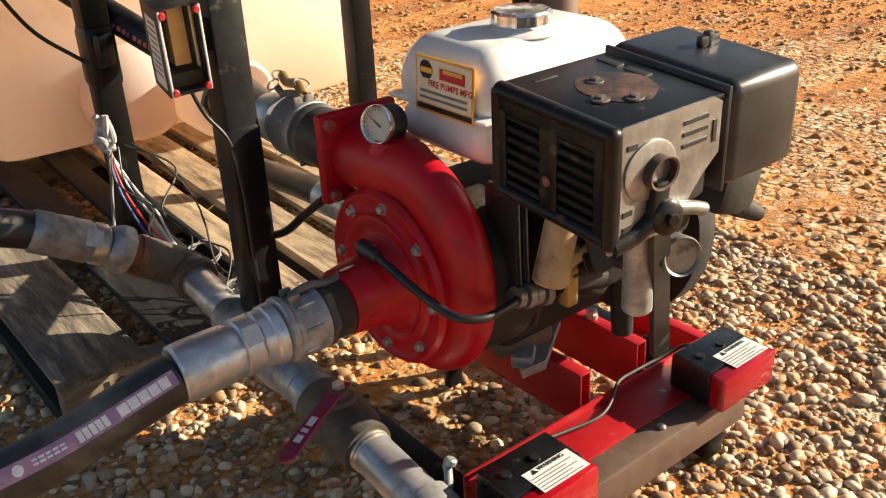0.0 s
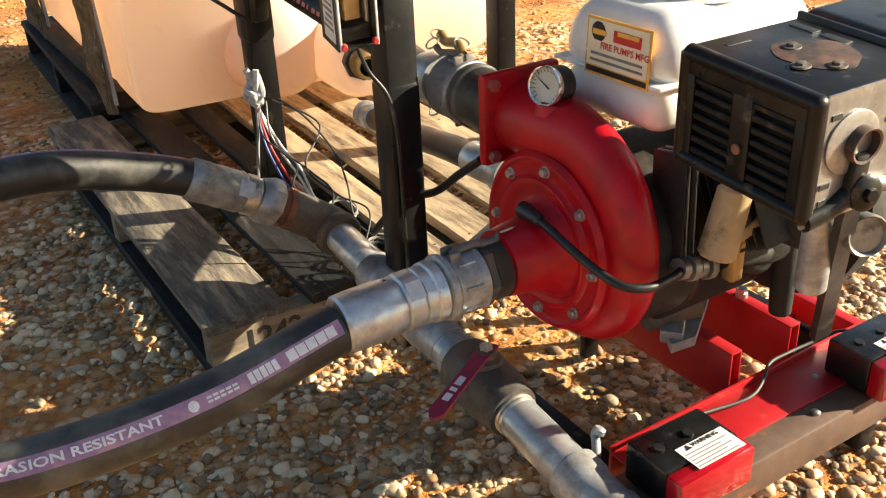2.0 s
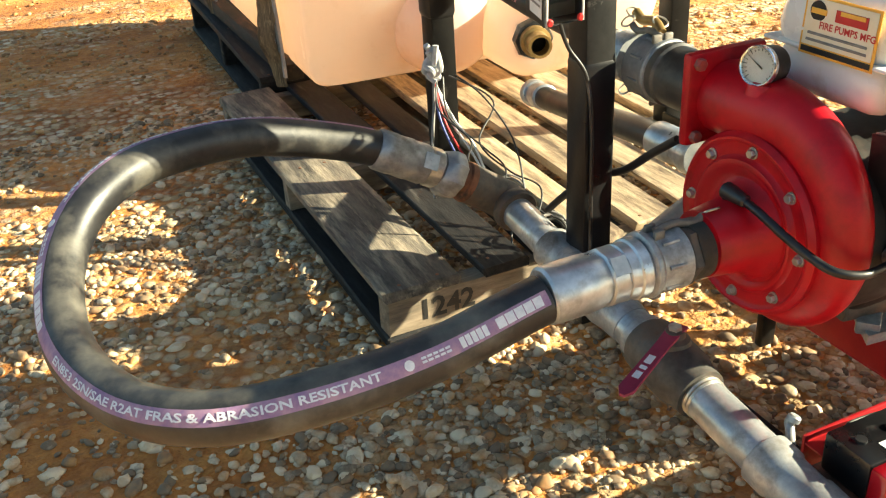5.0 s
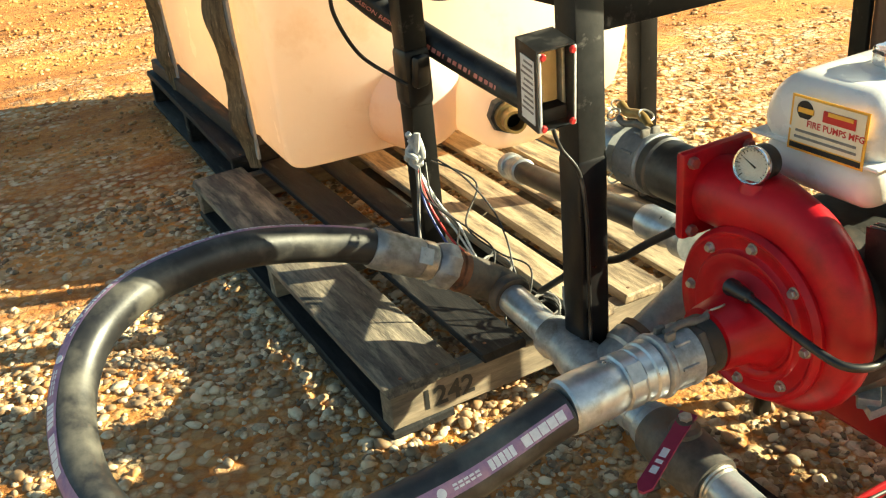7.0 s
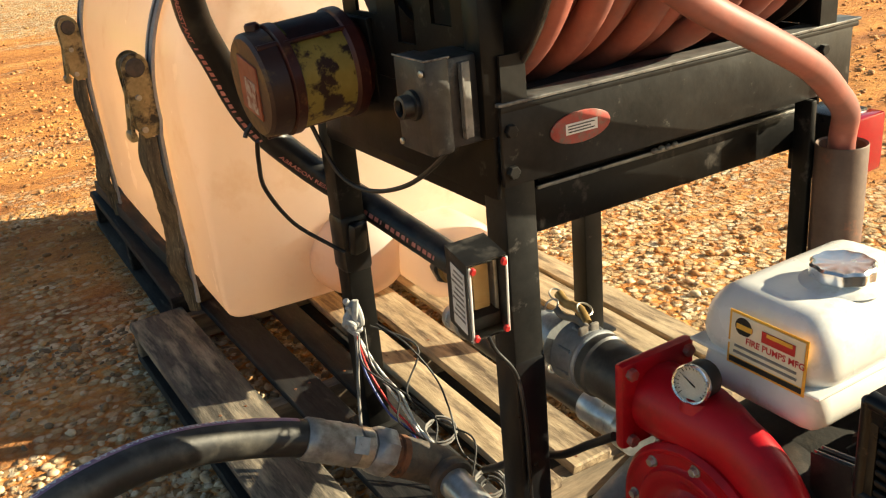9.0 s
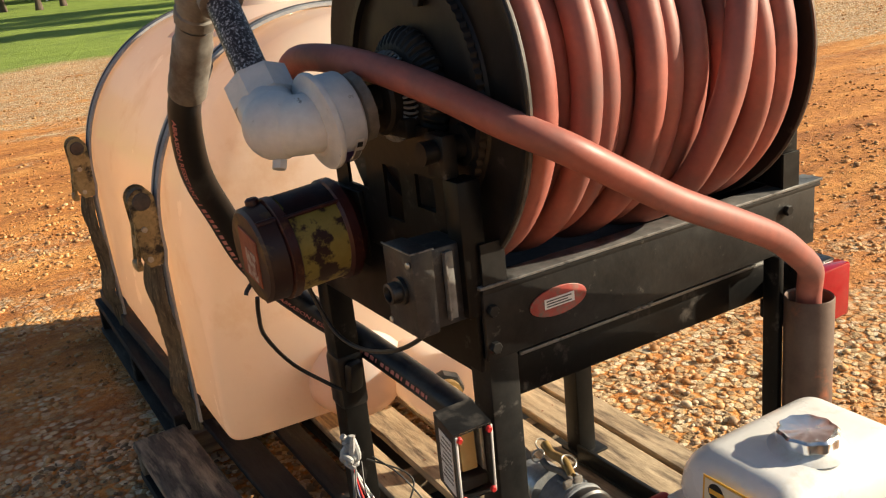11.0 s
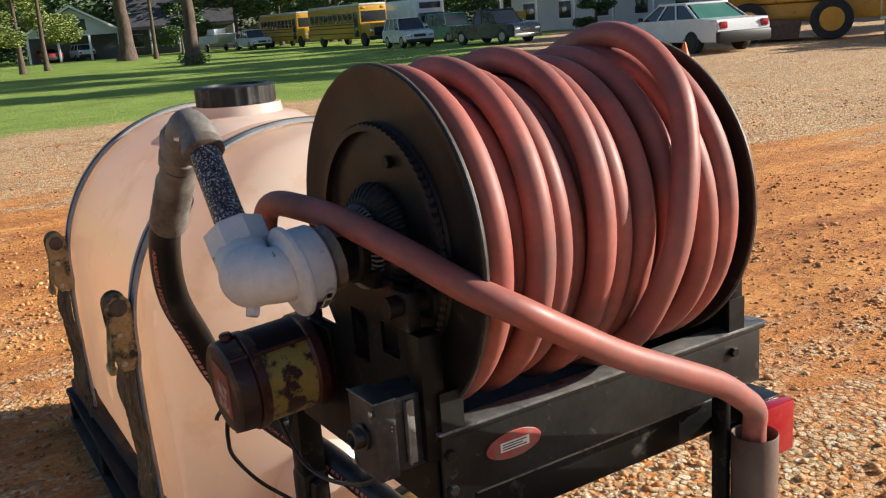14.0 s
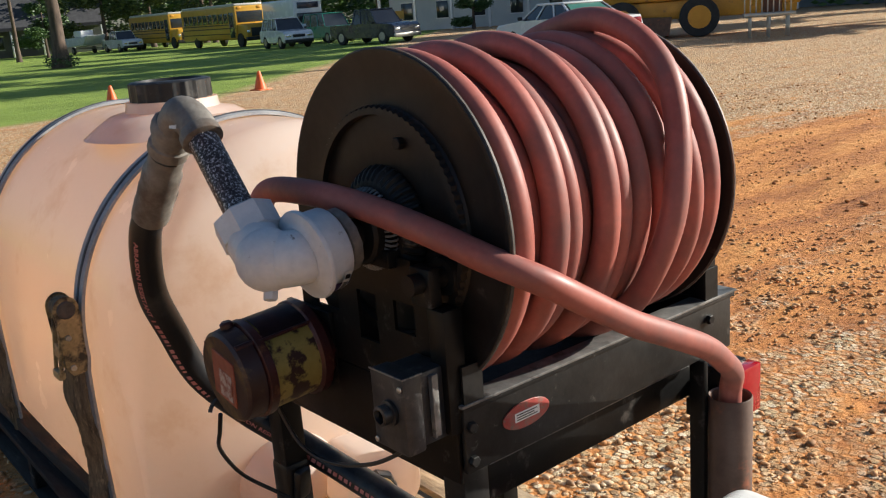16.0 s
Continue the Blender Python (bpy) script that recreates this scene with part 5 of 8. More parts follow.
    hexagon(bm, (0.6325, 0.476, 0.5115), (-0.2, -1, 0.1), 0.007, 0.006)
    part("lever_boss", bm, MUFFLER, e, "black lever boss with bolt")
    bm = fresh()
    tube(bm, spline([(0.655, 0.488, 0.512), (0.675, 0.486, 0.507), (0.694, 0.485, 0.500)], 5), 0.007, 10)
    part("lever_handle", bm, GREY_BARE, e, "bare steel handle")
    # oil drain fittings and the bare foot
    bm = fresh()
    cyl(bm, (0.690, 0.678, 0.346), (0.77, 0.682, 0.325), 0.016, seg=18)
    cyl(bm, (0.812, 0.682, 0.345), (0.818, 0.680, 0.222), 0.018, 0.014, 18, 0.002)
    box(bm, (0.800, 0.690, 0.335), (0.075, 0.045, 0.055), 0.012)
    cyl(bm, (0.75, 0.70, 0.33), (0.79, 0.70, 0.30), 0.03, 0.022, 18, 0.004)
    part("oil_drain", bm, GRIME_SHADE, e, "black drain hose and fitting")
    bm = fresh()
    slab(bm, (0.690, 0.656, 0.318), (0.708, 0.674, 0.375), 0.003)
    part("brass_clip", bm, BRASS, e, "tan steel clip")
    bm = fresh()
    for k in range(4):
        cyl(bm, (0.628 + 0.014 * k, 0.682, 0.347 - 0.0035 * k), (0.638 + 0.014 * k, 0.682, 0.3445 - 0.0035 * k), 0.0155 if k % 2 else 0.013, seg=10)
    part("cable_gland", bm, GREY_BARE, e, "grey cable gland")
    bm = fresh()
    prism(bm, [(0.706, 0.752, 0.164), (0.745, 0.748, 0.164), (0.842, 0.815, 0.164), (0.842, 0.85, 0.164), (0.775, 0.862, 0.164)], (0, 0, 0.014))
    box(bm, (0.73, 0.775, 0.182), (0.04, 0.03, 0.022), 0.004, rot=(0, -10, 40))
    part("engine_foot", bm, ALU, e, "bare aluminium foot")
    bm = fresh()
    cyl(bm, (0.700, 0.80, 0.20), (0.775, 0.775, 0.205), 0.022, 0.018, 18, 0.003)
    part("drain_plug", bm, DARK_IRON, e)
    return e


build_engine()


def engine_rail(x):
    r = thing("engine_rail", "red box-section rail under the engine", "rail", (x, 0.8, 0.08), group="engine mounting rails")
    bm = fresh()
    slab(bm, (x, 0.705, 0.085), (x + 0.003, 1.0, 0.160), 0.001)
    slab(bm, (x + 0.017, 0.705, 0.085), (x + 0.020, 1.0, 0.160), 0.001)
    slab(bm, (x, 0.705, 0.160), (x + 0.020, 1.0, 0.163), 0.001)
    slab(bm, (x, 0.705, 0.082), (x + 0.020, 1.0, 0.085), 0.001)
    part("tube", bm, RED_FRAME, r)
    bm = fresh()
    cyl(bm, (x + 0.010, 0.80, 0.163), (x + 0.010, 0.80, 0.170), 0.009, seg=16)
    hexagon(bm, (x + 0.010, 0.80, 0.169), (0, 0, 1), 0.008, 0.008)
    part("mount_bolt", bm, BOLT, r)
    bm = fresh()
    slab(bm, (x - 0.004, 0.985, 0.0), (x + 0.024, 1.0, 0.082), 0.003)
    part("leg", bm, BLACK_PAINT, r)
    return r


engine_rail(0.768)
engine_rail(0.882)


# ---- pump ----
def build_pump():
    p = thing("centrifugal_pump", "bright red cast volute fire pump bolted to the engine", "pump", (0.6, 0.82, 0.25))
    cy, cz, cx = 0.823, 0.340, 0.604
    # scroll grows from under the outlet round to the top, then runs straight to the flange
    bm = fresh()
    path, radii = [], []
    for i in range(54):
        f = i / 53
        th = math.radians(-8 - 262 * f)
        R, tr = 0.088 + 0.035 * f, 0.028 + 0.018 * f
        path.append(Vector((cx, cy + R * math.cos(th), cz + R * math.sin(th))))
        radii.append(tr)
    for y in (0.86, 0.90, 0.935):
        path.append(Vector((cx, y, cz + 0.123)))
        radii.append(0.046)
    tube(bm, path, 0.04, 24, True, radii)
    for v in bm.verts:                                    # the scroll is flatter than its outlet
        k = min(max((v.co.y - 0.80) / 0.07, 0), 1) if v.co.z > cz + 0.05 else 0
        v.co.x = cx + (v.co.x - cx) * (0.70 + 0.30 * k) - 0.010 * (1 - k)
        if v.co.y < cy:
            v.co.y = cy + (v.co.y - cy) * 0.91
        if v.co.z < cz:
            v.co.z = cz + (v.co.z - cz) * 0.95
    part("volute", bm, RED_PAINT, p)
    bm = fresh()
    lathe(bm, (0.565, cy, cz), (1, 0, 0), [(0, 0.10), (0.07, 0.10)], 48)
    part("casing", bm, RED_PAINT, p)
    bm = fresh()
    lathe(bm, (0.574, cy, cz), (-1, 0, 0), [(0, 0.112), (0.014, 0.113), (0.018, 0.110), (0.0205, 0.1075), (0.0205, 0.1045), (0.0175, 0.1015), (0.0165, 0.099), (0.0165, 0.086), (0.0185, 0.0835), (0.0225, 0.0815), (0.0235, 0.078), (0.0225, 0.073), (0.0195, 0.069), (0.0195, 0.062), (0.025, 0.056), (0.036, 0.050), (0.046, 0.046), (0.080, 0.042), (0.092, 0.040)], 72)
    for v in bm.verts:                                    # the bolted ring sits a little off the inlet's axis
        v.co.y += 0.012 * min(max((math.hypot(v.co.y - cy, v.co.z - cz) - 0.05) / 0.03, 0), 1)
    cover = part("front_cover", bm, RED_PAINT, p, "red round suction cover")
    for k in range(8):
        an = math.radians(3 + 45 * k)
        bm = fresh()
        c = Vector((0.5578, cy + 0.012 + 0.0935 * math.cos(an), cz + 0.0935 * math.sin(an)))
        lathe(bm, c, (-1, 0, 0), [(0, 0.0075), (0.0015, 0.0075)], 16)
        hexagon(bm, c - Vector((0.0015, 0, 0)), (-1, 0, 0), 0.0056, 0.006)
        part("cover_bolt", bm, BOLT, cover)
    bm = fresh()
    box(bm, (cx, 0.944, cz + 0.125), (0.118, 0.016, 0.118), 0.006, 2)
    fl = part("outlet_flange", bm, RED_PAINT, p, "square red outlet flange")
    for sx in (-1, 1):
        for sz in (-1, 1):
            bm = fresh()
            hexagon(bm, (cx + sx * 0.046, 0.936, cz + 0.125 + sz * 0.046), (0, -1, 0), 0.008, 0.008)
            part("flange_bolt", bm, RED_DULL, fl)
    bm = fresh()
    lathe(bm, (0.588, 0.858, 0.492), (0, 0, 1), [(0, 0.022), (0.012, 0.018), (0.014, 0.012)], 20)
    part("gauge_boss", bm, RED_PAINT, p)
    # water sensor and its black cable
    bm = fresh()
    cyl(bm, (0.541, 0.830, 0.380), (0.530, 0.830, 0.389), 0.0095, seg=16)
    part("sensor_collar", bm, WIRE_WHITE, p, "white plug collar")
    bm = fresh()
    cyl(bm, (0.531, 0.830, 0.388), (0.524, 0.830, 0.395), 0.0115, 0.0105, 16, 0.003)
    cyl(bm, (0.527, 0.838, 0.393), (0.524, 0.796, 0.393), 0.0105, 0.0075, 16, 0.004)
    part("sensor_plug", bm, PLASTIC, p)
    return p


build_pump()


def build_gauge():
    g = thing("pressure_gauge", "round pressure gauge with chrome bezel and white dial on the pump", "gauge", (0.588, 0.858, 0.52))
    d = Vector((-0.95, -0.24, 0.16)).normalized()
    c = Vector((0.583, 0.860, 0.524))
    bm = fresh()
    lathe(bm, c + d * 0.0, -d, [(0, 0.020), (0.004, 0.0222), (0.024, 0.0222), (0.028, 0.019)], 36)
    part("case", bm, PLASTIC, g)
    bm = fresh()
    lathe(bm, c - d * 0.002, d, [(0, 0.0215), (0.004, 0.0235), (0.009, 0.0235), (0.011, 0.0222), (0.010, 0.0205), (0.005, 0.0200)], 40, False)
    part("bezel", bm, CHROME, g, "chrome bezel")
    bm = fresh()
    lathe(bm, c + d * 0.002, d, [(0, 0.022), (0.001, 0.022)], 36)
    dial = part("dial", bm, DIAL, g, "white dial with black scale")
    _, u, v = frame_of(d)
    bm = fresh()
    for k in range(19):
        an = math.radians(-135 + 15 * k)
        q = c + d * 0.0034 + (v * math.cos(an) + u * math.sin(an)) * 0.0165
        t = (v * math.cos(an) + u * math.sin(an))
        s = d.cross(t) * 0.0005
        ln = 0.0042 if k % 3 == 0 else 0.0024
        prism(bm, [q - s, q + s, q + s + t * ln, q - s + t * ln], d * 0.0003)
    part("scale_marks", bm, INK, dial)
    bm = fresh()
    t = (v * 0.5 + u * 0.86).normalized()
    s = d.cross(t) * 0.0012
    q = c + d * 0.0036
    prism(bm, [q - s - t * 0.005, q + s - t * 0.005, q + t * 0.016], d * 0.0006)
    part("needle", bm, INK, dial)
    bm = fresh()
    lathe(bm, c + d * 0.0095, d, [(0, 0.022), (0.0008, 0.022)], 36)
    gl = part("glass", bm, CLEAR, g)
    gl.visible_shadow = False
    bm = fresh()
    cyl(bm, (0.588, 0.858, 0.510), (0.588, 0.860, 0.500), 0.008, seg=8)
    hexagon(bm, (0.588, 0.858, 0.500), (0, 0, 1), 0.010, 0.010)
    part("stem", bm, BOLT, g)
    return g


build_gauge()


# ---- pipes, hoses and fittings ----


def fitting(name, p0, d, profile, mat, parent, label="", seg=28):
    bm = fresh()
    lathe(bm, p0, d, profile, seg)
    return part(name, bm, mat, parent, label)


def lengths(path):
    s, out = 0.0, [0.0]
    for a, b in zip(path, path[1:]):
        s += (b - a).length
        out.append(s)
    return out


def wrap(bm, path, r, facing, start):
    """Bends flat print (x along, y across) onto a hose; facing(i) gives the way the print looks."""
    sl = lengths(path)
    for v in bm.verts:
        s = start + v.co.x
        i = min(max(int(np.searchsorted(sl, s)) - 1, 0), len(path) - 2)
        f = (s - sl[i]) / max(sl[i + 1] - sl[i], 1e-9)
        p = path[i].lerp(path[i + 1], f)
        d = (path[i + 1] - path[i]).normalized()
        n = facing(p, d)
        n = (n - d * n.dot(d)).normalized()
        up = n.cross(d)
        a = v.co.y / r
        v.co = p + (n * math.cos(a) + up * math.sin(a)) * (r + v.co.z)
    return bm


def strip(x0, x1, y0, y1, lift, n=1, m=1):
    bm = fresh()
    g = [[bm.verts.new((x0 + (x1 - x0) * i / n, y0 + (y1 - y0) * j / m, lift)) for j in range(m + 1)] for i in range(n + 1)]
    for i in range(n):
        for j in range(m):
            bm.faces.new((g[i][j], g[i + 1][j], g[i + 1][j + 1], g[i][j + 1]))
    return bm


def words(text, length, size, lift):
    bm = lettering(text, size)
    lo, hi = min(v.co.x for v in bm.verts), max(v.co.x for v in bm.verts)
    for v in bm.verts:
        v.co.x = (v.co.x - lo) / (hi - lo) * length
        v.co.z = lift
    bmesh.ops.subdivide_edges(bm, edges=[e for e in bm.edges if e.calc_length() > 0.006], cuts=1)
    return bm


def ferrule(p0, p1, r, parent, band=True, mat=GALV):
    d = Vector(p1) - Vector(p0)
    n = d.length
    f = fitting("ferrule", p0, d, [(0, r * 1.02), (0.004, r * 1.10), (n * 0.25, r * 1.12), (n * 0.27, r * 1.08), (n * 0.5, r * 1.12), (n * 0.52, r * 1.08), (n * 0.74, r * 1.11), (n * 0.78, r * 1.0), (n, r * 0.98)],
                mat, parent, "crimped steel ferrule", 32)
    if band:
        q = Vector(p0) + d * 0.80
        bm = fresh()
        lathe(bm, q, d, [(0, r * 1.06), (0.002, r * 1.09), (n * 0.17, r * 1.09), (n * 0.18, r * 1.05)], 10)
        part("crimp_collar", bm, BOLT, f, "bright flat-sided collar")
    return f


def suction_ferrule(h):
    """Plain sleeve with a slight belly, a flat-sided collar and a smooth band behind it."""
    at = Vector((0.274, 0.823, 0.3327))
    f = fitting("ferrule", at, (1, 0, 0.02), [(0, 0.0300), (0.003, 0.0328), (0.020, 0.0336), (0.050, 0.0334), (0.064, 0.0322), (0.070, 0.0300), (0.073, 0.0300)], GALV, h, "smooth galvanised hose ferrule", 48)
    fitting("crimp_collar", at + Vector((0.072, 0, 0.0015)), (1, 0, 0.02), [(0, 0.0320), (0.002, 0.0345), (0.020, 0.0345), (0.023, 0.0320)], GALV, f, "bright flat-sided collar", 10)
    fitting("collar_band", at + Vector((0.094, 0, 0.002)), (1, 0, 0.01), [(0, 0.0305), (0.002, 0.0330), (0.014, 0.0330), (0.016, 0.0355), (0.027, 0.0360), (0.030, 0.0330)], GALV, f, "plain steel band", 40)
    return f


def build_loop():
    h = thing("suction_hose", "black rubber hose with printed purple stripe looping beside the pallet", "hose", (-0.1, 1.2, 0.26))
    R = 0.0282
    path = spline([(0.475, 1.31, 0.212), (0.375, 1.325, 0.275), (0.283, 1.338, 0.325), (0.187, 1.346, 0.359), (0.091, 1.338, 0.385), (-0.002, 1.314, 0.396), (-0.089, 1.279, 0.394), (-0.156, 1.233, 0.367), (-0.197, 1.153, 0.326),
                   (-0.202, 1.038, 0.297), (-0.165, 0.924, 0.290), (-0.097, 0.846, 0.296), (0.001, 0.814, 0.303), (0.131, 0.812, 0.309), (0.272, 0.821, 0.331), (0.36, 0.823, 0.335)], 10)
    path = path[20:-10]
    bm = fresh()
    tube(bm, path, R, 24)
    rub = part("rubber", bm, RUBBER_DUSTY, h)

    def facing(p, d):
        out = Vector((d.y, -d.x, 0)).normalized()
        a = radians(38 + 42 * max(out.y, 0) ** 0.7)
        return out * math.cos(a) + Vector((0, 0, math.sin(a)))
    total = lengths(path)[-1]
    part("stripe", wrap(strip(0.012, total - 0.004, -0.0085, 0.0085, 0.0005, 200, 3), path, R, facing, 0.0), HOSE_BAND, rub, "purple printed stripe")
    end = total - 0.012
    y = 0.0
    for k, back in enumerate((0.0, 0.62)):
        e = end - back
        for x0, x1 in ((0.0, 0.058), (0.068, 0.102)):                 # maker's marks as plain bars
            b2 = fresh()
            for j in range(5):
                a, b_ = e - x1 + (x1 - x0) * j / 5 + 0.0012, e - x1 + (x1 - x0) * (j + 1) / 5
                q = strip(a, b_, -0.0055, 0.0055, 0.0011)
                me = bpy.data.meshes.new("q")
                q.to_mesh(me)
                q.free()
                b2.from_mesh(me)
                bpy.data.meshes.remove(me)
            part("printed_mark", wrap(b2, path, R, facing, 0.0), HOSE_INK, rub, "white printed mark")
        for j in range(5):
            for yy in (-0.003, 0.001):
                part("printed_dash", wrap(strip(e - 0.118 - 0.007 * j, e - 0.1125 - 0.007 * j, yy, yy + 0.0024, 0.0011), path, R, facing, 0.0), HOSE_INK, rub)
        bm = fresh()
        lathe(bm, (e - 0.160, 0, 0.0008), (0, 0, 1), [(0, 0.0055), (0.0003, 0.0055)], 14)
        part("printed_ring", wrap(bm, path, R, facing, 0.0), HOSE_INK, rub)
        part("printed_legend", wrap(words("EN853 2SN/SAE R2AT FRAS & ABRASION RESISTANT", 0.375, 0.0118, 0.0011), path, R, facing, e - 0.565), HOSE_INK, rub, "white printed hose legend")["kind"] = "stuff"
    suction_ferrule(h)
    ferrule((0.281, 1.338, 0.326), (0.378, 1.324, 0.273), 0.0295, h, True, ALU)
    along = Vector((0.097, -0.014, -0.053)).normalized()
    out = Vector((-0.25, -0.75, 0.6))
    out = (out - along * out.dot(along)).normalized()
    bm = fresh()
    box(bm, (0, 0, 0), (0.024, 0.026, 0.0016), 0.0004, 1)
    turn = Matrix((along, out.cross(along), out)).transposed().to_4x4()
    bmesh.ops.transform(bm, matrix=Matrix.Translation(Vector((0.3545, 1.3274, 0.2859)) + out * 0.0318) @ turn, verts=bm.verts)
    part("tag_gleam", bm, TAG_GLEAM, h, "small pale square for tag and collar gleam")
    # this square paints in the shine of the collar's flat side
    bm = fresh()
    box(bm, (0, 0, 0), (0.020, 0.022, 0.0016), 0.0004, 1)
    out = Vector((0, -0.72, 0.69))
    turn = Matrix((Vector((1, 0, 0)), out.cross(Vector((1, 0, 0))), out)).transposed().to_4x4()
    bmesh.ops.transform(bm, matrix=Matrix.Translation(Vector((0.357, 0.823, 0.3355)) + out * 0.0345) @ turn, verts=bm.verts)
    part("tag_gleam", bm, TAG_GLEAM, h, "small pale square for tag and collar gleam")
    return h


build_loop()


def camlock(name, p, d, parent, flip=1, size=1.0, cast=ALU):
    """A cam-and-groove coupler body with two levers and pull rings."""
    d = Vector(d).normalized()
    p = Vector(p)
    c = fitting(name, p, d, [(0, 0.033 * size), (0.003, 0.0385 * size), (0.007, 0.0395 * size), (0.011, 0.0380 * size), (0.013, 0.0355 * size), (0.042, 0.0365 * size), (0.046, 0.0385 * size), (0.050, 0.0385 * size), (0.053, 0.034 * size)], cast, parent, "cast cam coupler", 40)
    _, u, v = frame_of(d)
    # cast ribs and lever ears round the body
    for k in range(8):
        an = 2 * math.pi * (k + 0.3) / 8
        r = (u * math.cos(an) + v * math.sin(an)) * 0.0362 * size
        bm = fresh()
        cyl(bm, p + d * 0.018 + r, p + d * 0.040 + r, 0.0022, seg=8)
        part("cast_rib", bm, cast, c)
    for s in (-1, 1):
        bm = fresh()
        q = p + d * 0.020 + v * s * flip * 0.038 * size
        box(bm, q + u * 0.009, (0.014, 0.006, 0.012), 0.002)
        box(bm, q - u * 0.009, (0.014, 0.006, 0.012), 0.002)
        tube(bm, spline([q, q + d * 0.025 + v * s * 0.004, q + d * 0.055 - v * s * 0.002, q + d * 0.068 + v * s * 0.004], 5), 0.0048, 10)
        part("cam_lever", bm, IRON_GREY, c)
        bm = fresh()
        ring = []
        rc = q + d * 0.078 + v * s * 0.006
        for k in range(25):
            a = 2 * math.pi * k / 24
            ring.append(rc + d * math.cos(a) * 0.010 + (v * 0.6 + u * 0.8) * math.sin(a) * 0.010)
        tube(bm, ring, 0.0014, 8, False)
        part("pull_ring", bm, BOLT, c)
    return c


def build_suction():
    s = thing("suction_coupling", "galvanised threaded coupling between hose and pump inlet", "pipe fitting", (0.42, 0.823, 0.30))
    camlock("coupler", (0.398, 0.823, 0.335), (1, 0, 0), s)
    fitting("hex_nipple", (0.450, 0.823, 0.3355), (1, 0, 0), [(0, 0.035), (0.003, 0.0385), (0.011, 0.0385), (0.014, 0.035)], DARK_IRON, s, "dark hexagonal nipple", 6)
    prof = []
    for k in range(8):
        prof += [(k * 0.0028, 0.0335), (k * 0.0028 + 0.0014, 0.0362)]
    fitting("thread", (0.463, 0.823, 0.3365), (1, 0, 0), prof, DARK_IRON, s, "rusty pipe thread")
    return s


build_suction()


def build_manifold():
    m = thing("pipe_manifold", "weathered galvanised tee, pipe, wye and shut-off valve along the pallet", "pipework", (0.485, 1.0, 0.13))
    tee = Vector((0.482, 1.312, 0.202))
    a = Vector((0.378, 1.324, 0.273))
    d = (tee - a)
    fitting("union_nut", a, d, [(0, 0.031), (0.006, 0.036), (0.016, 0.040), (0.030, 0.040), (0.036, 0.036)], ALU, m, "octagonal union nut", 8)
    fitting("elbow_neck", a + d.normalized() * 0.036, d, [(0, 0.029), (0.010, 0.029), (0.012, 0.033), (0.022, 0.034), (0.024, 0.030)], RUST, m, "rust-red thread")
    bm = fresh()
    tube(bm, spline([a + d.normalized() * 0.058, tee - d.normalized() * 0.012, tee + Vector((0.006, -0.012, -0.004)), tee + Vector((0.008, -0.036, -0.012))], 8), 0.033, 24)
    lathe(bm, tee + Vector((0.008, -0.024, -0.008)), (0, -1, -0.1), [(0, 0.034), (0.004, 0.037), (0.016, 0.037), (0.02, 0.034)], 28)
    part("elbow", bm, DARK_IRON, m, "brown cast-iron elbow")
    run = Vector((-0.006, -1, -0.115)).normalized()
    p = tee + Vector((0.008, -0.033, -0.011))
    fitting("pipe", p, run, [(0, 0.0265), (0.13, 0.0265)], GALV, m, "short galvanised pipe")
    q = p + run * 0.118
    fitting("coupler_collar", q, run, [(0, 0.030), (0.003, 0.034), (0.022, 0.035), (0.028, 0.031), (0.05, 0.031)], ALU, m)
    bm = fresh()
    _, u, v = frame_of(run)
    k = q + run * 0.012
    tube(bm, [k + Vector((0.032, 0.0, 0.004)), k + Vector((0.038, 0.012, 0.022)), k + Vector((0.040, 0.022, 0.048)), k + Vector((0.045, 0.028, 0.062))], 0.007, 8, True)
    lathe(bm, k + Vector((0.046, 0.029, 0.064)), (0.5, -0.6, 0.3), [(0, 0.011), (0.004, 0.011)], 14)
    part("cam_lever", bm, ALU, m, "raised cast lever")
    w = q + run * 0.05
    fitting("wye_body", w, run, [(0, 0.032), (0.02, 0.036), (0.11, 0.036), (0.13, 0.032), (0.165, 0.030)], ALU, m, "grey cast wye")
    br = Vector((0.168, 0.010, 0.073)).normalized()
    o = w + run * 0.075
    fitting("wye_branch", o, br, [(0, 0.034), (0.05, 0.034), (0.055, 0.038), (0.075, 0.038), (0.08, 0.034)], ALU, m)
    fitting("branch_band", o + br * 0.08, br, [(0, 0.031), (0.002, 0.0365), (0.012, 0.0365), (0.014, 0.031)], DARK_IRON, m, "dark rubber band")
    fitting("branch_pipe", o + br * 0.092, br, [(0, 0.0285), (0.17, 0.0285)], GALV_DULL, m, "grey branch pipe")
    # valve and outlet pipe in front
    c = w + run * 0.160
    fitting("valve_neck", c, run, [(0, 0.029), (0.02, 0.029), (0.024, 0.033), (0.04, 0.033)], GALV, m)
    vb = c + run * 0.035
    body = fitting("valve_body", vb, run, [(0, 0.033), (0.008, 0.039), (0.05, 0.042), (0.085, 0.041), (0.10, 0.036), (0.118, 0.035)], DARK_IRON, m, "dark brown valve body", 32)
    bm = fresh()
    st = vb + run * 0.060
    lathe(bm, st + Vector((0, 0, 0.036)), (0, 0, 1), [(0, 0.022), (0.008, 0.02), (0.012, 0.014), (0.02, 0.012), (0.022, 0.008)], 20)
    part("valve_stem", bm, DARK_IRON, body)
    bm = fresh()
    hd = Vector((-0.95, -0.42, -0.20)).normalized()
    h0 = st + Vector((0.000, 0.0, 0.053))
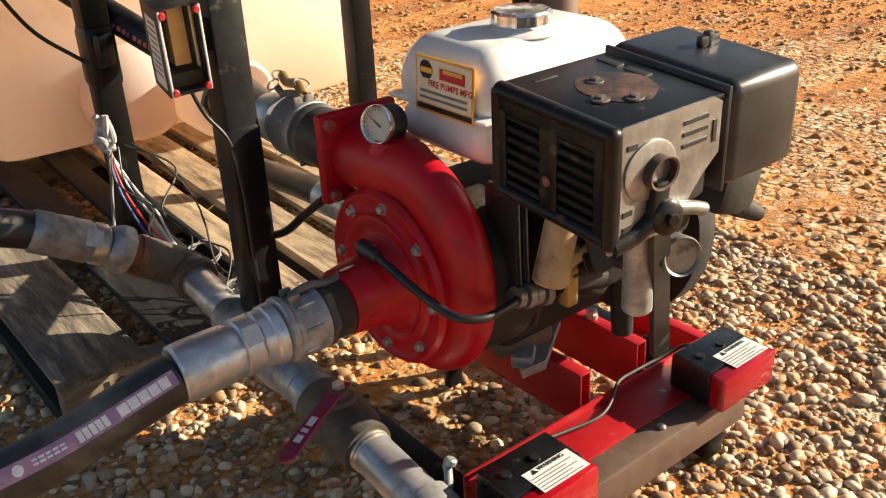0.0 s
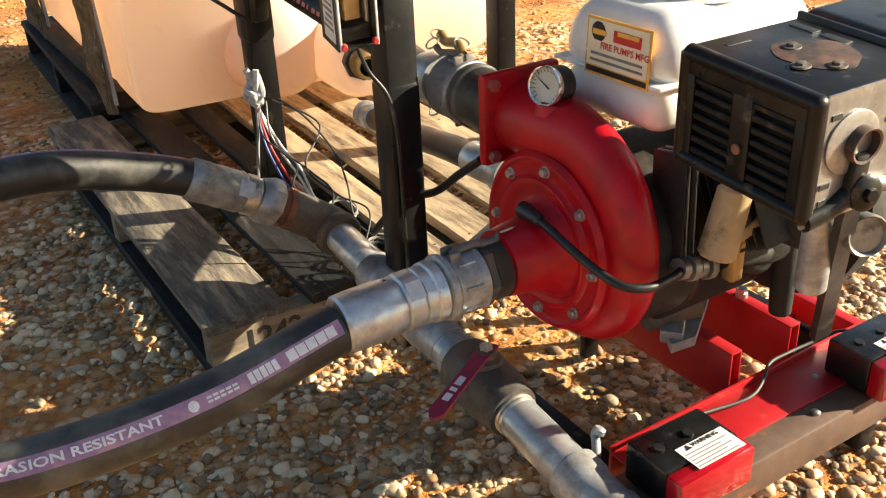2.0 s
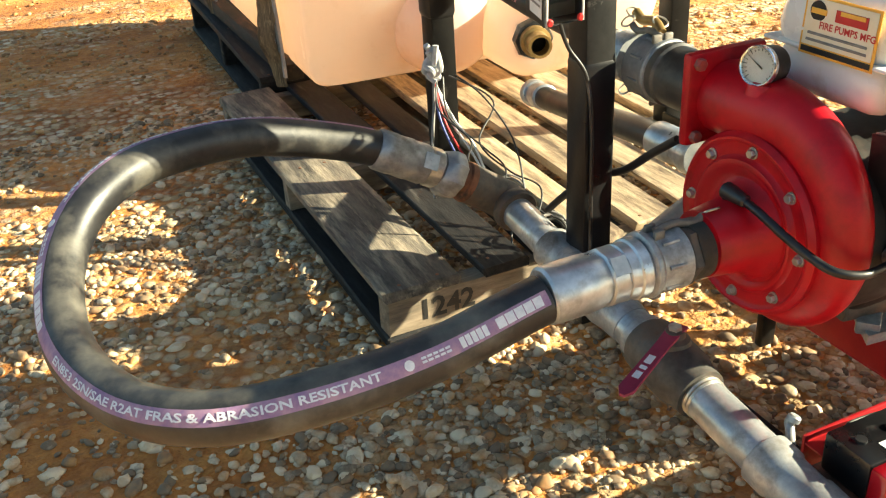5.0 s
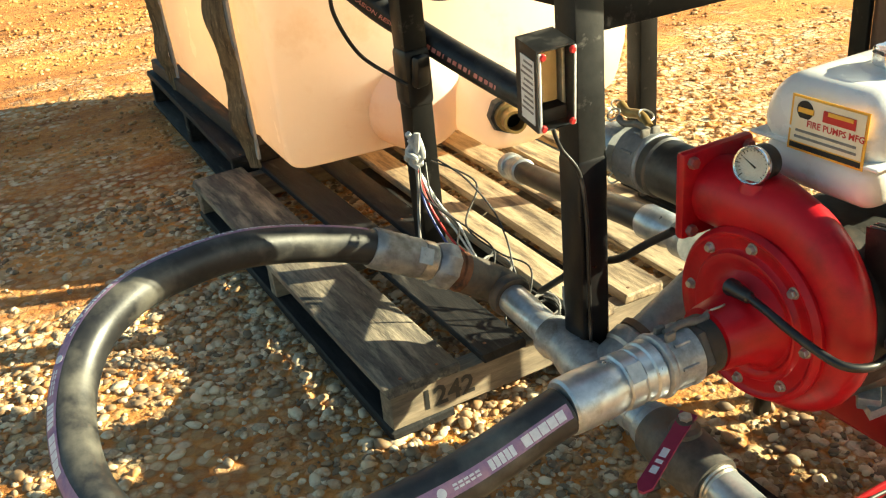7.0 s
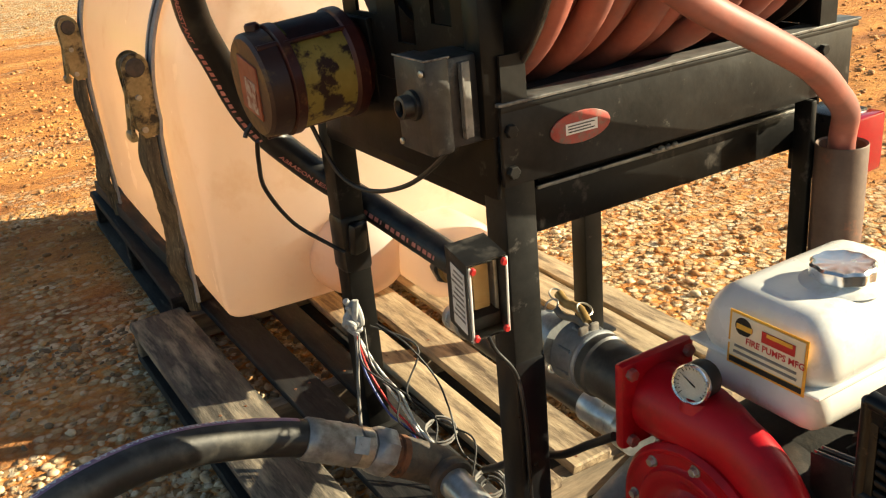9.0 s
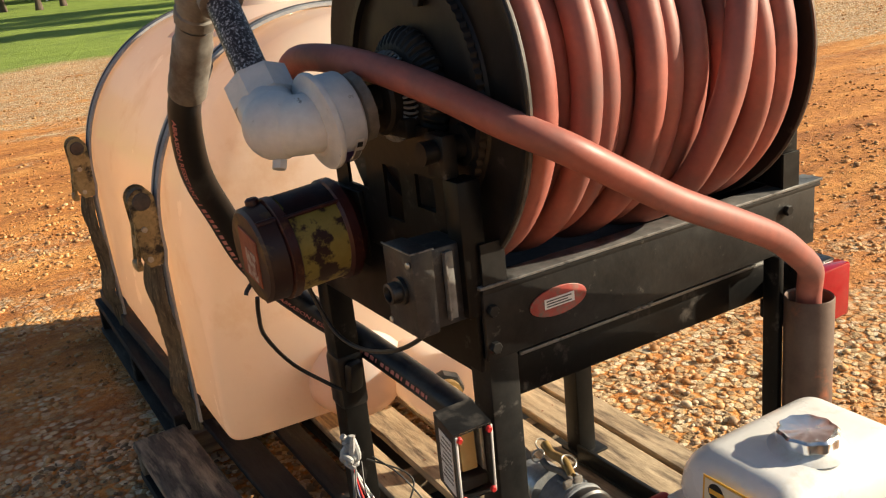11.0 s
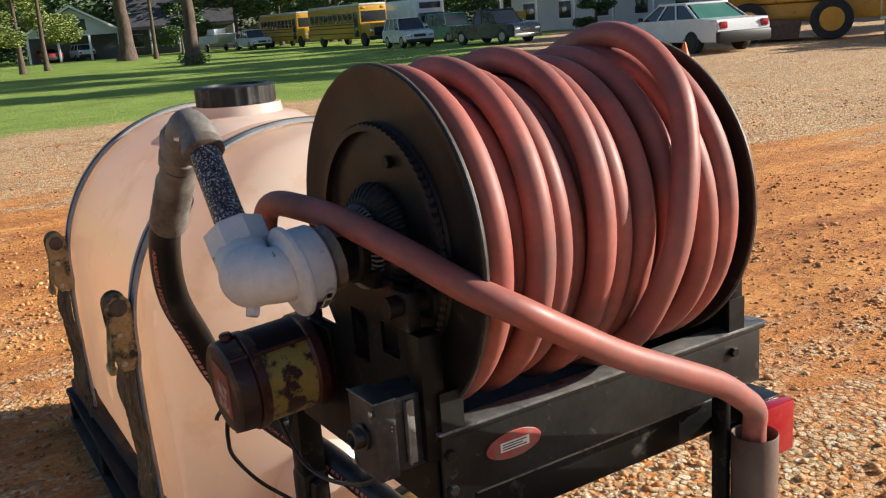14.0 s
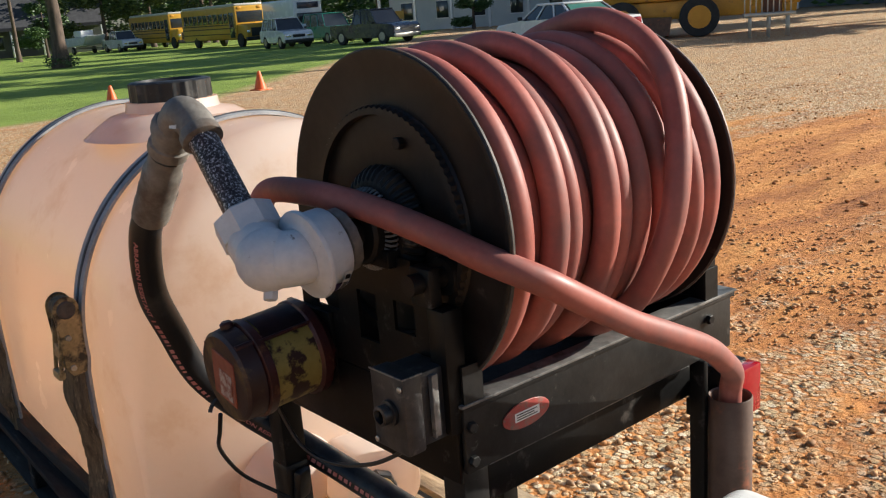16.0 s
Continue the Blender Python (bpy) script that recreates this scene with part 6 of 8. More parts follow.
    sd = hd.cross(Vector((0, 0, 1))).normalized() * 0.0115
    outline = [h0 - hd * 0.012 - sd, h0 + hd * 0.03 - sd * 0.8, h0 + hd * 0.118 - sd * 0.9, h0 + hd * 0.128 - sd * 0.3, h0 + hd * 0.128 + sd * 0.3, h0 + hd * 0.118 + sd * 0.9, h0 + hd * 0.03 + sd * 0.8, h0 - hd * 0.012 + sd]
    prism(bm, outline, (0, 0, 0.004))
    hnd = part("valve_handle", bm, HANDLE, body, "purple-red lever handle")
    bm = fresh()
    for j, (x0, x1) in enumerate(((0.055, 0.070), (0.075, 0.081), (0.086, 0.098))):
        c0 = h0 + hd * x0 + Vector((0, 0, 0.0046))
        prism(bm, [c0 - sd * 0.4, c0 + hd * (x1 - x0) - sd * 0.4, c0 + hd * (x1 - x0) + sd * 0.4, c0 + sd * 0.4], (0, 0, 0.0004))
    part("handle_print", bm, HOSE_INK, hnd, "pale moulded marks")
    bm = fresh()
    hexagon(bm, h0 + Vector((0, 0, 0.002)), (0, 0, 1), 0.009, 0.008)
    part("handle_nut", bm, BOLT, hnd)
    e = vb + run * 0.112
    prof = [(k2 * 0.003, 0.0285 + 0.0012 * (k2 % 2)) for k2 in range(7)]
    fitting("pipe_thread", e, run, prof, BOLT, m)
    fitting("outlet_pipe", e + run * 0.018, run, [(0, 0.028), (0.115, 0.028)], GALV, m, "galvanised outlet pipe")
    g = e + run * 0.12
    cp = fitting("cap_coupler", g, run, [(0, 0.030), (0.003, 0.034), (0.03, 0.034), (0.034, 0.031), (0.07, 0.031), (0.075, 0.034), (0.115, 0.034), (0.12, 0.03)], ALU, m)
    bm = fresh()
    tube(bm, spline([g + Vector((0.030, -0.01, 0.012)), g + Vector((0.042, 0.005, 0.018)), g + Vector((0.046, 0.012, 0.024)), g + Vector((0.046, 0.008, 0.030))], 5), 0.0055, 10)
    lathe(bm, g + Vector((0.046, 0.008, 0.026)), (0.5, 0, 1), [(0, 0.004), (0.002, 0.008), (0.008, 0.008), (0.010, 0.006)], 14)
    part("cap_lever", bm, ALU, cp)
    return m


build_manifold()


def build_discharge():
    s = thing("discharge_coupling", "grey pipe stub and cam coupler on the pump outlet", "pipe fitting", (0.598, 1.05, 0.42))
    c = Vector((0.598, 0.952, 0.465))
    fitting("rubber_sleeve", c, (0, 1, 0), [(0, 0.040), (0.004, 0.043), (0.012, 0.043), (0.014, 0.040), (0.072, 0.040), (0.075, 0.043), (0.085, 0.043), (0.09, 0.041)], RUBBER_DUSTY, s, "dusty black rubber sleeve", 36)
    cp = camlock("coupler", c + Vector((0, 0.088, 0)), (0, 1, 0), s, 1, 1.12, GALV_DULL)
    bm = fresh()
    q = c + Vector((0.004, 0.115, 0.046))
    tube(bm, spline([q, q + Vector((0.01, 0.03, 0.008)), q + Vector((0.012, 0.06, 0.004)), q + Vector((0.016, 0.08, 0.010))], 5), 0.007, 10)
    part("top_lever", bm, BRASS, cp, "tarnished lever")
    for dy in (0.02, 0.08):
        bm = fresh()
        rc = q + Vector((0.012, dy, 0.010))
        tube(bm, [rc + Vector((math.cos(2 * math.pi * k / 20) * 0.010, math.sin(2 * math.pi * k / 20) * 0.010, math.sin(2 * math.pi * k / 20) * 0.005)) for k in range(21)], 0.0013, 8, False)
        part("pull_ring", bm, BOLT, cp)
    fitting("adapter", c + Vector((0, 0.16, 0)), (0, 1, 0), [(0, 0.036), (0.03, 0.036), (0.034, 0.031), (0.05, 0.031)], GALV, s)
    return s


build_discharge()


def build_riser():
    h = thing("riser_hose", "black red-printed hose rising from pump to reel swivel", "hose", (0.45, 1.7, 0.5))
    R = 0.0258
    path = spline([(0.332, 1.49, 1.175), (0.336, 1.572, 1.092), (0.322, 1.628, 1.020), (0.336, 1.682, 0.91), (0.376, 1.72, 0.814), (0.423, 1.735, 0.707), (0.499, 1.719, 0.612), (0.573, 1.632, 0.537), (0.622, 1.464, 0.480), (0.628, 1.32, 0.466), (0.610, 1.22, 0.465), (0.598, 1.15, 0.465)], 10)[10:]
    bm = fresh()
    tube(bm, path, R, 24)
    rub = part("rubber", bm, RUBBER, h)
    face = Vector((-0.80, -0.58, 0.0))

    def facing(p, d):
        return face
    for start in (0.10, 0.52):
        part("printed_legend", wrap(words("ABRASION RESISTANT", 0.16, 0.0105, 0.0009), path, R, facing, start), HOSE_PINK, rub, "red printed hose legend")
        for j in range(16):
            q = strip(start + 0.17 + j * 0.0135, start + 0.17 + j * 0.0135 + (0.009 if j % 5 else 0.004), -0.004, 0.004, 0.0009)
            part("printed_mark", wrap(q, path, R, facing, 0.0), HOSE_PINK, rub)
    p0, p1 = Vector((0.325, 1.608, 1.045)), Vector((0.328, 1.512, 1.152))
    ferrule(p0, p1, 0.0268, h, False, IRON_GREY)
    return h


build_riser()


def sleeve_patch(cy, cz, x0, x1, a0, a1, r, lift):
    """A thin label bent round a body whose axis runs along x."""
    bm = fresh()
    arc = [radians(a) for a in np.linspace(a0, a1, 14)]
    rows = [[bm.verts.new((x, cy + (r + lift) * math.cos(a), cz + (r + lift) * math.sin(a))) for a in arc] for x in (x0, x1)]
    for k in range(len(arc) - 1):
        bm.faces.new((rows[0][k], rows[0][k + 1], rows[1][k + 1], rows[1][k]))
    bmesh.ops.solidify(bm, geom=list(bm.faces), thickness=0.0005)
    return bm


def build_swivel():
    s = thing("reel_swivel", "white-painted cast swivel elbow with speckled pipe and grey top elbow", "swivel joint", (0.40, 1.205, 1.0))
    cy, cz = 1.205, 1.038
    fitting("swivel_flange", (0.404, cy, cz + 0.0065), (-1, 0, -0.16), [(0, 0.044), (0.003, 0.0495), (0.006, 0.0515), (0.0355, 0.0535), (0.0365, 0.057), (0.038, 0.0597), (0.0405, 0.0606), (0.043, 0.0606), (0.0455, 0.0595), (0.0465, 0.057), (0.047, 0.046), (0.051, 0.041)],
            WHITE_IRON, s, "white cast body with a thin round flange", 56)
    purple = surface("purple label", (0.035, 0.02, 0.10), (0.07, 0.045, 0.16), 30, 0.4, 0.0, 0.0, 60, (0.4, 0.4, 0.42), 90, 0.68, 0.03)
    for name, x0, x1, a0, a1, lift, mat, say in (("purple_label", 0.3735, 0.384, -142, -76, 0.0022, purple, "worn purple label"), ("white_label", 0.3855, 0.396, -158, -76, 0.0012, PAPER, "white label with fine print")):
        lab = part(name, sleeve_patch(cy, cz, x0, x1, a0, a1, 0.0536, lift), mat, s, say)
        if mat is PAPER:
            for k, (b0, b1) in enumerate(((-154, -146), (-140, -118), (-112, -80))):
                part("print", sleeve_patch(cy, cz, 0.3872, 0.3945, b0, b1, 0.0536, lift + 0.0006), WIRE_GREY if k else INK, lab)
    fitting("gland", (0.424, cy, cz + 0.009), (-1, 0, -0.16), [(0, 0.036), (0.003, 0.0445), (0.016, 0.0445), (0.018, 0.041), (0.022, 0.041)], IRON_GREY, s, "grey gland nut", 12)
    bm = fresh()
    tube(bm, spline([(0.366, cy, cz), (0.345, cy, cz), (0.324, cy + 0.012, cz + 0.001), (0.319, cy + 0.040, cz + 0.009), (0.325, cy + 0.070, cz + 0.022)], 8), 0.0365, 32, True)
    bmesh.ops.create_uvsphere(bm, u_segments=32, v_segments=20, radius=0.0415, matrix=Matrix.Translation((0.317, cy + 0.020, cz + 0.001)))
    el = part("swivel_elbow", bm, WHITE_IRON, s, "white cast elbow")
    bm = fresh()
    hexagon(bm, (0.311, 1.216, 1.001), (-0.35, -0.35, -0.87), 0.0095, 0.013)
    part("drain_plug", bm, WHITE_IRON, el)
    up = Vector((-0.02, 0.66, 0.75)).normalized()
    n0 = Vector((0.327, 1.270, 1.056))
    fitting("nut", n0, up, [(0, 0.036), (0.004, 0.0435), (0.038, 0.0435), (0.044, 0.033)], WHITE_IRON, s, "white octagonal nut", 8)
    p0, e0 = n0 + up * 0.043, Vector((0.3318, 1.3943, 1.1805))
    fitting("pipe", p0, e0 - p0, [(0, 0.0215), ((e0 - p0).length, 0.0215)], surface("speckled black pipe", (0.014, 0.012, 0.014), (0.04, 0.027, 0.03), 20, 0.42, 0.1, 0.35, 80, (0.52, 0.50, 0.50), 230, 0.565, 0.05), s, "black pipe with flaking white paint")
    up = (e0 - p0).normalized()
    fitting("elbow_collar", e0 - up * 0.004, up, [(0, 0.025), (0.003, 0.0295), (0.016, 0.0295), (0.020, 0.027)], IRON_GREY, s)
    bm = fresh()
    e1 = e0 + up * 0.03
    tube(bm, spline([e0, e1, e1 + Vector((-0.004, 0.026, 0.012)), e1 + Vector((-0.006, 0.050, -0.004)), e1 + Vector((-0.007, 0.068, -0.028))], 8), 0.0268, 24)
    te = part("top_elbow", bm, IRON_GREY, s, "grey cast elbow")
    # thin white patch on the elbow's flank
    bm = fresh()
    box(bm, e1 + Vector((-0.0255, 0.012, 0.006)), (0.001, 0.022, 0.020), 0.0, 1, rot=(0, 14, 0))
    part("sticker", bm, PAPER, te, "small white patch on the elbow")
    fitting("hex_union", Vector((0.328, 1.512, 1.152)) + Vector((0, -0.045, 0.050)), (0, 0.67, -0.745), [(0, 0.028), (0.006, 0.0325), (0.022, 0.0325), (0.026, 0.0285), (0.04, 0.0285), (0.043, 0.031), (0.06, 0.031), (0.064, 0.027)], IRON_GREY, s, "grey union nuts", 12)
    return s


build_swivel()


def build_bypass():
    h = thing("bypass_hose", "short black hose with grey end fittings lying on the pallet", "hose", (0.74, 1.5, 0.12))
    path = spline([(0.660, 1.09, 0.328), (0.676, 1.22, 0.312), (0.708, 1.42, 0.272), (0.745, 1.58, 0.238), (0.770, 1.68, 0.217)], 8)
    bm = fresh()
    tube(bm, path, 0.0225, 20)
    part("rubber", bm, RUBBER, h)
    d = path[-1] - path[-2]
    fitting("end_ferrule", path[-1] - d.normalized() * 0.05, d, [(0, 0.024), (0.002, 0.027), (0.05, 0.026), (0.055, 0.022), (0.075, 0.022)], GALV, h, "grey end fitting")
    fitting("swivel_nut", path[-1] + d.normalized() * 0.022, d, [(0, 0.026), (0.004, 0.029), (0.022, 0.029), (0.026, 0.025), (0.026, 0.015), (0.01, 0.015)], GALV, h, "open swivel nut", 24)
    d = path[0] - path[1]
    fitting("pump_ferrule", path[0] - d.normalized() * 0.055, d, [(0, 0.024), (0.002, 0.028), (0.055, 0.027), (0.06, 0.024), (0.09, 0.024), (0.092, 0.030), (0.12, 0.030)], GALV, h, "grey pump-side fitting")
    return h


build_bypass()


# ---- electric parts on the stand ----
def build_motor():
    m = thing("rewind_motor", "old electric rewind motor with flaking yellow and maroon paint", "electric motor", (0.38, 1.35, 0.77))
    m.rotation_euler = (0, radians(-4), 0)
    y, z, r = 1.378, 0.836, 0.071
    fitting("end_cap", (0.300, y, z), (1, 0, 0), [(0, r * 0.90), (0.004, r * 0.97), (0.03, r * 1.0)], MOTOR_MIX, m, "mottled maroon and yellow end cap", 40)
    bm = fresh()
    box(bm, (0.2995, y, z), (0.003, 0.062, 0.075), 0.001, 1, rot=(12, 0, 0))
    ep = part("end_plate", bm, MOTOR_END, m, "rusty rectangular end plate")
    bm = fresh()
    box(bm, (0.2975, y - 0.004, z - 0.010), (0.001, 0.034, 0.044), 0.0, 1, rot=(12, 0, 0))
    part("worn_label", bm, surface("worn pale label", (0.34, 0.24, 0.19), (0.50, 0.42, 0.36), 60, 0.6, 0.0, 0.1, 90, (0.24, 0.08, 0.05), 50, 0.52), ep, "worn pale label")
    fitting("band", (0.332, y, z), (1, 0, 0), [(0, r * 1.0), (0.002, r * 1.05), (0.014, r * 1.05), (0.016, r * 1.0)], MOTOR_RED, m, "maroon clamp band", 40)
    fitting("body", (0.346, y, z), (1, 0, 0), [(0, r * 0.98), (0.075, r * 0.98)], MOTOR, m, "yellow body with maroon flakes", 40)
    # dark upper shell with a folded edge above the yellow side
    part("shell", sleeve_patch(y, z, 0.350, 0.430, 28, 130, r * 0.985, 0.0025), surface("purple-black shell paint", (0.014, 0.008, 0.013), (0.045, 0.022, 0.026), 12, 0.4, 0.1, 0.2, 60, (0.12, 0.085, 0.05), 18, 0.62, 0.06), m, "purple-black upper shell")
    bm = fresh()
    cyl(bm, (0.340, y + r * 1.02 * math.cos(radians(132)), z + r * 1.02 * math.sin(radians(132))), (0.432, y + r * 1.02 * math.cos(radians(132)), z + r * 1.02 * math.sin(radians(132))), 0.003, seg=10)
    part("shell_edge", bm, MOTOR_RED, m)
    bm = fresh()
    lathe(bm, (0.322, y + 0.006, z + r * 0.96), (0, 0.1, 1), [(0, 0.010), (0.008, 0.010), (0.011, 0.007)], 14)
    part("oiler_cap", bm, MOTOR_RED, m, "small rusty oiler cap")
    fitting("drive_flange", (0.421, y, z), (1, 0, 0), [(0, r * 1.0), (0.004, r * 1.06), (0.018, r * 1.06), (0.022, r * 0.9), (0.044, r * 0.8)], MOTOR_RED, m, "red drive-end flange", 40)
    for a in (35, 128, 265):
        bm = fresh()
        cyl(bm, (0.305, y + 0.068 * math.cos(radians(a)), z + 0.068 * math.sin(radians(a))), (0.43, y + 0.068 * math.cos(radians(a)), z + 0.068 * math.sin(radians(a))), 0.0045, seg=10)
        part("through_bolt", bm, MOTOR_RED, m)
    bm = fresh()
    cyl(bm, (0.330, y + 0.045, z - 0.045), (0.338, y + 0.105, z - 0.084), 0.0075, 0.0085, 12)
    tube(bm, spline([(0.338, y + 0.10, z - 0.082), (0.326, y + 0.108, z - 0.078), (0.314, y + 0.108, z - 0.086), (0.309, y + 0.106, z - 0.093)], 5), 0.0035, 8)
    cyl(bm, (0.337, y + 0.104, z - 0.078), (0.340, y + 0.110, z - 0.104), 0.009, 0.005, 12)
    part("terminal", bm, PLASTIC, m, "black terminal with tape")
    bm = fresh()
    slab(bm, (0.452, y - 0.06, z - 0.066), (0.4615, y + 0.06, z + 0.06), 0.002)
    part("mount", bm, BLACK_PAINT, m)
    m.location += Vector((0.011, 0, 0.008)) * UNIT
    return m


build_motor()


def build_switch_box():
    b = thing("switch_box", "grey cast metal switch box on the reel side plate", "switch box", (0.42, 1.07, 0.79))
    cast = surface("dusty grey cast box", (0.014, 0.015, 0.017), (0.045, 0.045, 0.046), 10, 0.42, 0.1, 0.25, 80, (0.13, 0.125, 0.115), 22, 0.63, 0.07)
    bm = fresh()
    slab(bm, (0.390, 1.056, 0.796), (0.461, 1.118, 0.896), 0.004)
    part("box_body", bm, cast, b)
    bm = fresh()
    slab(bm, (0.383, 1.050, 0.793), (0.414, 1.120, 0.899), 0.005)
    cover = part("box_cover", bm, cast, b)
    bm = fresh()
    slab(bm, (0.3825, 1.0495, 0.8972), (0.4146, 1.0520, 0.8996), 0.0008)
    slab(bm, (0.3822, 1.0524, 0.8972), (0.3842, 1.1195, 0.8996), 0.0008)
    part("worn_edge", bm, RUBBED_SHINE, cover, "rubbed bright top edge")
    bm = fresh()
    slab(bm, (0.426, 1.0505, 0.806), (0.439, 1.0548, 0.890), 0.001)
    slab(bm, (0.426, 1.0470, 0.806), (0.4290, 1.0505, 0.890), 0.001)
    part("side_flange", bm, RUBBED_SHINE, b, "scuffed zinc flange")
    bm = fresh()
    lathe(bm, (0.383, 1.080, 0.848), (-1, 0, 0), [(0, 0.017), (0.005, 0.017), (0.006, 0.013), (0.018, 0.013), (0.019, 0.0095), (0.013, 0.008)], 24, False)
    part("push_button", bm, PLASTIC, b, "black push button in a collar")
    for y, z in ((1.056, 0.885), (1.112, 0.802)):
        bm = fresh()
        lathe(bm, (0.382, y, z), (-1, 0, 0), [(0, 0.004), (0.002, 0.004), (0.003, 0.002)], 12)
        part("cover_screw", bm, BOLT, b)
    return b


build_switch_box()


def build_flasher_box():
    b = thing("relay_box", "black relay box with clear front cover and red corner screws", "relay box", (0.45, 1.06, 0.55))
    tilt = Matrix.Translation((0.441, 1.052, 0.606)) @ Euler((radians(9), radians(-3.5), radians(-6))).to_matrix().to_4x4()

    def placed(bm):
        bmesh.ops.transform(bm, matrix=tilt @ Matrix.Diagonal((0.74, 0.9, 0.9, 1)), verts=bm.verts)
        return bm
    bm = fresh()
    for lo, hi in (((-0.036, 0.0, -0.062), (-0.033, 0.06, 0.062)), ((0.033, 0.0, -0.062), (0.036, 0.06, 0.062)), ((-0.033, 0.0, 0.059), (0.033, 0.06, 0.062)), ((-0.033, 0.0, -0.062), (0.033, 0.06, -0.059)), ((-0.033, 0.057, -0.059), (0.033, 0.06, 0.059))):
        slab(bm, lo, hi)
    body = part("box_body", placed(bm), PLASTIC, b)
    bm = fresh()
    slab(bm, (-0.0375, 0.006, -0.052), (-0.0364, 0.044, 0.045))
    lab = part("side_label", placed(bm), PAPER, body, "white label with fine print")
    bm = fresh()
    for k in range(9):
        slab(bm, (-0.0381, 0.009, 0.036 - 0.009 * k), (-0.0377, 0.034 + 0.004 * (k % 3), 0.0395 - 0.009 * k))
    part("print", placed(bm), WIRE_GREY, lab)
    bm = fresh()
    slab(bm, (-0.034, -0.004, -0.060), (0.034, 0.0, 0.060), 0.001)
    cover = part("clear_cover", placed(bm), CLEAR, b, "clear plastic cover")
    cover.visible_shadow = False
    for x in (-0.033, 0.033):
        bm = fresh()
        slab(bm, (x - 0.002, -0.006, -0.060), (x + 0.002, -0.0035, 0.060), 0.0008)
        part("cover_rim", placed(bm), PAPER, cover, "white rim")
    for x in (-0.028, 0.028):
        for z in (-0.054, 0.054):
            bm = fresh()
            lathe(bm, (x, -0.004, z), (0, -1, 0), [(0, 0.0055), (0.003, 0.0055), (0.005, 0.004)], 14)
            part("corner_screw", placed(bm), RED_INK, cover, "red corner screw")
    bm = fresh()
    slab(bm, (-0.010, 0.02, -0.028), (0.016, 0.045, 0.052), 0.002)
    part("relay", placed(bm), surface("amber coil", (0.42, 0.25, 0.10), (0.55, 0.36, 0.16), 20, 0.35, 0.3, 0.1, 80), b, "copper-coloured relay coil")
    bm = fresh()
    slab(bm, (-0.028, 0.012, -0.055), (0.028, 0.05, -0.034), 0.003)
    part("terminal_block", placed(bm), BLACK_WORN, b)
    bm = fresh()
    slab(bm, (0.024, 0.02, -0.052), (0.030, 0.056, 0.054), 0.001)
    part("bracket", placed(bm), BOLT, b)
    bm = fresh()
    slab(bm, (0.475, 1.088, 0.59), (0.505, 1.12, 0.63), 0.002)
    part("mount", bm, BLACK_PAINT, b)
    return b


build_flasher_box()


def cable(name, pts, r, mat, label, category="cable", seg=10):
    bm = fresh()
    tube(bm, spline(pts, 8), r, seg)
    return whole(name, bm, mat, label, category)


cable("motor_cable", [(0.340, 1.487, 0.736), (0.343, 1.505, 0.700), (0.370, 1.575, 0.632), (0.426, 1.625, 0.545), (0.478, 1.605, 0.496), (0.498, 1.592, 0.480)], 0.0036, RUBBER, "dark cable drooping from the rewind motor to the stand post")
cable("switch_cable", [(0.432, 1.090, 0.802), (0.434, 1.115, 0.770), (0.428, 1.20, 0.716), (0.420, 1.30, 0.686), (0.405, 1.36, 0.702), (0.385, 1.385, 0.772)], 0.0032, PLASTIC, "thin black wire sagging from the switch box to the motor")
cable("sensor_cable", [(0.525, 0.805, 0.393), (0.523, 0.775, 0.389), (0.528, 0.745, 0.376), (0.536, 0.712, 0.362), (0.545, 0.682, 0.354), (0.572, 0.668, 0.349), (0.612, 0.672, 0.347), (0.634, 0.680, 0.346)], 0.0052, RUBBER, "black ribbed cable from the pump cover to the engine")
cable("pump_cable", [(0.565, 0.975, 0.40), (0.558, 1.02, 0.365), (0.552, 1.07, 0.325), (0.546, 1.14, 0.29), (0.54, 1.20, 0.24), (0.56, 1.29, 0.17)], 0.006, RUBBER, "black cable running from the pump behind the post")
cable("box_cable", [(0.455, 1.085, 0.545), (0.470, 1.088, 0.51), (0.492, 1.078, 0.47), (0.499, 1.074, 0.40), (0.499, 1.072, 0.30), (0.502, 1.075, 0.18)], 0.0028, PLASTIC, "thin black wire down the taped post")
cable("lamp_wire", [(0.60, 0.648, 0.150), (0.592, 0.668, 0.142), (0.64, 0.676, 0.132), (0.70, 0.672, 0.124), (0.76, 0.664, 0.123), (0.80, 0.676, 0.126), (0.83, 0.692, 0.132), (0.87, 0.694, 0.132), (0.915, 0.690, 0.134), (0.95, 0.676, 0.146), (0.955, 0.652, 0.150)], 0.0024, WIRE_DULL, "grey twin wire lying along the bumper between the lights")


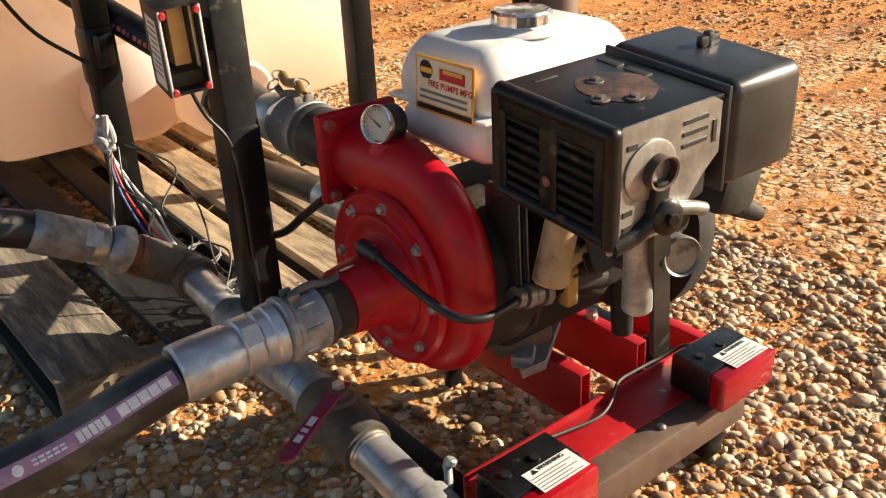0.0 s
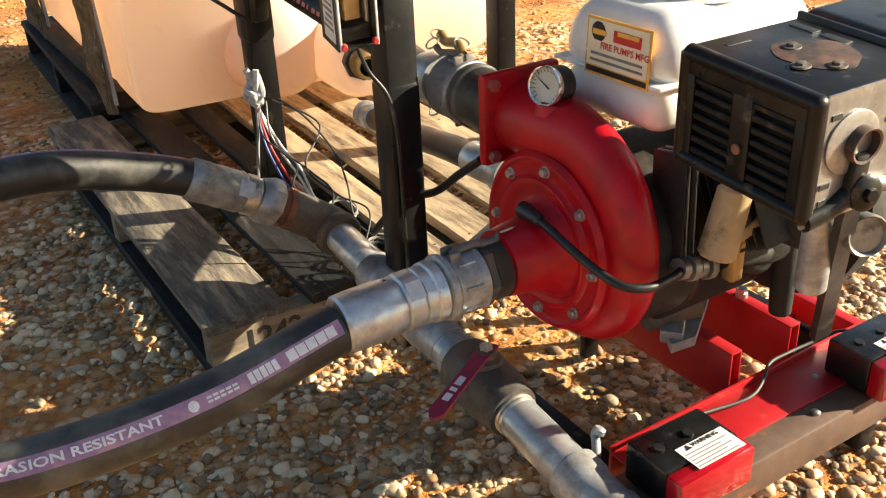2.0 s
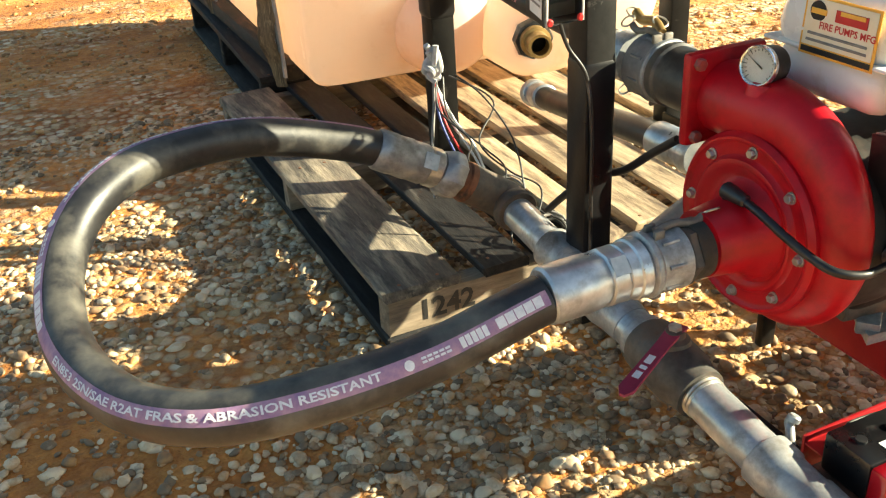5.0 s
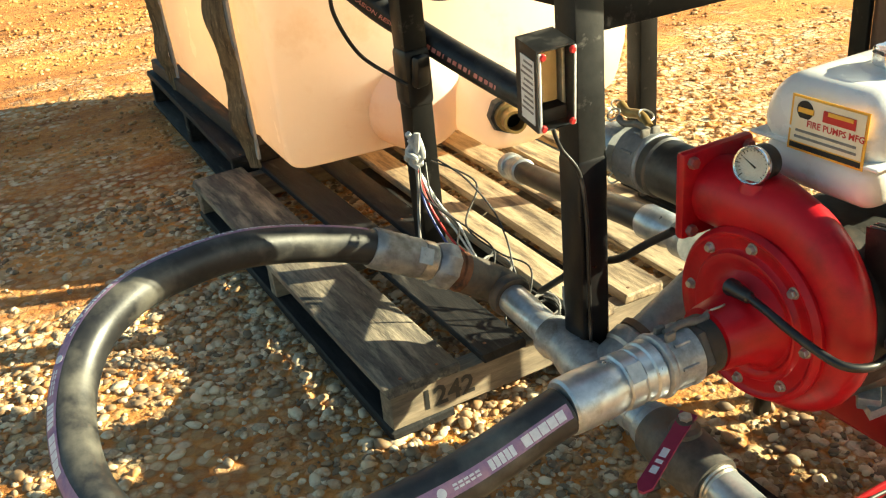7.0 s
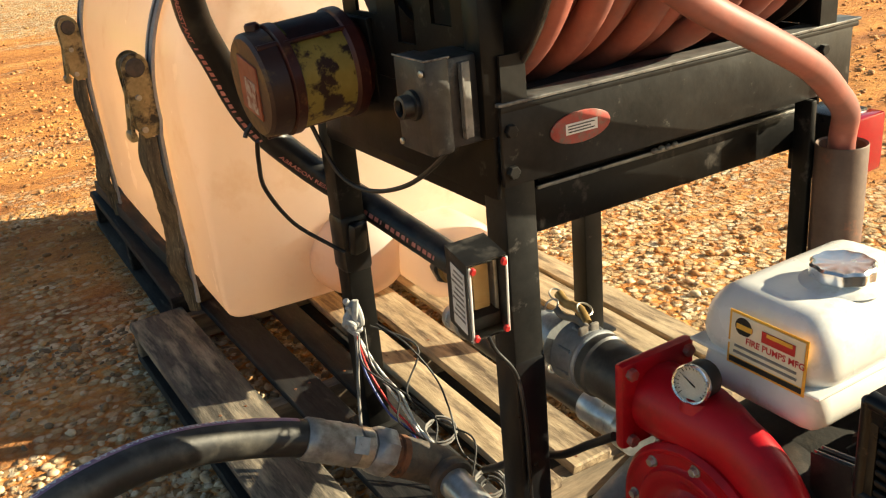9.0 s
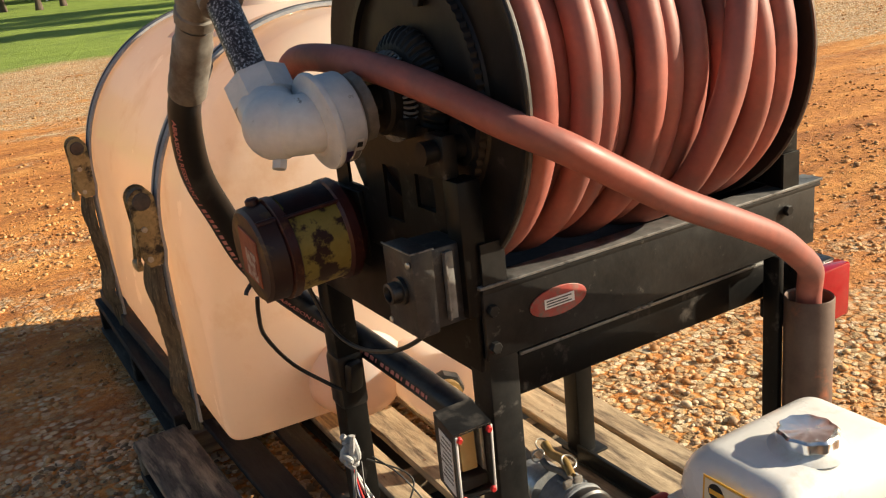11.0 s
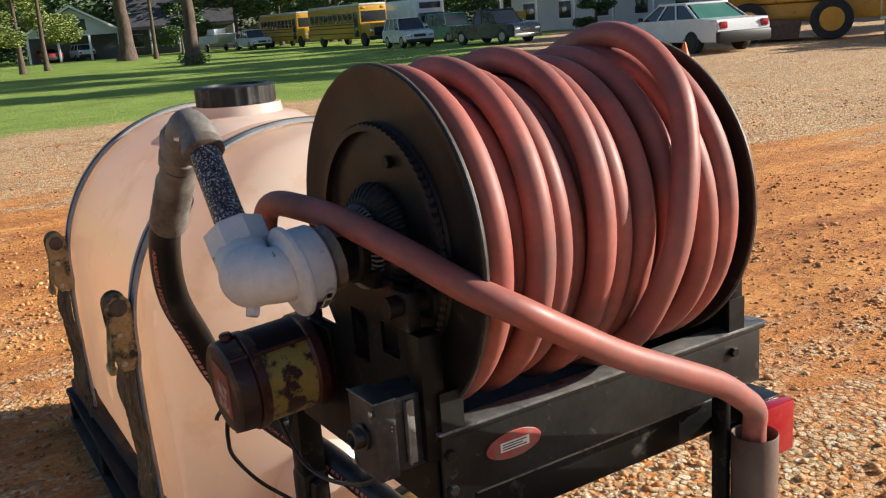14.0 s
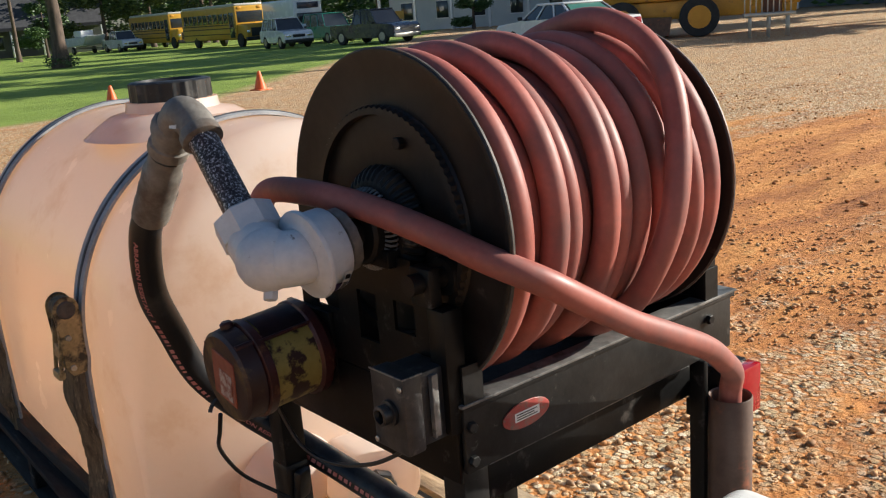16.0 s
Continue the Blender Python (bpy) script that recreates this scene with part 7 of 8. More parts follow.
def build_loom():
    """Loose coloured wires taped to the rear post."""
    for k, (mat, col, off) in enumerate(((WIRE_RED, "red", 0.0), (WIRE_WHITE, "white", 0.012), (WIRE_BLUE, "dark blue", -0.008), (WIRE_WHITE, "white", 0.020))):
        pts = [(0.494, 1.590, 0.36 - 0.01 * k), (0.495 + off * 0.4, 1.578, 0.30), (0.500 + off, 1.555, 0.25), (0.512 + off, 1.51, 0.20 + off), (0.522 + off * 0.6, 1.46, 0.175), (0.52 + off, 1.40, 0.13 + 0.01 * k)]
        cable("loose_wire", pts, 0.0023, mat, f"{col} loose wire hanging from the rear post")
    cable("loose_wire", [(0.492, 1.588, 0.36), (0.488, 1.575, 0.30), (0.470, 1.55, 0.24), (0.452, 1.52, 0.18), (0.44, 1.49, 0.14)], 0.0030, WIRE_GREY, "grey loose wire hanging from the rear post")
    bm = fresh()
    rnd = random.Random(3)
    for k in range(5):
        tube(bm, spline([(0.492 + rnd.uniform(-0.014, 0.014), 1.586 + rnd.uniform(-0.014, 0.006), 0.385 - 0.015 * j + rnd.uniform(-0.012, 0.012)) for j in range(5)], 4), 0.006, 8)
    whole("tape_bundle", bm, surface("grey tape", (0.32, 0.32, 0.32), (0.5, 0.5, 0.5), 30, 0.5, 0.0, 0.2), "crumpled grey tape holding wires on the post", "tape", kind="stuff")
    for c, r in (((0.60, 1.50, 0.112), 0.030), ((0.575, 1.30, 0.125), 0.026), ((0.56, 1.27, 0.135), 0.020)):
        bm = fresh()
        tube(bm, [Vector((c[0] + r * math.cos(a * 0.45) * (1 + 0.05 * math.sin(a)), c[1] + r * 0.8 * math.sin(a * 0.45), c[2] + 0.0015 * (a % 9) + 0.012 * math.sin(a * 0.45))) for a in range(42)], 0.0018, 7)
        whole("wire_coil", bm, WIRE_GREY if r > 0.025 else INK, "small coil of thin loose wire on the pallet", "wire coil")


build_loom()
rnd = random.Random(21)
for k in range(4):
    pts = [(0.50 + 0.012 * k, 1.585, 0.33)] + [(0.50 + 0.03 * k + rnd.uniform(-0.03, 0.04), 1.54 - 0.055 * j, 0.27 - 0.035 * j + rnd.uniform(-0.02, 0.03)) for j in range(5)]
    pts[-1] = (pts[-1][0], pts[-1][1], 0.106)
    cable("loose_wire", pts, 0.0018, INK, "thin black loose wire tangled above the pallet", seg=7)


# ---- river gravel ----
def stones(name, count, area, size, label, seed, keep, fine=2, mat=PEBBLE):
    rng = np.random.default_rng(seed)
    shapes = []
    for k in range(7):
        bm = bmesh.new()
        bmesh.ops.create_icosphere(bm, subdivisions=fine, radius=1.0)
        co = []
        for v in bm.verts:
            p = v.co * (1 + 0.34 * noise.noise(v.co * 1.2 + Vector((k * 7.3, 0, 0))) + 0.16 * noise.noise(v.co * 2.6 + Vector((0, k * 3.1, 0))))
            co.append(p[:])
        bm.verts.index_update()
        tri = [[v.index for v in f.verts] for f in bm.faces]
        bm.free()
        shapes.append((np.array(co), np.array(tri)))
    (x0, y0), (x1, y1) = area
    xs, ys = rng.uniform(x0, x1, count * 3), rng.uniform(y0, y1, count * 3)
    pts = []
    for x, y in zip(xs, ys):
        if len(pts) == count:
            break
        if rng.random() < keep(x, y):
            pts.append((x, y))
    V, T, base = [], [], 0
    for i, (x, y) in enumerate(pts):
        co, tri = shapes[i % 7]
        s = size * min(rng.lognormal(0, 0.42), 2.3)
        a = rng.uniform(0, 6.283)
        sc = np.array([s * rng.uniform(0.9, 1.35), s * rng.uniform(0.7, 1.0), s * rng.uniform(0.42, 0.7)])
        q = co * sc
        t = rng.normal(0, 0.22)
        ct, st_, ca, sa = math.cos(t), math.sin(t), math.cos(a), math.sin(a)
        q = np.stack([q[:, 0], q[:, 1] * ct - q[:, 2] * st_, q[:, 1] * st_ + q[:, 2] * ct], -1)
        q = np.stack([q[:, 0] * ca - q[:, 1] * sa, q[:, 0] * sa + q[:, 1] * ca, q[:, 2]], -1)
        v = Vector((x, y, 0))
        amp = 0.012 if abs(x - 0.8) < 1.5 and abs(y - 2.2) < 2.6 else 0.035
        g = amp * noise.noise(v * 1.1) + 0.008 * noise.noise(v * 4.0) - 0.006 + float(fall(x, y))
        V.append(q + np.array([x, y, g + sc[2] * rng.uniform(0.05, 0.65)]))
        T.append(tri + base)
        base += len(co)
    V, T = np.concatenate(V), np.concatenate(T)
    me = bpy.data.meshes.new(name)
    me.vertices.add(len(V))
    me.vertices.foreach_set("co", V.ravel())
    me.loops.add(T.size)
    me.loops.foreach_set("vertex_index", T.ravel().astype(np.int32))
    me.polygons.add(len(T))
    me.polygons.foreach_set("loop_start", np.arange(0, T.size, 3, dtype=np.int32))
    me.polygons.foreach_set("use_smooth", np.ones(len(T), dtype=bool))
    me.update()
    me.validate()
    me.materials.append(mat)
    return tagged(new(name, me), label, "gravel", kind="stuff")


def cover_near(x, y):
    n = noise.noise(Vector((x * 1.3, y * 1.3, 3.0))) + 0.5 * noise.noise(Vector((x * 3.5, y * 3.5, 9.0)))
    bare = 0.36 * min(max((0.40 - x) / 0.3, 0), 1) * min(max((y - 1.9) / 0.6, 0), 1)   # trodden clay beside the pallets
    bare += 0.5 * min(max((x - 1.15) / 0.3, 0), 1) * min(max((y - 1.45) / 0.4, 0), 1)
    bare += 0.52 * min(max((0.27 - x) / 0.05, 0), 1) * min(max((y - 1.12) / 0.25, 0), 1) * min(max((2.1 - y) / 0.3, 0), 1) * min(max((x + 0.5) / 0.2, 0), 1)
    return min(max(0.80 + 0.22 * min(max((1.15 - y) / 0.3, 0), 1) + 1.0 * n - bare, 0.06), 1.0)


def cover_far(x, y):
    n = noise.noise(Vector((x * 0.5, y * 1.3, 5.0))) + 0.5 * noise.noise(Vector((x * 2.2, y * 2.2, 9.0)))
    inside = -0.9 < x < 1.9 and 0.3 < y < 3.2
    fade = max(0.0, 1.0 - max(0.0, math.hypot(x - 0.7, y - 2.0) - 2.6) / 3.2)
    return 0.0 if inside else min(max((0.66 if x > 1.5 else 0.55) + 0.9 * n, 0.04), 1.0) * fade * (0.75 if x < 0.35 and 2.4 < y < 5.2 else 1.0)


def cover_wide(x, y):
    """Sparse loose stones further out, in drifts, fading with distance."""
    near = math.hypot(x - 0.7, y - 2.0)
    n = noise.noise(Vector((x * 0.35 + y * 0.2, y * 0.6 - x * 0.4, 15.0))) + 0.5 * noise.noise(Vector((x * 1.6, y * 1.6, 9.0)))
    return 0.0 if near < 3.2 else min(max(0.30 + 1.0 * n, 0.05), 1.0) * max(0.0, 1.0 - (near - 3.0) / 15.0) * min(1.0, (near - 3.2) / 2.0)


stones("gravel", 26000, ((-0.9, 0.3), (1.9, 3.2)), 0.0071, "rounded tan river pebbles lying thick on orange clay", 11, cover_near)
stones("gravel", 23000, ((-4.2, -1.6), (6.0, 7.4)), 0.0086, "scattered clay-stained river pebbles in orange clay", 12, cover_far, 1, PEBBLE_WARM)
stones("clay_crumbs", 28000, ((-5.0, 0.0), (15.0, 17.0)), 0.0098, "dry clay crumbs and pebbles thinly scattered over the yard", 13, cover_wide, 1, CLOD)


# ---- far side of the yard: vehicles, houses, trees (in metres) ----


def height_at(x, y):
    return float(fall(x, y))


def settle(ob, x, y, turn, lift=0.0):
    ob.matrix_basis = pose(x, y, height_at(x, y) + lift, 0, 0, turn)
    return ob


def side_outline(points, wheels, r):
    """Body outline in x, z from the rear sill round the top, with wheel arches cut into the sill."""
    out = list(points)
    for wx in sorted(wheels, reverse=True):
        out += [(wx + r * math.cos(a), 0.32 + r * math.sin(a)) for a in np.linspace(0.05, math.pi - 0.05, 9)]
    return out


def wheels_on(v, xs, track, r, width, rim):
    for x in xs:
        for s in (-1, 1):
            y = s * (track / 2)
            bm = fresh()
            lathe(bm, (x, y - s * width / 2, r), (0, s, 0), [(0, r * 0.55), (0, r * 0.95), (0.03, r), (width - 0.03, r), (width, r * 0.95), (width, r * 0.6)], 28)
            w = part("wheel", bm, TYRE, v)
            bm = fresh()
            lathe(bm, (x, y + s * (width / 2 - 0.02), r), (0, s, 0), [(0, r * 0.6), (0.03, r * 0.58), (0.035, r * 0.45), (0.02, r * 0.2), (0.03, 0.02)], 20)
            part("rim", bm, rim, w)


def car(name, label, category, L, W, outline, cabin, wheel_x, paint, r=0.34, glass=CAR_GLASS, lower=None, turn=0.0, at=(0, 0), rear_glass=None, group="parked vehicles", rim=BOLT):
    v = thing(name, label, category, group=group, unit=1)
    bm = fresh()
    pts = side_outline(outline, wheel_x, r + 0.06)
    prism(bm, [(x, -W / 2, z) for x, z in pts], (0, W, 0))
    bmesh.ops.bevel(bm, geom=[e for e in bm.edges if abs(e.verts[0].co.y - e.verts[1].co.y) < 0.01], offset=0.05, segments=2, affect="EDGES")
    body = part("body", bm, paint, v)
    (x0, z0), (x1, z1), (x2, z2), (x3, z3) = cabin          # rear base, rear top, front top, front base
    bm = fresh()
    yb, yt = W / 2 - 0.06, W / 2 - 0.22
    lo = [bm.verts.new((x, s * yb, z)) for s in (-1, 1) for x, z in ((x0, z0 - 0.05), (x3, z3 - 0.05))]
    hi = [bm.verts.new((x, s * yt, z)) for s in (-1, 1) for x, z in ((x1, z1), (x2, z2))]
    a, b, c, d = lo
    e, f, g, h = hi
    for q in ((a, b, f, e), (d, c, g, h), (c, a, e, g), (b, d, h, f), (e, f, h, g)):
        bm.faces.new(q)
    pane = [v.co.copy() for v in (c, a, e, g)]
    part("window", bm, glass, v, "dark glazed cabin")
    mid = sum(pane, Vector()) / 4
    bm = fresh()
    prism(bm, [mid + (p - mid) * 0.86 + Vector((-0.004, 0, 0.004)) for p in pane], (-0.012, 0, 0.010))
    part("rear_window", bm, rear_glass or glass, v)
    bm = fresh()
    box(bm, ((x1 + x2) / 2, 0, z1 + 0.02), (x2 - x1 + 0.14, 2 * yt + 0.06, 0.07), 0.03, 2)
    part("roof", bm, paint, v)
    for s in (-1, 1):
        for t, wid in ((0.0, 0.10), (0.36, 0.07), (0.70, 0.07), (1.0, 0.08)):
            p = Vector((x0 + (x3 - x0) * t, s * (yb + 0.005), z0 - 0.03))
            q = Vector((x1 + (x2 - x1) * t, s * (yt + 0.005), z1 + 0.01))
            bm = fresh()
            prism(bm, [p - Vector((wid / 2, 0, 0)), p + Vector((wid / 2, 0, 0)), q + Vector((wid / 2, 0, 0)), q - Vector((wid / 2, 0, 0))], (0, s * 0.02, 0))
            part("pillar", bm, paint, v)
    wheels_on(v, wheel_x, W - 0.22, r, 0.22, rim)
    xf, xr = max(x for x, z in outline), min(x for x, z in outline)
    bm = fresh()
    box(bm, (xf - 0.02, 0, 0.42), (0.16, W - 0.06, 0.22), 0.05, 2)
    part("front_bumper", bm, lower or paint, v)
    bm = fresh()
    box(bm, (xr + 0.02, 0, 0.48), (0.18, W - 0.04, 0.34), 0.06, 2)
    part("rear_bumper", bm, lower or paint, v)
    zf = 0.72
    bm = fresh()
    box(bm, (xf - 0.015, 0, zf), (0.06, W * 0.42, 0.16), 0.02, 1)
    part("grille", bm, INK, v)
    for s in (-1, 1):
        bm = fresh()
        box(bm, (xf - 0.03, s * W * 0.36, zf + 0.02), (0.08, W * 0.17, 0.15), 0.03, 2)
        part("headlight", bm, CHROME, v)
        bm = fresh()
        box(bm, (xr + 0.01, s * W * 0.38, 0.82), (0.08, W * 0.14, 0.2), 0.03, 2)
        part("tail_lamp", bm, LENS_RED, v)
        bm = fresh()
        box(bm, (x3 - 0.15, s * (W / 2 + 0.06), z3 + 0.08), (0.1, 0.16, 0.12), 0.03, 2)
        part("mirror", bm, INK, v)
    return settle(v, at[0], at[1], turn)


SEDAN = [(-2.65, 0.35), (-2.68, 0.75), (-2.6, 0.98), (-1.55, 1.03), (1.0, 0.98), (2.45, 0.86), (2.66, 0.7), (2.66, 0.35)]
SUV = [(-2.2, 0.4), (-2.24, 0.9), (-2.18, 1.08), (0.9, 1.08), (2.05, 1.0), (2.2, 0.85), (2.22, 0.4)]
PICKUP = [(-2.75, 0.45), (-2.8, 1.08), (-0.75, 1.10), (1.05, 1.12), (2.6, 1.04), (2.78, 0.9), (2.8, 0.45)]

# the sedan's tall black bumper also stands for shading at its rear
car("sedan_car", "white sedan with black rear bumper and painted-in shading parked in the yard", "car", 5.3, 1.95, SEDAN, ((-1.75, 1.0), (-0.95, 1.44), (0.35, 1.45), (1.15, 0.98)), (-1.5, 1.55), CAR_WHITE, 0.34, CAR_GLASS, INK, 80, (22.7, 21.3), GREEN_GLASS, rim=INK)
car("jeep_car", "white off-road car parked on the lawn's edge", "car", 4.4, 1.82, SUV, ((-2.0, 1.05), (-1.75, 1.74), (0.35, 1.74), (0.95, 1.06)), (-1.3, 1.35), CAR_WHITE, 0.38, CAR_GLASS, INK, -101, (29.7, 50.4))
car("green_van", "green van parked beside the white off-road car", "van", 4.6, 1.9, SUV, ((-2.1, 1.05), (-1.95, 1.86), (0.6, 1.88), (1.15, 1.06)), (-1.35, 1.4), CAR_GREEN, 0.36, CAR_GLASS, INK, -95, (34.7, 53.2))
car("pickup_truck", "dark blue pickup truck with chrome bumper", "truck", 5.6, 1.98, PICKUP, ((-0.8, 1.06), (-0.6, 1.82), (0.75, 1.84), (1.35, 1.08)), (-1.75, 1.8), CAR_BLUE, 0.40, CAR_GLASS, BOLT, -86, (31.2, 43.4))
car("pickup_truck", "white pickup truck towing a small boat", "truck", 5.4, 1.9, PICKUP, ((-0.8, 1.06), (-0.55, 1.80), (0.75, 1.82), (1.35, 1.08)), (-1.7, 1.75), CAR_WHITE, 0.40, CAR_GLASS, INK, -92, (33.6, 86.0))
car("house_car", "white car standing in the carport", "car", 4.4, 1.8, SUV, ((-2.0, 1.05), (-1.7, 1.60), (0.35, 1.60), (0.95, 1.06)), (-1.3, 1.35), CAR_WHITE, 0.33, CAR_GLASS, INK, 100, (21.4, 103.6))
car("house_car", "red car standing in the carport", "car", 4.3, 1.75, SEDAN, ((-1.7, 1.0), (-0.95, 1.40), (0.35, 1.40), (1.1, 0.98)), (-1.4, 1.45), CAR_RED, 0.32, CAR_GLASS, INK, 100, (18.2, 104.2))


def boat():
    b = thing("boat_trailer", "white boat on a trailer behind the pickup", "boat", unit=1)
    bm = fresh()
    pts = [(-2.6, 0.7), (-2.6, 1.5), (1.2, 1.55), (2.6, 1.7), (1.6, 0.8)]
    prism(bm, [(x, -0.95, z) for x, z in pts], (0, 1.9, 0))
    bmesh.ops.bevel(bm, geom=list(bm.edges), offset=0.08, segments=2, affect="EDGES")
    part("hull", bm, CAR_WHITE, b)
    bm = fresh()
    box(bm, (-0.2, 0, 1.85), (1.6, 1.3, 0.6), 0.12, 3)
    part("cabin", bm, CAR_WHITE, b)
    wheels_on(b, (-0.6,), 2.0, 0.33, 0.2, BOLT)
    bm = fresh()
    slab(bm, (-2.4, -0.06, 0.45), (3.6, 0.06, 0.58), 0.02)
    part("drawbar", bm, GREY_BARE, b)
    return settle(b, 31.9, 90.5, -86)


boat()


def school_bus(label, at, turn, L=11.5):
    b = thing("school_bus", label, "bus", group="parked vehicles", unit=1)
    W, H = 2.45, 3.05
    bm = fresh()
    slab(bm, (-L / 2, -W / 2, 0.55), (L / 2 - 1.5, W / 2, H - 0.12), 0.1, 3)
    part("body", bm, BUS_YELLOW, b)
    bm = fresh()
    slab(bm, (-L / 2 + 0.05, -W / 2 + 0.08, H - 0.14), (L / 2 - 1.6, W / 2 - 0.08, H + 0.06), 0.09, 3)
    part("roof", bm, surface("bus roof white", (0.5, 0.5, 0.46), (0.6, 0.6, 0.56), 1, 0.4, 0, 0, 5), b, "pale roof")
    bm = fresh()
    slab(bm, (L / 2 - 1.6, -W / 2 + 0.12, 0.55), (L / 2, W / 2 - 0.12, 1.65), 0.14, 3)
    part("hood", bm, BUS_YELLOW, b)
    n = 9
    for s in (-1, 1):
        for k in range(n):
            x = -L / 2 + 0.5 + k * (L - 3.0) / n
            bm = fresh()
            slab(bm, (x, s * W / 2 - 0.012, 1.75), (x + (L - 3.0) / n - 0.14, s * W / 2 + 0.012, 2.45), 0.004)
            part("window", bm, CAR_GLASS, b)
        for z in (0.95, 1.35, 1.60):
            bm = fresh()
            slab(bm, (-L / 2 + 0.05, s * W / 2 - 0.01, z), (L / 2 - 1.55, s * W / 2 + 0.014, z + 0.07))
            part("rub_rail", bm, INK, b, "black side rail")
    bm = fresh()
    slab(bm, (L / 2 - 1.52, -W / 2 + 0.2, 1.75), (L / 2 - 1.488, W / 2 - 0.2, 2.55), 0.005)
    part("windscreen", bm, CAR_GLASS, b)
    bm = fresh()
    slab(bm, (L / 2 - 0.02, -0.75, 0.75), (L / 2 + 0.03, 0.75, 1.35), 0.02)
    part("grille", bm, INK, b)
    bm = fresh()
    slab(bm, (L / 2 - 0.1, -W / 2 + 0.05, 0.45), (L / 2 + 0.14, W / 2 - 0.05, 0.72), 0.04)
    part("front_bumper", bm, INK, b)
    for s in (-1, 1):
        bm = fresh()
        box(bm, (L / 2 + 0.0, s * 0.95, 1.1), (0.08, 0.25, 0.22), 0.03)
        part("headlight", bm, CHROME, b)
        bm = fresh()
        box(bm, (L / 2 - 1.5, s * 0.8, 2.8), (0.1, 0.3, 0.18), 0.03)
        part("warning_lamp", bm, MACHINE_YELLOW, b)
    bm = fresh()
    slab(bm, (L / 2 - 2.5, -W / 2 - 0.014, 0.7), (L / 2 - 1.7, -W / 2 + 0.01, 2.5), 0.004)
    part("door", bm, CAR_GLASS, b, "dark glazed door")
    wheels_on(b, (-L / 2 + 2.6, L / 2 - 1.0), W - 0.3, 0.5, 0.28, INK)
    return settle(b, at[0], at[1], turn)


school_bus("yellow school bus parked in a row under trees", (34.5, 67.1), -93)
school_bus("yellow school bus parked behind the first bus", (36.7, 83.3), -93)


def shuttle():
    b = thing("shuttle_bus", "white shuttle bus with a high roof cap", "bus", group="parked vehicles", unit=1)
    bm = fresh()
    slab(bm, (-3.2, -1.1, 0.5), (2.0, 1.1, 3.0), 0.15, 3)
    slab(bm, (2.0, -0.95, 0.5), (3.3, 0.95, 1.35), 0.15, 3)
    part("body", bm, CAR_WHITE, b)
    bm = fresh()
    slab(bm, (1.99, -0.8, 2.35), (2.03, 0.8, 2.75), 0.01)
    part("sign_panel", bm, CAR_BLUE, b, "dark destination panel")
    bm = fresh()
    slab(bm, (1.99, -0.9, 1.4), (2.35, 0.9, 2.05), 0.05)
    part("windscreen", bm, CAR_GLASS, b)
    wheels_on(b, (-2.0, 2.4), 1.9, 0.4, 0.25, BOLT)
    return settle(b, 35.2, 58.0, -96)


shuttle()


def grader():
    g = thing("road_grader", "yellow road grader with large black tyres", "road grader", unit=1)
    for lo, hi, nm, mat in (((-5.6, -0.8, 1.25), (-0.3, 0.8, 2.6), "engine_cover", MACHINE_YELLOW), ((-0.3, -0.75, 0.9), (1.3, 0.75, 3.2), "cab", MACHINE_YELLOW), ((1.3, -0.25, 1.2), (5.6, 0.25, 1.75), "main_beam", MACHINE_YELLOW),
                            ((-5.2, -0.7, 0.62), (1.2, 0.7, 1.24), "chassis", MACHINE_YELLOW), ((0.1, -0.86, 0.5), (0.7, -0.76, 2.4), "step_panel", RUST)):
        bm = fresh()
        slab(bm, lo, hi, 0.06, 2)
        part(nm, bm, mat, g)
    bm = fresh()
    slab(bm, (-0.2, -0.77, 1.8), (1.2, 0.77, 3.0), 0.02)
    part("cab_window", bm, CAR_GLASS, g)
    for x in (-4.9, -3.9, -2.9):
        bm = fresh()
        slab(bm, (x, -0.83, 1.4), (x + 0.8, -0.80, 2.1), 0.01)
        part("side_panel", bm, MACHINE_YELLOW, g)
    bm = fresh()
    prism(bm, [(-4.2, -1.3, 0.1), (-3.0, -1.3, 0.1), (-2.9, -1.3, 0.7), (-4.1, -1.3, 0.75)], (0, 2.4, 0))
    part("blade", bm, BROWN_STEEL, g, "rusty grader blade")
    wheels_on(g, (-4.6, -2.0, 5.0), 2.1, 0.66, 0.5, MACHINE_YELLOW)
    return settle(g, 29.5, 18.5, -53)


grader()


def bench():
    b = thing("metal_rack", "grey metal rack standing on the gravel", "rack", unit=1)
    for x in (-0.55, 0.0, 0.55):
        for y in (-0.25, 0.25):
            bm = fresh()
            slab(bm, (x - 0.03, y - 0.03, 0), (x + 0.03, y + 0.03, 0.62), 0.005)
            part("leg", bm, BOLT, b)
    bm = fresh()
    slab(bm, (-0.75, -0.32, 0.62), (0.75, 0.32, 0.72), 0.01)
    part("top", bm, BOLT, b)
    for k in range(9):
        bm = fresh()
        slab(bm, (-0.7 + 0.17 * k, 0.28, 0.72), (-0.66 + 0.17 * k, 0.31, 1.35), 0.004)
        part("rail", bm, BOLT, b)
    return settle(b, 26.2, 16.1, -53)


bench()


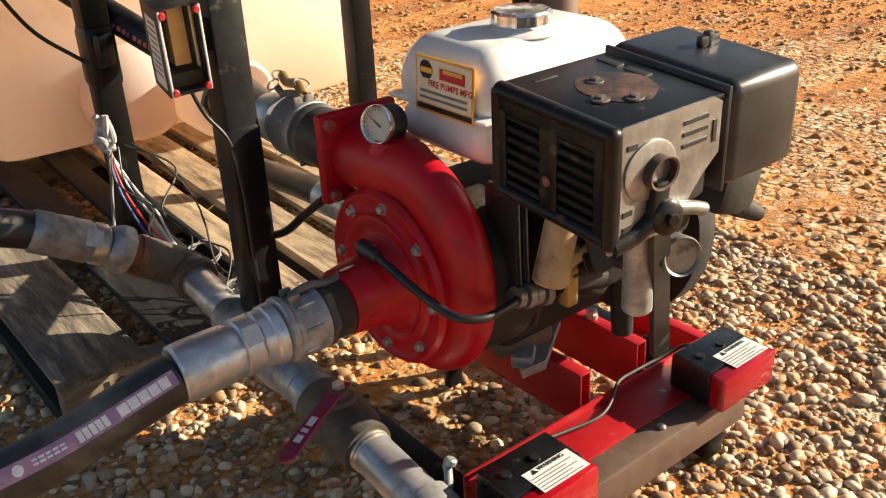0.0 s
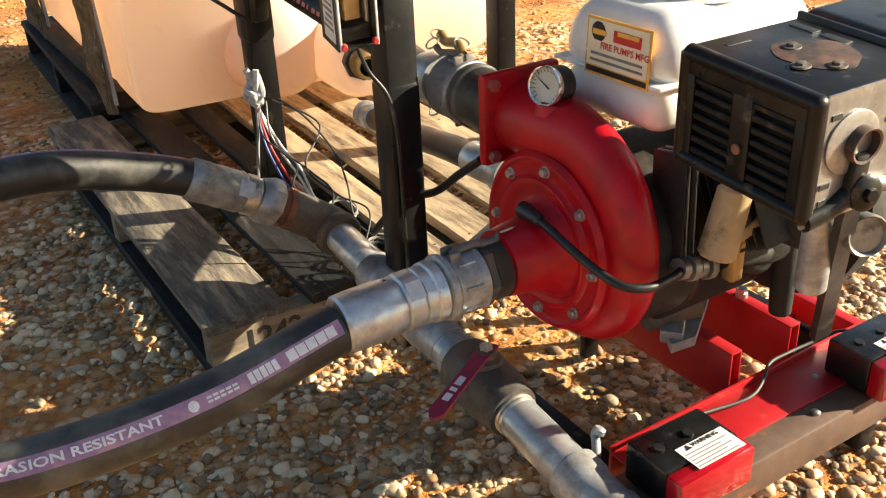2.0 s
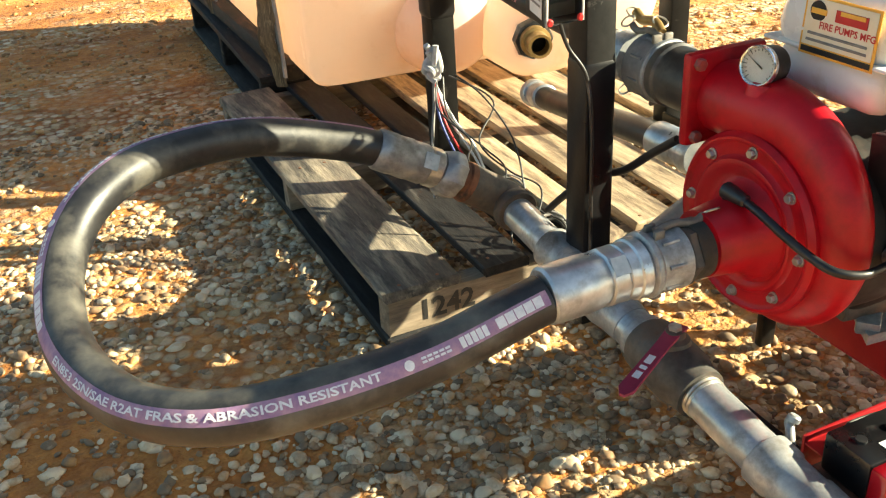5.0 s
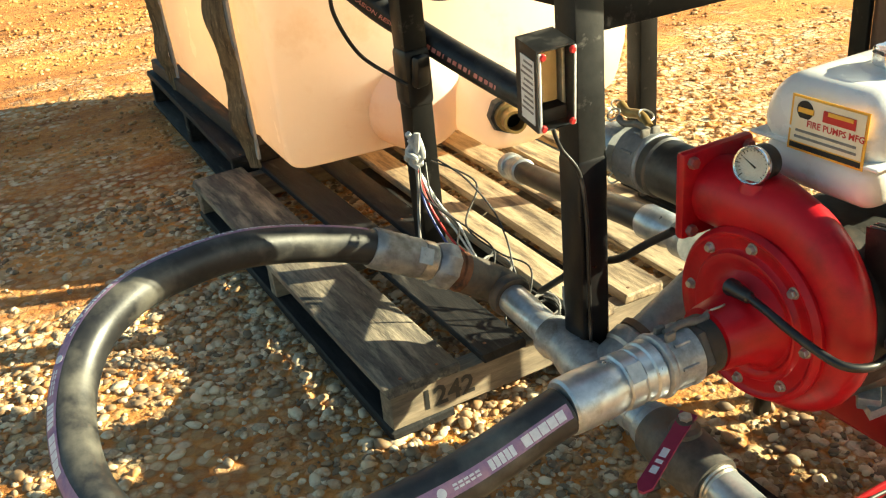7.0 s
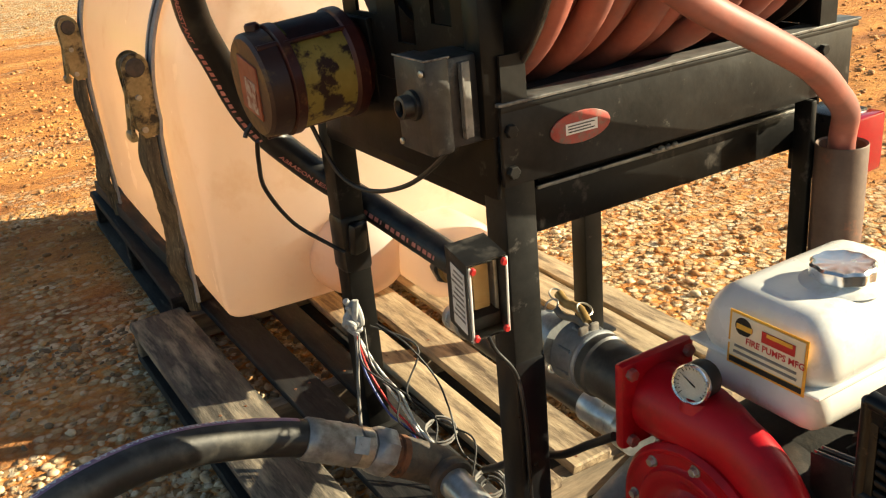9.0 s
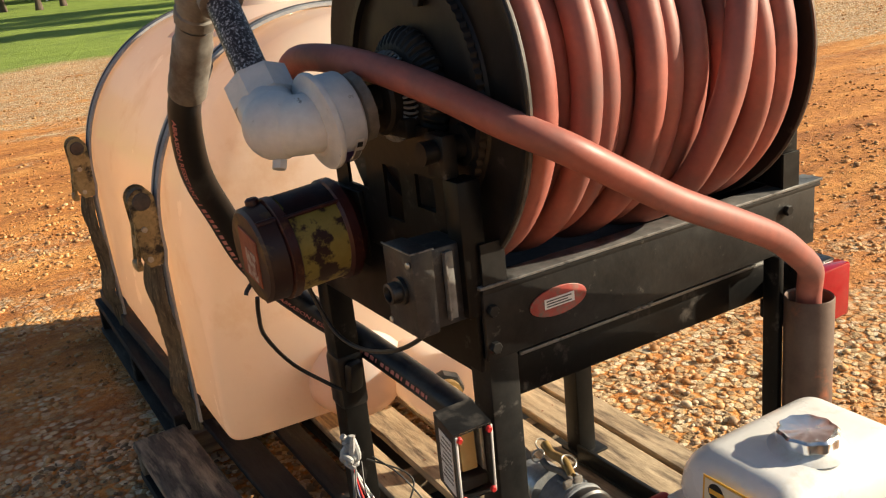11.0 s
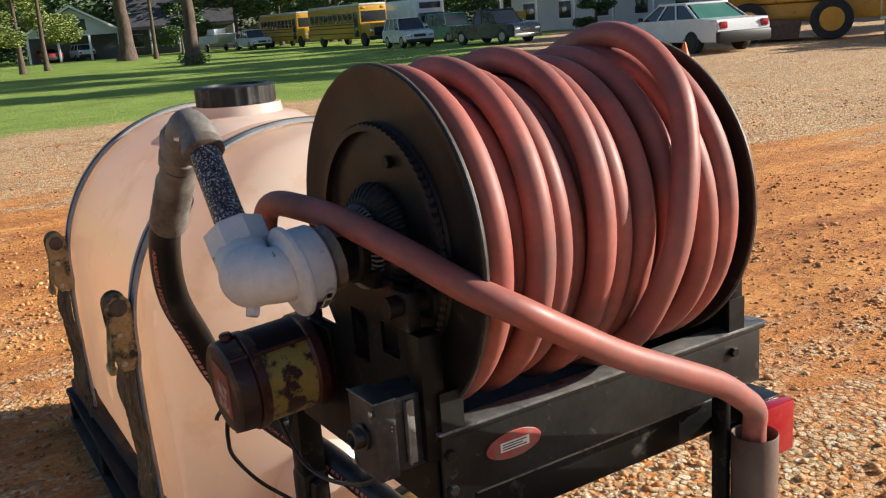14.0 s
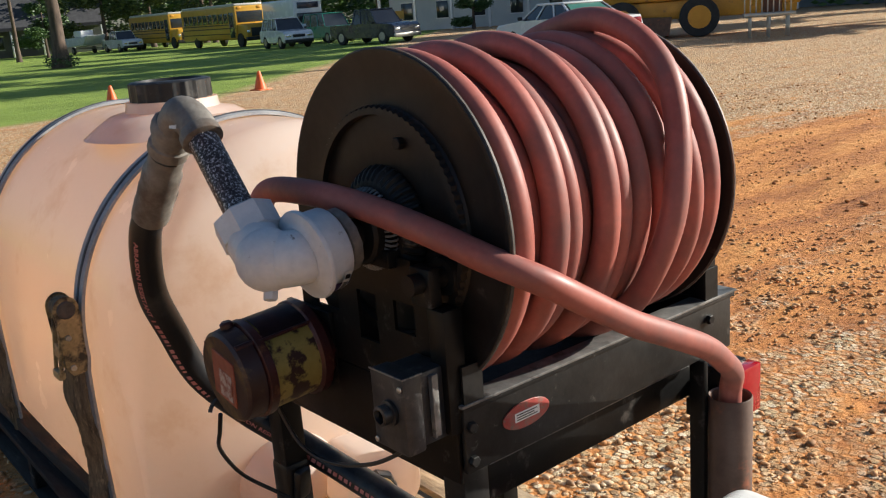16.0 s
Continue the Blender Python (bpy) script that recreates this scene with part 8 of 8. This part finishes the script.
def cone(x, y):
    c = thing("traffic_cone", "orange traffic cone standing on the gravel edge", "traffic cone", group="traffic cones", unit=1)
    bm = fresh()
    lathe(bm, (0, 0, 0.03), (0, 0, 1), [(0, 0.15), (0.42, 0.035), (0.43, 0.02)], 20)
    part("body", bm, CONE_ORANGE, c)
    bm = fresh()
    slab(bm, (-0.19, -0.19, 0), (0.19, 0.19, 0.03), 0.01)
    part("base", bm, CONE_ORANGE, c)
    return settle(c, x, y, 12)


for x, y in ((7.6, 21.3), (10.9, 20.4), (19.7, 18.6)):
    cone(x, y)


def carport_house():
    h = thing("house", "pale gabled house with an open three-bay carport", "house", unit=1)
    W, D = 9.0, 8.0
    bm = fresh()
    slab(bm, (-W / 2, 2.5, 0), (W / 2, D, 2.7))
    part("wall", bm, SIDING_GREY, h)
    bm = fresh()
    prism(bm, [(-W / 2, 0.1, 2.5), (W / 2, 0.1, 2.5), (W / 2, 0.1, 2.8), (0, 0.1, 5.2), (-W / 2, 0.1, 2.8)], (0, 0.25, 0))
    part("gable", bm, SIDING, h, "pale boarded gable")
    for s in (-1, 1):
        bm = fresh()
        prism(bm, [(s * (W / 2 + 0.4), -0.3, 2.55), (0, -0.3, 5.35), (0, -0.3, 5.6), (s * (W / 2 + 0.4), -0.3, 2.8)], (0, D + 0.6, 0))
        part("roof", bm, ROOF, h)
        bm = fresh()
        prism(bm, [(s * (W / 2 + 0.45), -0.34, 2.5), (0, -0.34, 5.3), (0, -0.34, 5.55), (s * (W / 2 + 0.45), -0.34, 2.75)], (0, 0.05, 0))
        part("barge_board", bm, CAR_WHITE, h, "white barge board")
    for x in (-W / 2 + 0.15, -1.5, 1.5, W / 2 - 0.15):
        bm = fresh()
        slab(bm, (x - 0.12, 0.12, 0), (x + 0.12, 0.36, 2.5), 0.01)
        part("carport_post", bm, CAR_WHITE, h)
    for x in (-0.95, 0.0, 0.95):
        bm = fresh()
        slab(bm, (x - 0.38, 0.04, 3.0), (x + 0.38, 0.1, 4.1), 0.01)
        part("window", bm, CAR_GLASS, h)
    return settle(h, 20.6, 101.0, -12)


carport_house()


def plain_house(label, at, turn, W, D, H, ridge, wall, n):
    h = thing("house", label, "house", unit=1)
    bm = fresh()
    slab(bm, (-W / 2, 0, 0), (W / 2, D, H))
    part("wall", bm, wall, h)
    for s in (-1, 1):
        bm = fresh()
        y0, y1 = (-0.6, D / 2) if s < 0 else (D + 0.6, D / 2)
        prism(bm, [(-W / 2 - 0.4, y0, H - 0.1), (-W / 2 - 0.4, y1, ridge), (-W / 2 - 0.4, y1, ridge + 0.18), (-W / 2 - 0.4, y0, H + 0.08)], (W + 0.8, 0, 0))
        part("roof", bm, ROOF, h)
    for k in range(n):
        x = -W / 2 + (k + 0.5) * W / n
        bm = fresh()
        slab(bm, (x - 0.5, -0.04, 0.9), (x + 0.5, 0.02, 2.2), 0.01)
        wd = part("window", bm, CAR_GLASS, h)
        for lo, hi in (((x - 0.58, -0.07, 0.82), (x + 0.58, 0.0, 0.9)), ((x - 0.58, -0.07, 2.2), (x + 0.58, 0.0, 2.3))):
            bm = fresh()
            slab(bm, lo, hi)
            part("window_trim", bm, CAR_WHITE, wd)
    for k in range(n + 1):
        x = -W / 2 + k * W / n
        bm = fresh()
        slab(bm, (x - 0.09, -1.9, 0), (x + 0.09, -1.72, H - 0.25), 0.01)
        part("porch_post", bm, CAR_WHITE, h)
    bm = fresh()
    slab(bm, (-W / 2, -2.0, H - 0.28), (W / 2, 0, H - 0.12))
    part("porch_roof", bm, ROOF, h)
    return settle(h, at[0], at[1], turn)


plain_house("dark house with a steep roof behind the lawn", (33.0, 106.0), -20, 12.0, 8.0, 3.0, 6.5, SIDING_GREY, 4)
plain_house("pale blue house with a long white-posted porch", (52.0, 53.0), -64, 22.0, 8.0, 4.0, 7.0, SIDING, 7)
plain_house("dark workshop building beyond the grader", (56.0, 27.0), -75, 24.0, 10.0, 4.2, 6.5, SIDING_GREY, 3)
bm = fresh()
slab(bm, (-3.0, -0.15, 0), (3.0, 0.15, 1.7), 0.02)
settle(whole("garden_wall", bm, YELLOW_WALL, "mustard-yellow wall beside the blue house", "wall", unit=1), 48.2, 61.5, -40)


# ---- trees ----
def leaf_cloud(rnd, blobs, count, size):
    """Many small leaf cards in uneven clumps, as one mesh."""
    vs, fs = [], []
    for c, r in blobs:
        for _ in range(count):
            d = Vector((rnd.gauss(0, 1), rnd.gauss(0, 1), rnd.gauss(0, 1))).normalized()
            p = Vector(c) + Vector((d.x * r[0], d.y * r[1], d.z * r[2])) * (rnd.random() ** 0.45)
            n = Vector((rnd.gauss(0, 1), rnd.gauss(0, 1), rnd.gauss(0.3, 1))).normalized()
            _, u, w = frame_of(n)
            s = size * rnd.uniform(0.5, 1.4)
            k = len(vs)
            vs += [p - u * s * 0.5, p + w * s * 0.22, p + u * s * 0.5, p - w * s * 0.22]
            fs.append((k, k + 1, k + 2, k + 3))
    me = bpy.data.meshes.new("crown")
    me.from_pydata([v[:] for v in vs], [], fs)
    return me


def tree(label, at, height, r, seed, first_limb, spread, leaf=LEAF, leaves=260, size=0.5, lean=0.0):
    rnd = random.Random(seed)
    t = thing("tree", label, "tree", group="trees", unit=1)
    bm = fresh()
    path = [Vector((lean * (z / height) + 0.12 * r * math.sin(z), 0.1 * r * math.cos(z * 1.3), z)) for z in np.linspace(0, height, 18)]
    radii = [r * (1.0 + 0.55 * math.exp(-p.z / 0.5)) * (1 - 0.75 * p.z / height) for p in path]
    tube(bm, path, r, 14, True, radii)
    part("trunk", bm, BARK, t)
    blobs = []
    k = 0
    z = first_limb
    while z < height:
        a = rnd.uniform(0, 6.28)
        ln = spread * rnd.uniform(0.5, 1.0) * (1 - 0.55 * (z - first_limb) / max(height - first_limb, 0.1))
        p0 = Vector((lean * z / height, 0, z))
        p1 = p0 + Vector((math.cos(a) * ln, math.sin(a) * ln, ln * rnd.uniform(-0.1, 0.45)))
        bm = fresh()
        tube(bm, spline([p0, p0.lerp(p1, 0.5) + Vector((0, 0, 0.1 * ln)), p1], 4), r * 0.25, 8, True, None)
        part("limb", bm, BARK, t)
        for f in (0.4, 0.6, 0.8, 1.0):
            blobs.append((p0.lerp(p1, f), (spread * 0.32, spread * 0.32, spread * 0.22)))
        z += spread * rnd.uniform(0.28, 0.5)
    me = leaf_cloud(rnd, blobs, leaves, size)
    me.materials.append(leaf)
    c = new("crown", me)
    c.parent = t
    c["label"] = "loose leafy crown with gaps"
    return settle(t, at[0], at[1], seed * 37 % 360)


tree("tall pine with a bare brown trunk on the lawn", (20.7, 81.5), 24.0, 0.60, 1, 13.0, 4.5, LEAF, 120, 0.5)
tree("tall pine with a dark bare trunk on the lawn", (17.2, 53.4), 24.0, 0.36, 2, 13.0, 4.5, LEAF, 120, 0.5)
tree("slim tall tree in front of the house", (22.5, 79.4), 18.0, 0.16, 3, 10.0, 3.0, LEAF, 120, 0.4)
for x, y, seed in ((10.0, 66.0, 4), (12.2, 70.0, 5), (8.6, 72.0, 15), (13.4, 77.0, 16)):
    tree("young pine with low sunlit green boughs", (x, y), 10.0, 0.17, seed, 2.2, 3.0, LEAF_SUNNY, 480, 0.21)
tree("small bushy tree beside the dark house", (27.5, 88.0), 5.5, 0.12, 6, 1.2, 2.4, SHRUB_LEAF, 260, 0.26)
for x, y, seed in ((31.0, 97.0, 7), (36.0, 96.0, 8), (40.5, 95.0, 17), (45.0, 90.0, 18)):
    tree("olive-green tree behind the parked boat", (x, y), 12.0, 0.22, seed, 1.8, 4.0, LEAF, 260, 0.36)
tree("palm-like shrub before the blue house", (46.5, 52.0), 3.2, 0.12, 9, 0.6, 1.7, SHRUB_LEAF, 300, 0.22)
for k in range(4):
    tree("tall slim pine behind the buses", (46 + 4 * k, 94 - 5 * k), 20.0, 0.26, 20 + k, 9.0, 3.5, LEAF, 120, 0.5)
# the row whose long shade lies over the lawn
for k, (x, y) in enumerate(((43, 12.5), (49, 18), (56, 22.5), (63, 25), (70, 29), (78, 34))):
    tree("tall broad tree shading the lawn", (x, y), 25.0, 0.4, 40 + k, 6.0, 6.5, LEAF, 110, 1.0)
# ivy at the foot of the dark trunk
rnd = random.Random(8)
ivy = leaf_cloud(rnd, [((0.5 * math.cos(a), 0.5 * math.sin(a), 0.35), (0.5, 0.5, 0.4)) for a in range(0, 6)], 120, 0.16)
ivy.materials.append(SHRUB_LEAF)
settle(tagged(new("ivy", ivy), "dark weeds growing round the foot of the pine", "weeds", kind="stuff"), 17.2, 53.4, 0)


def woods(name, label, seed, count, az, dist, high, radius, leaves, size, mat):
    rnd = random.Random(seed)
    blobs = []
    for k in range(count):
        a, d = radians(rnd.uniform(*az)), rnd.uniform(*dist)
        h = rnd.uniform(*high)
        blobs.append(((d * math.cos(a), d * math.sin(a), h), [rnd.uniform(*radius) for _ in range(2)] + [rnd.uniform(*radius) * 0.75]))
    me = leaf_cloud(rnd, blobs, leaves, size)
    me.materials.append(mat)
    tagged(new(name, me), label, "woods", kind="stuff")


woods("far_woods", "uneven green woods along the far side of the field", 31, 260, (5, 100), (125, 175), (1, 18), (3, 6), 170, 1.2, LEAF)
woods("undergrowth", "dense dark undergrowth below the woods", 32, 420, (20, 100), (112, 130), (0.5, 9), (1.5, 3.5), 150, 0.7, SHRUB_LEAF)
woods("undergrowth", "dark trees around the dark workshop", 33, 120, (8, 30), (62, 85), (0.5, 10), (1.5, 3.5), 150, 0.6, SHRUB_LEAF)
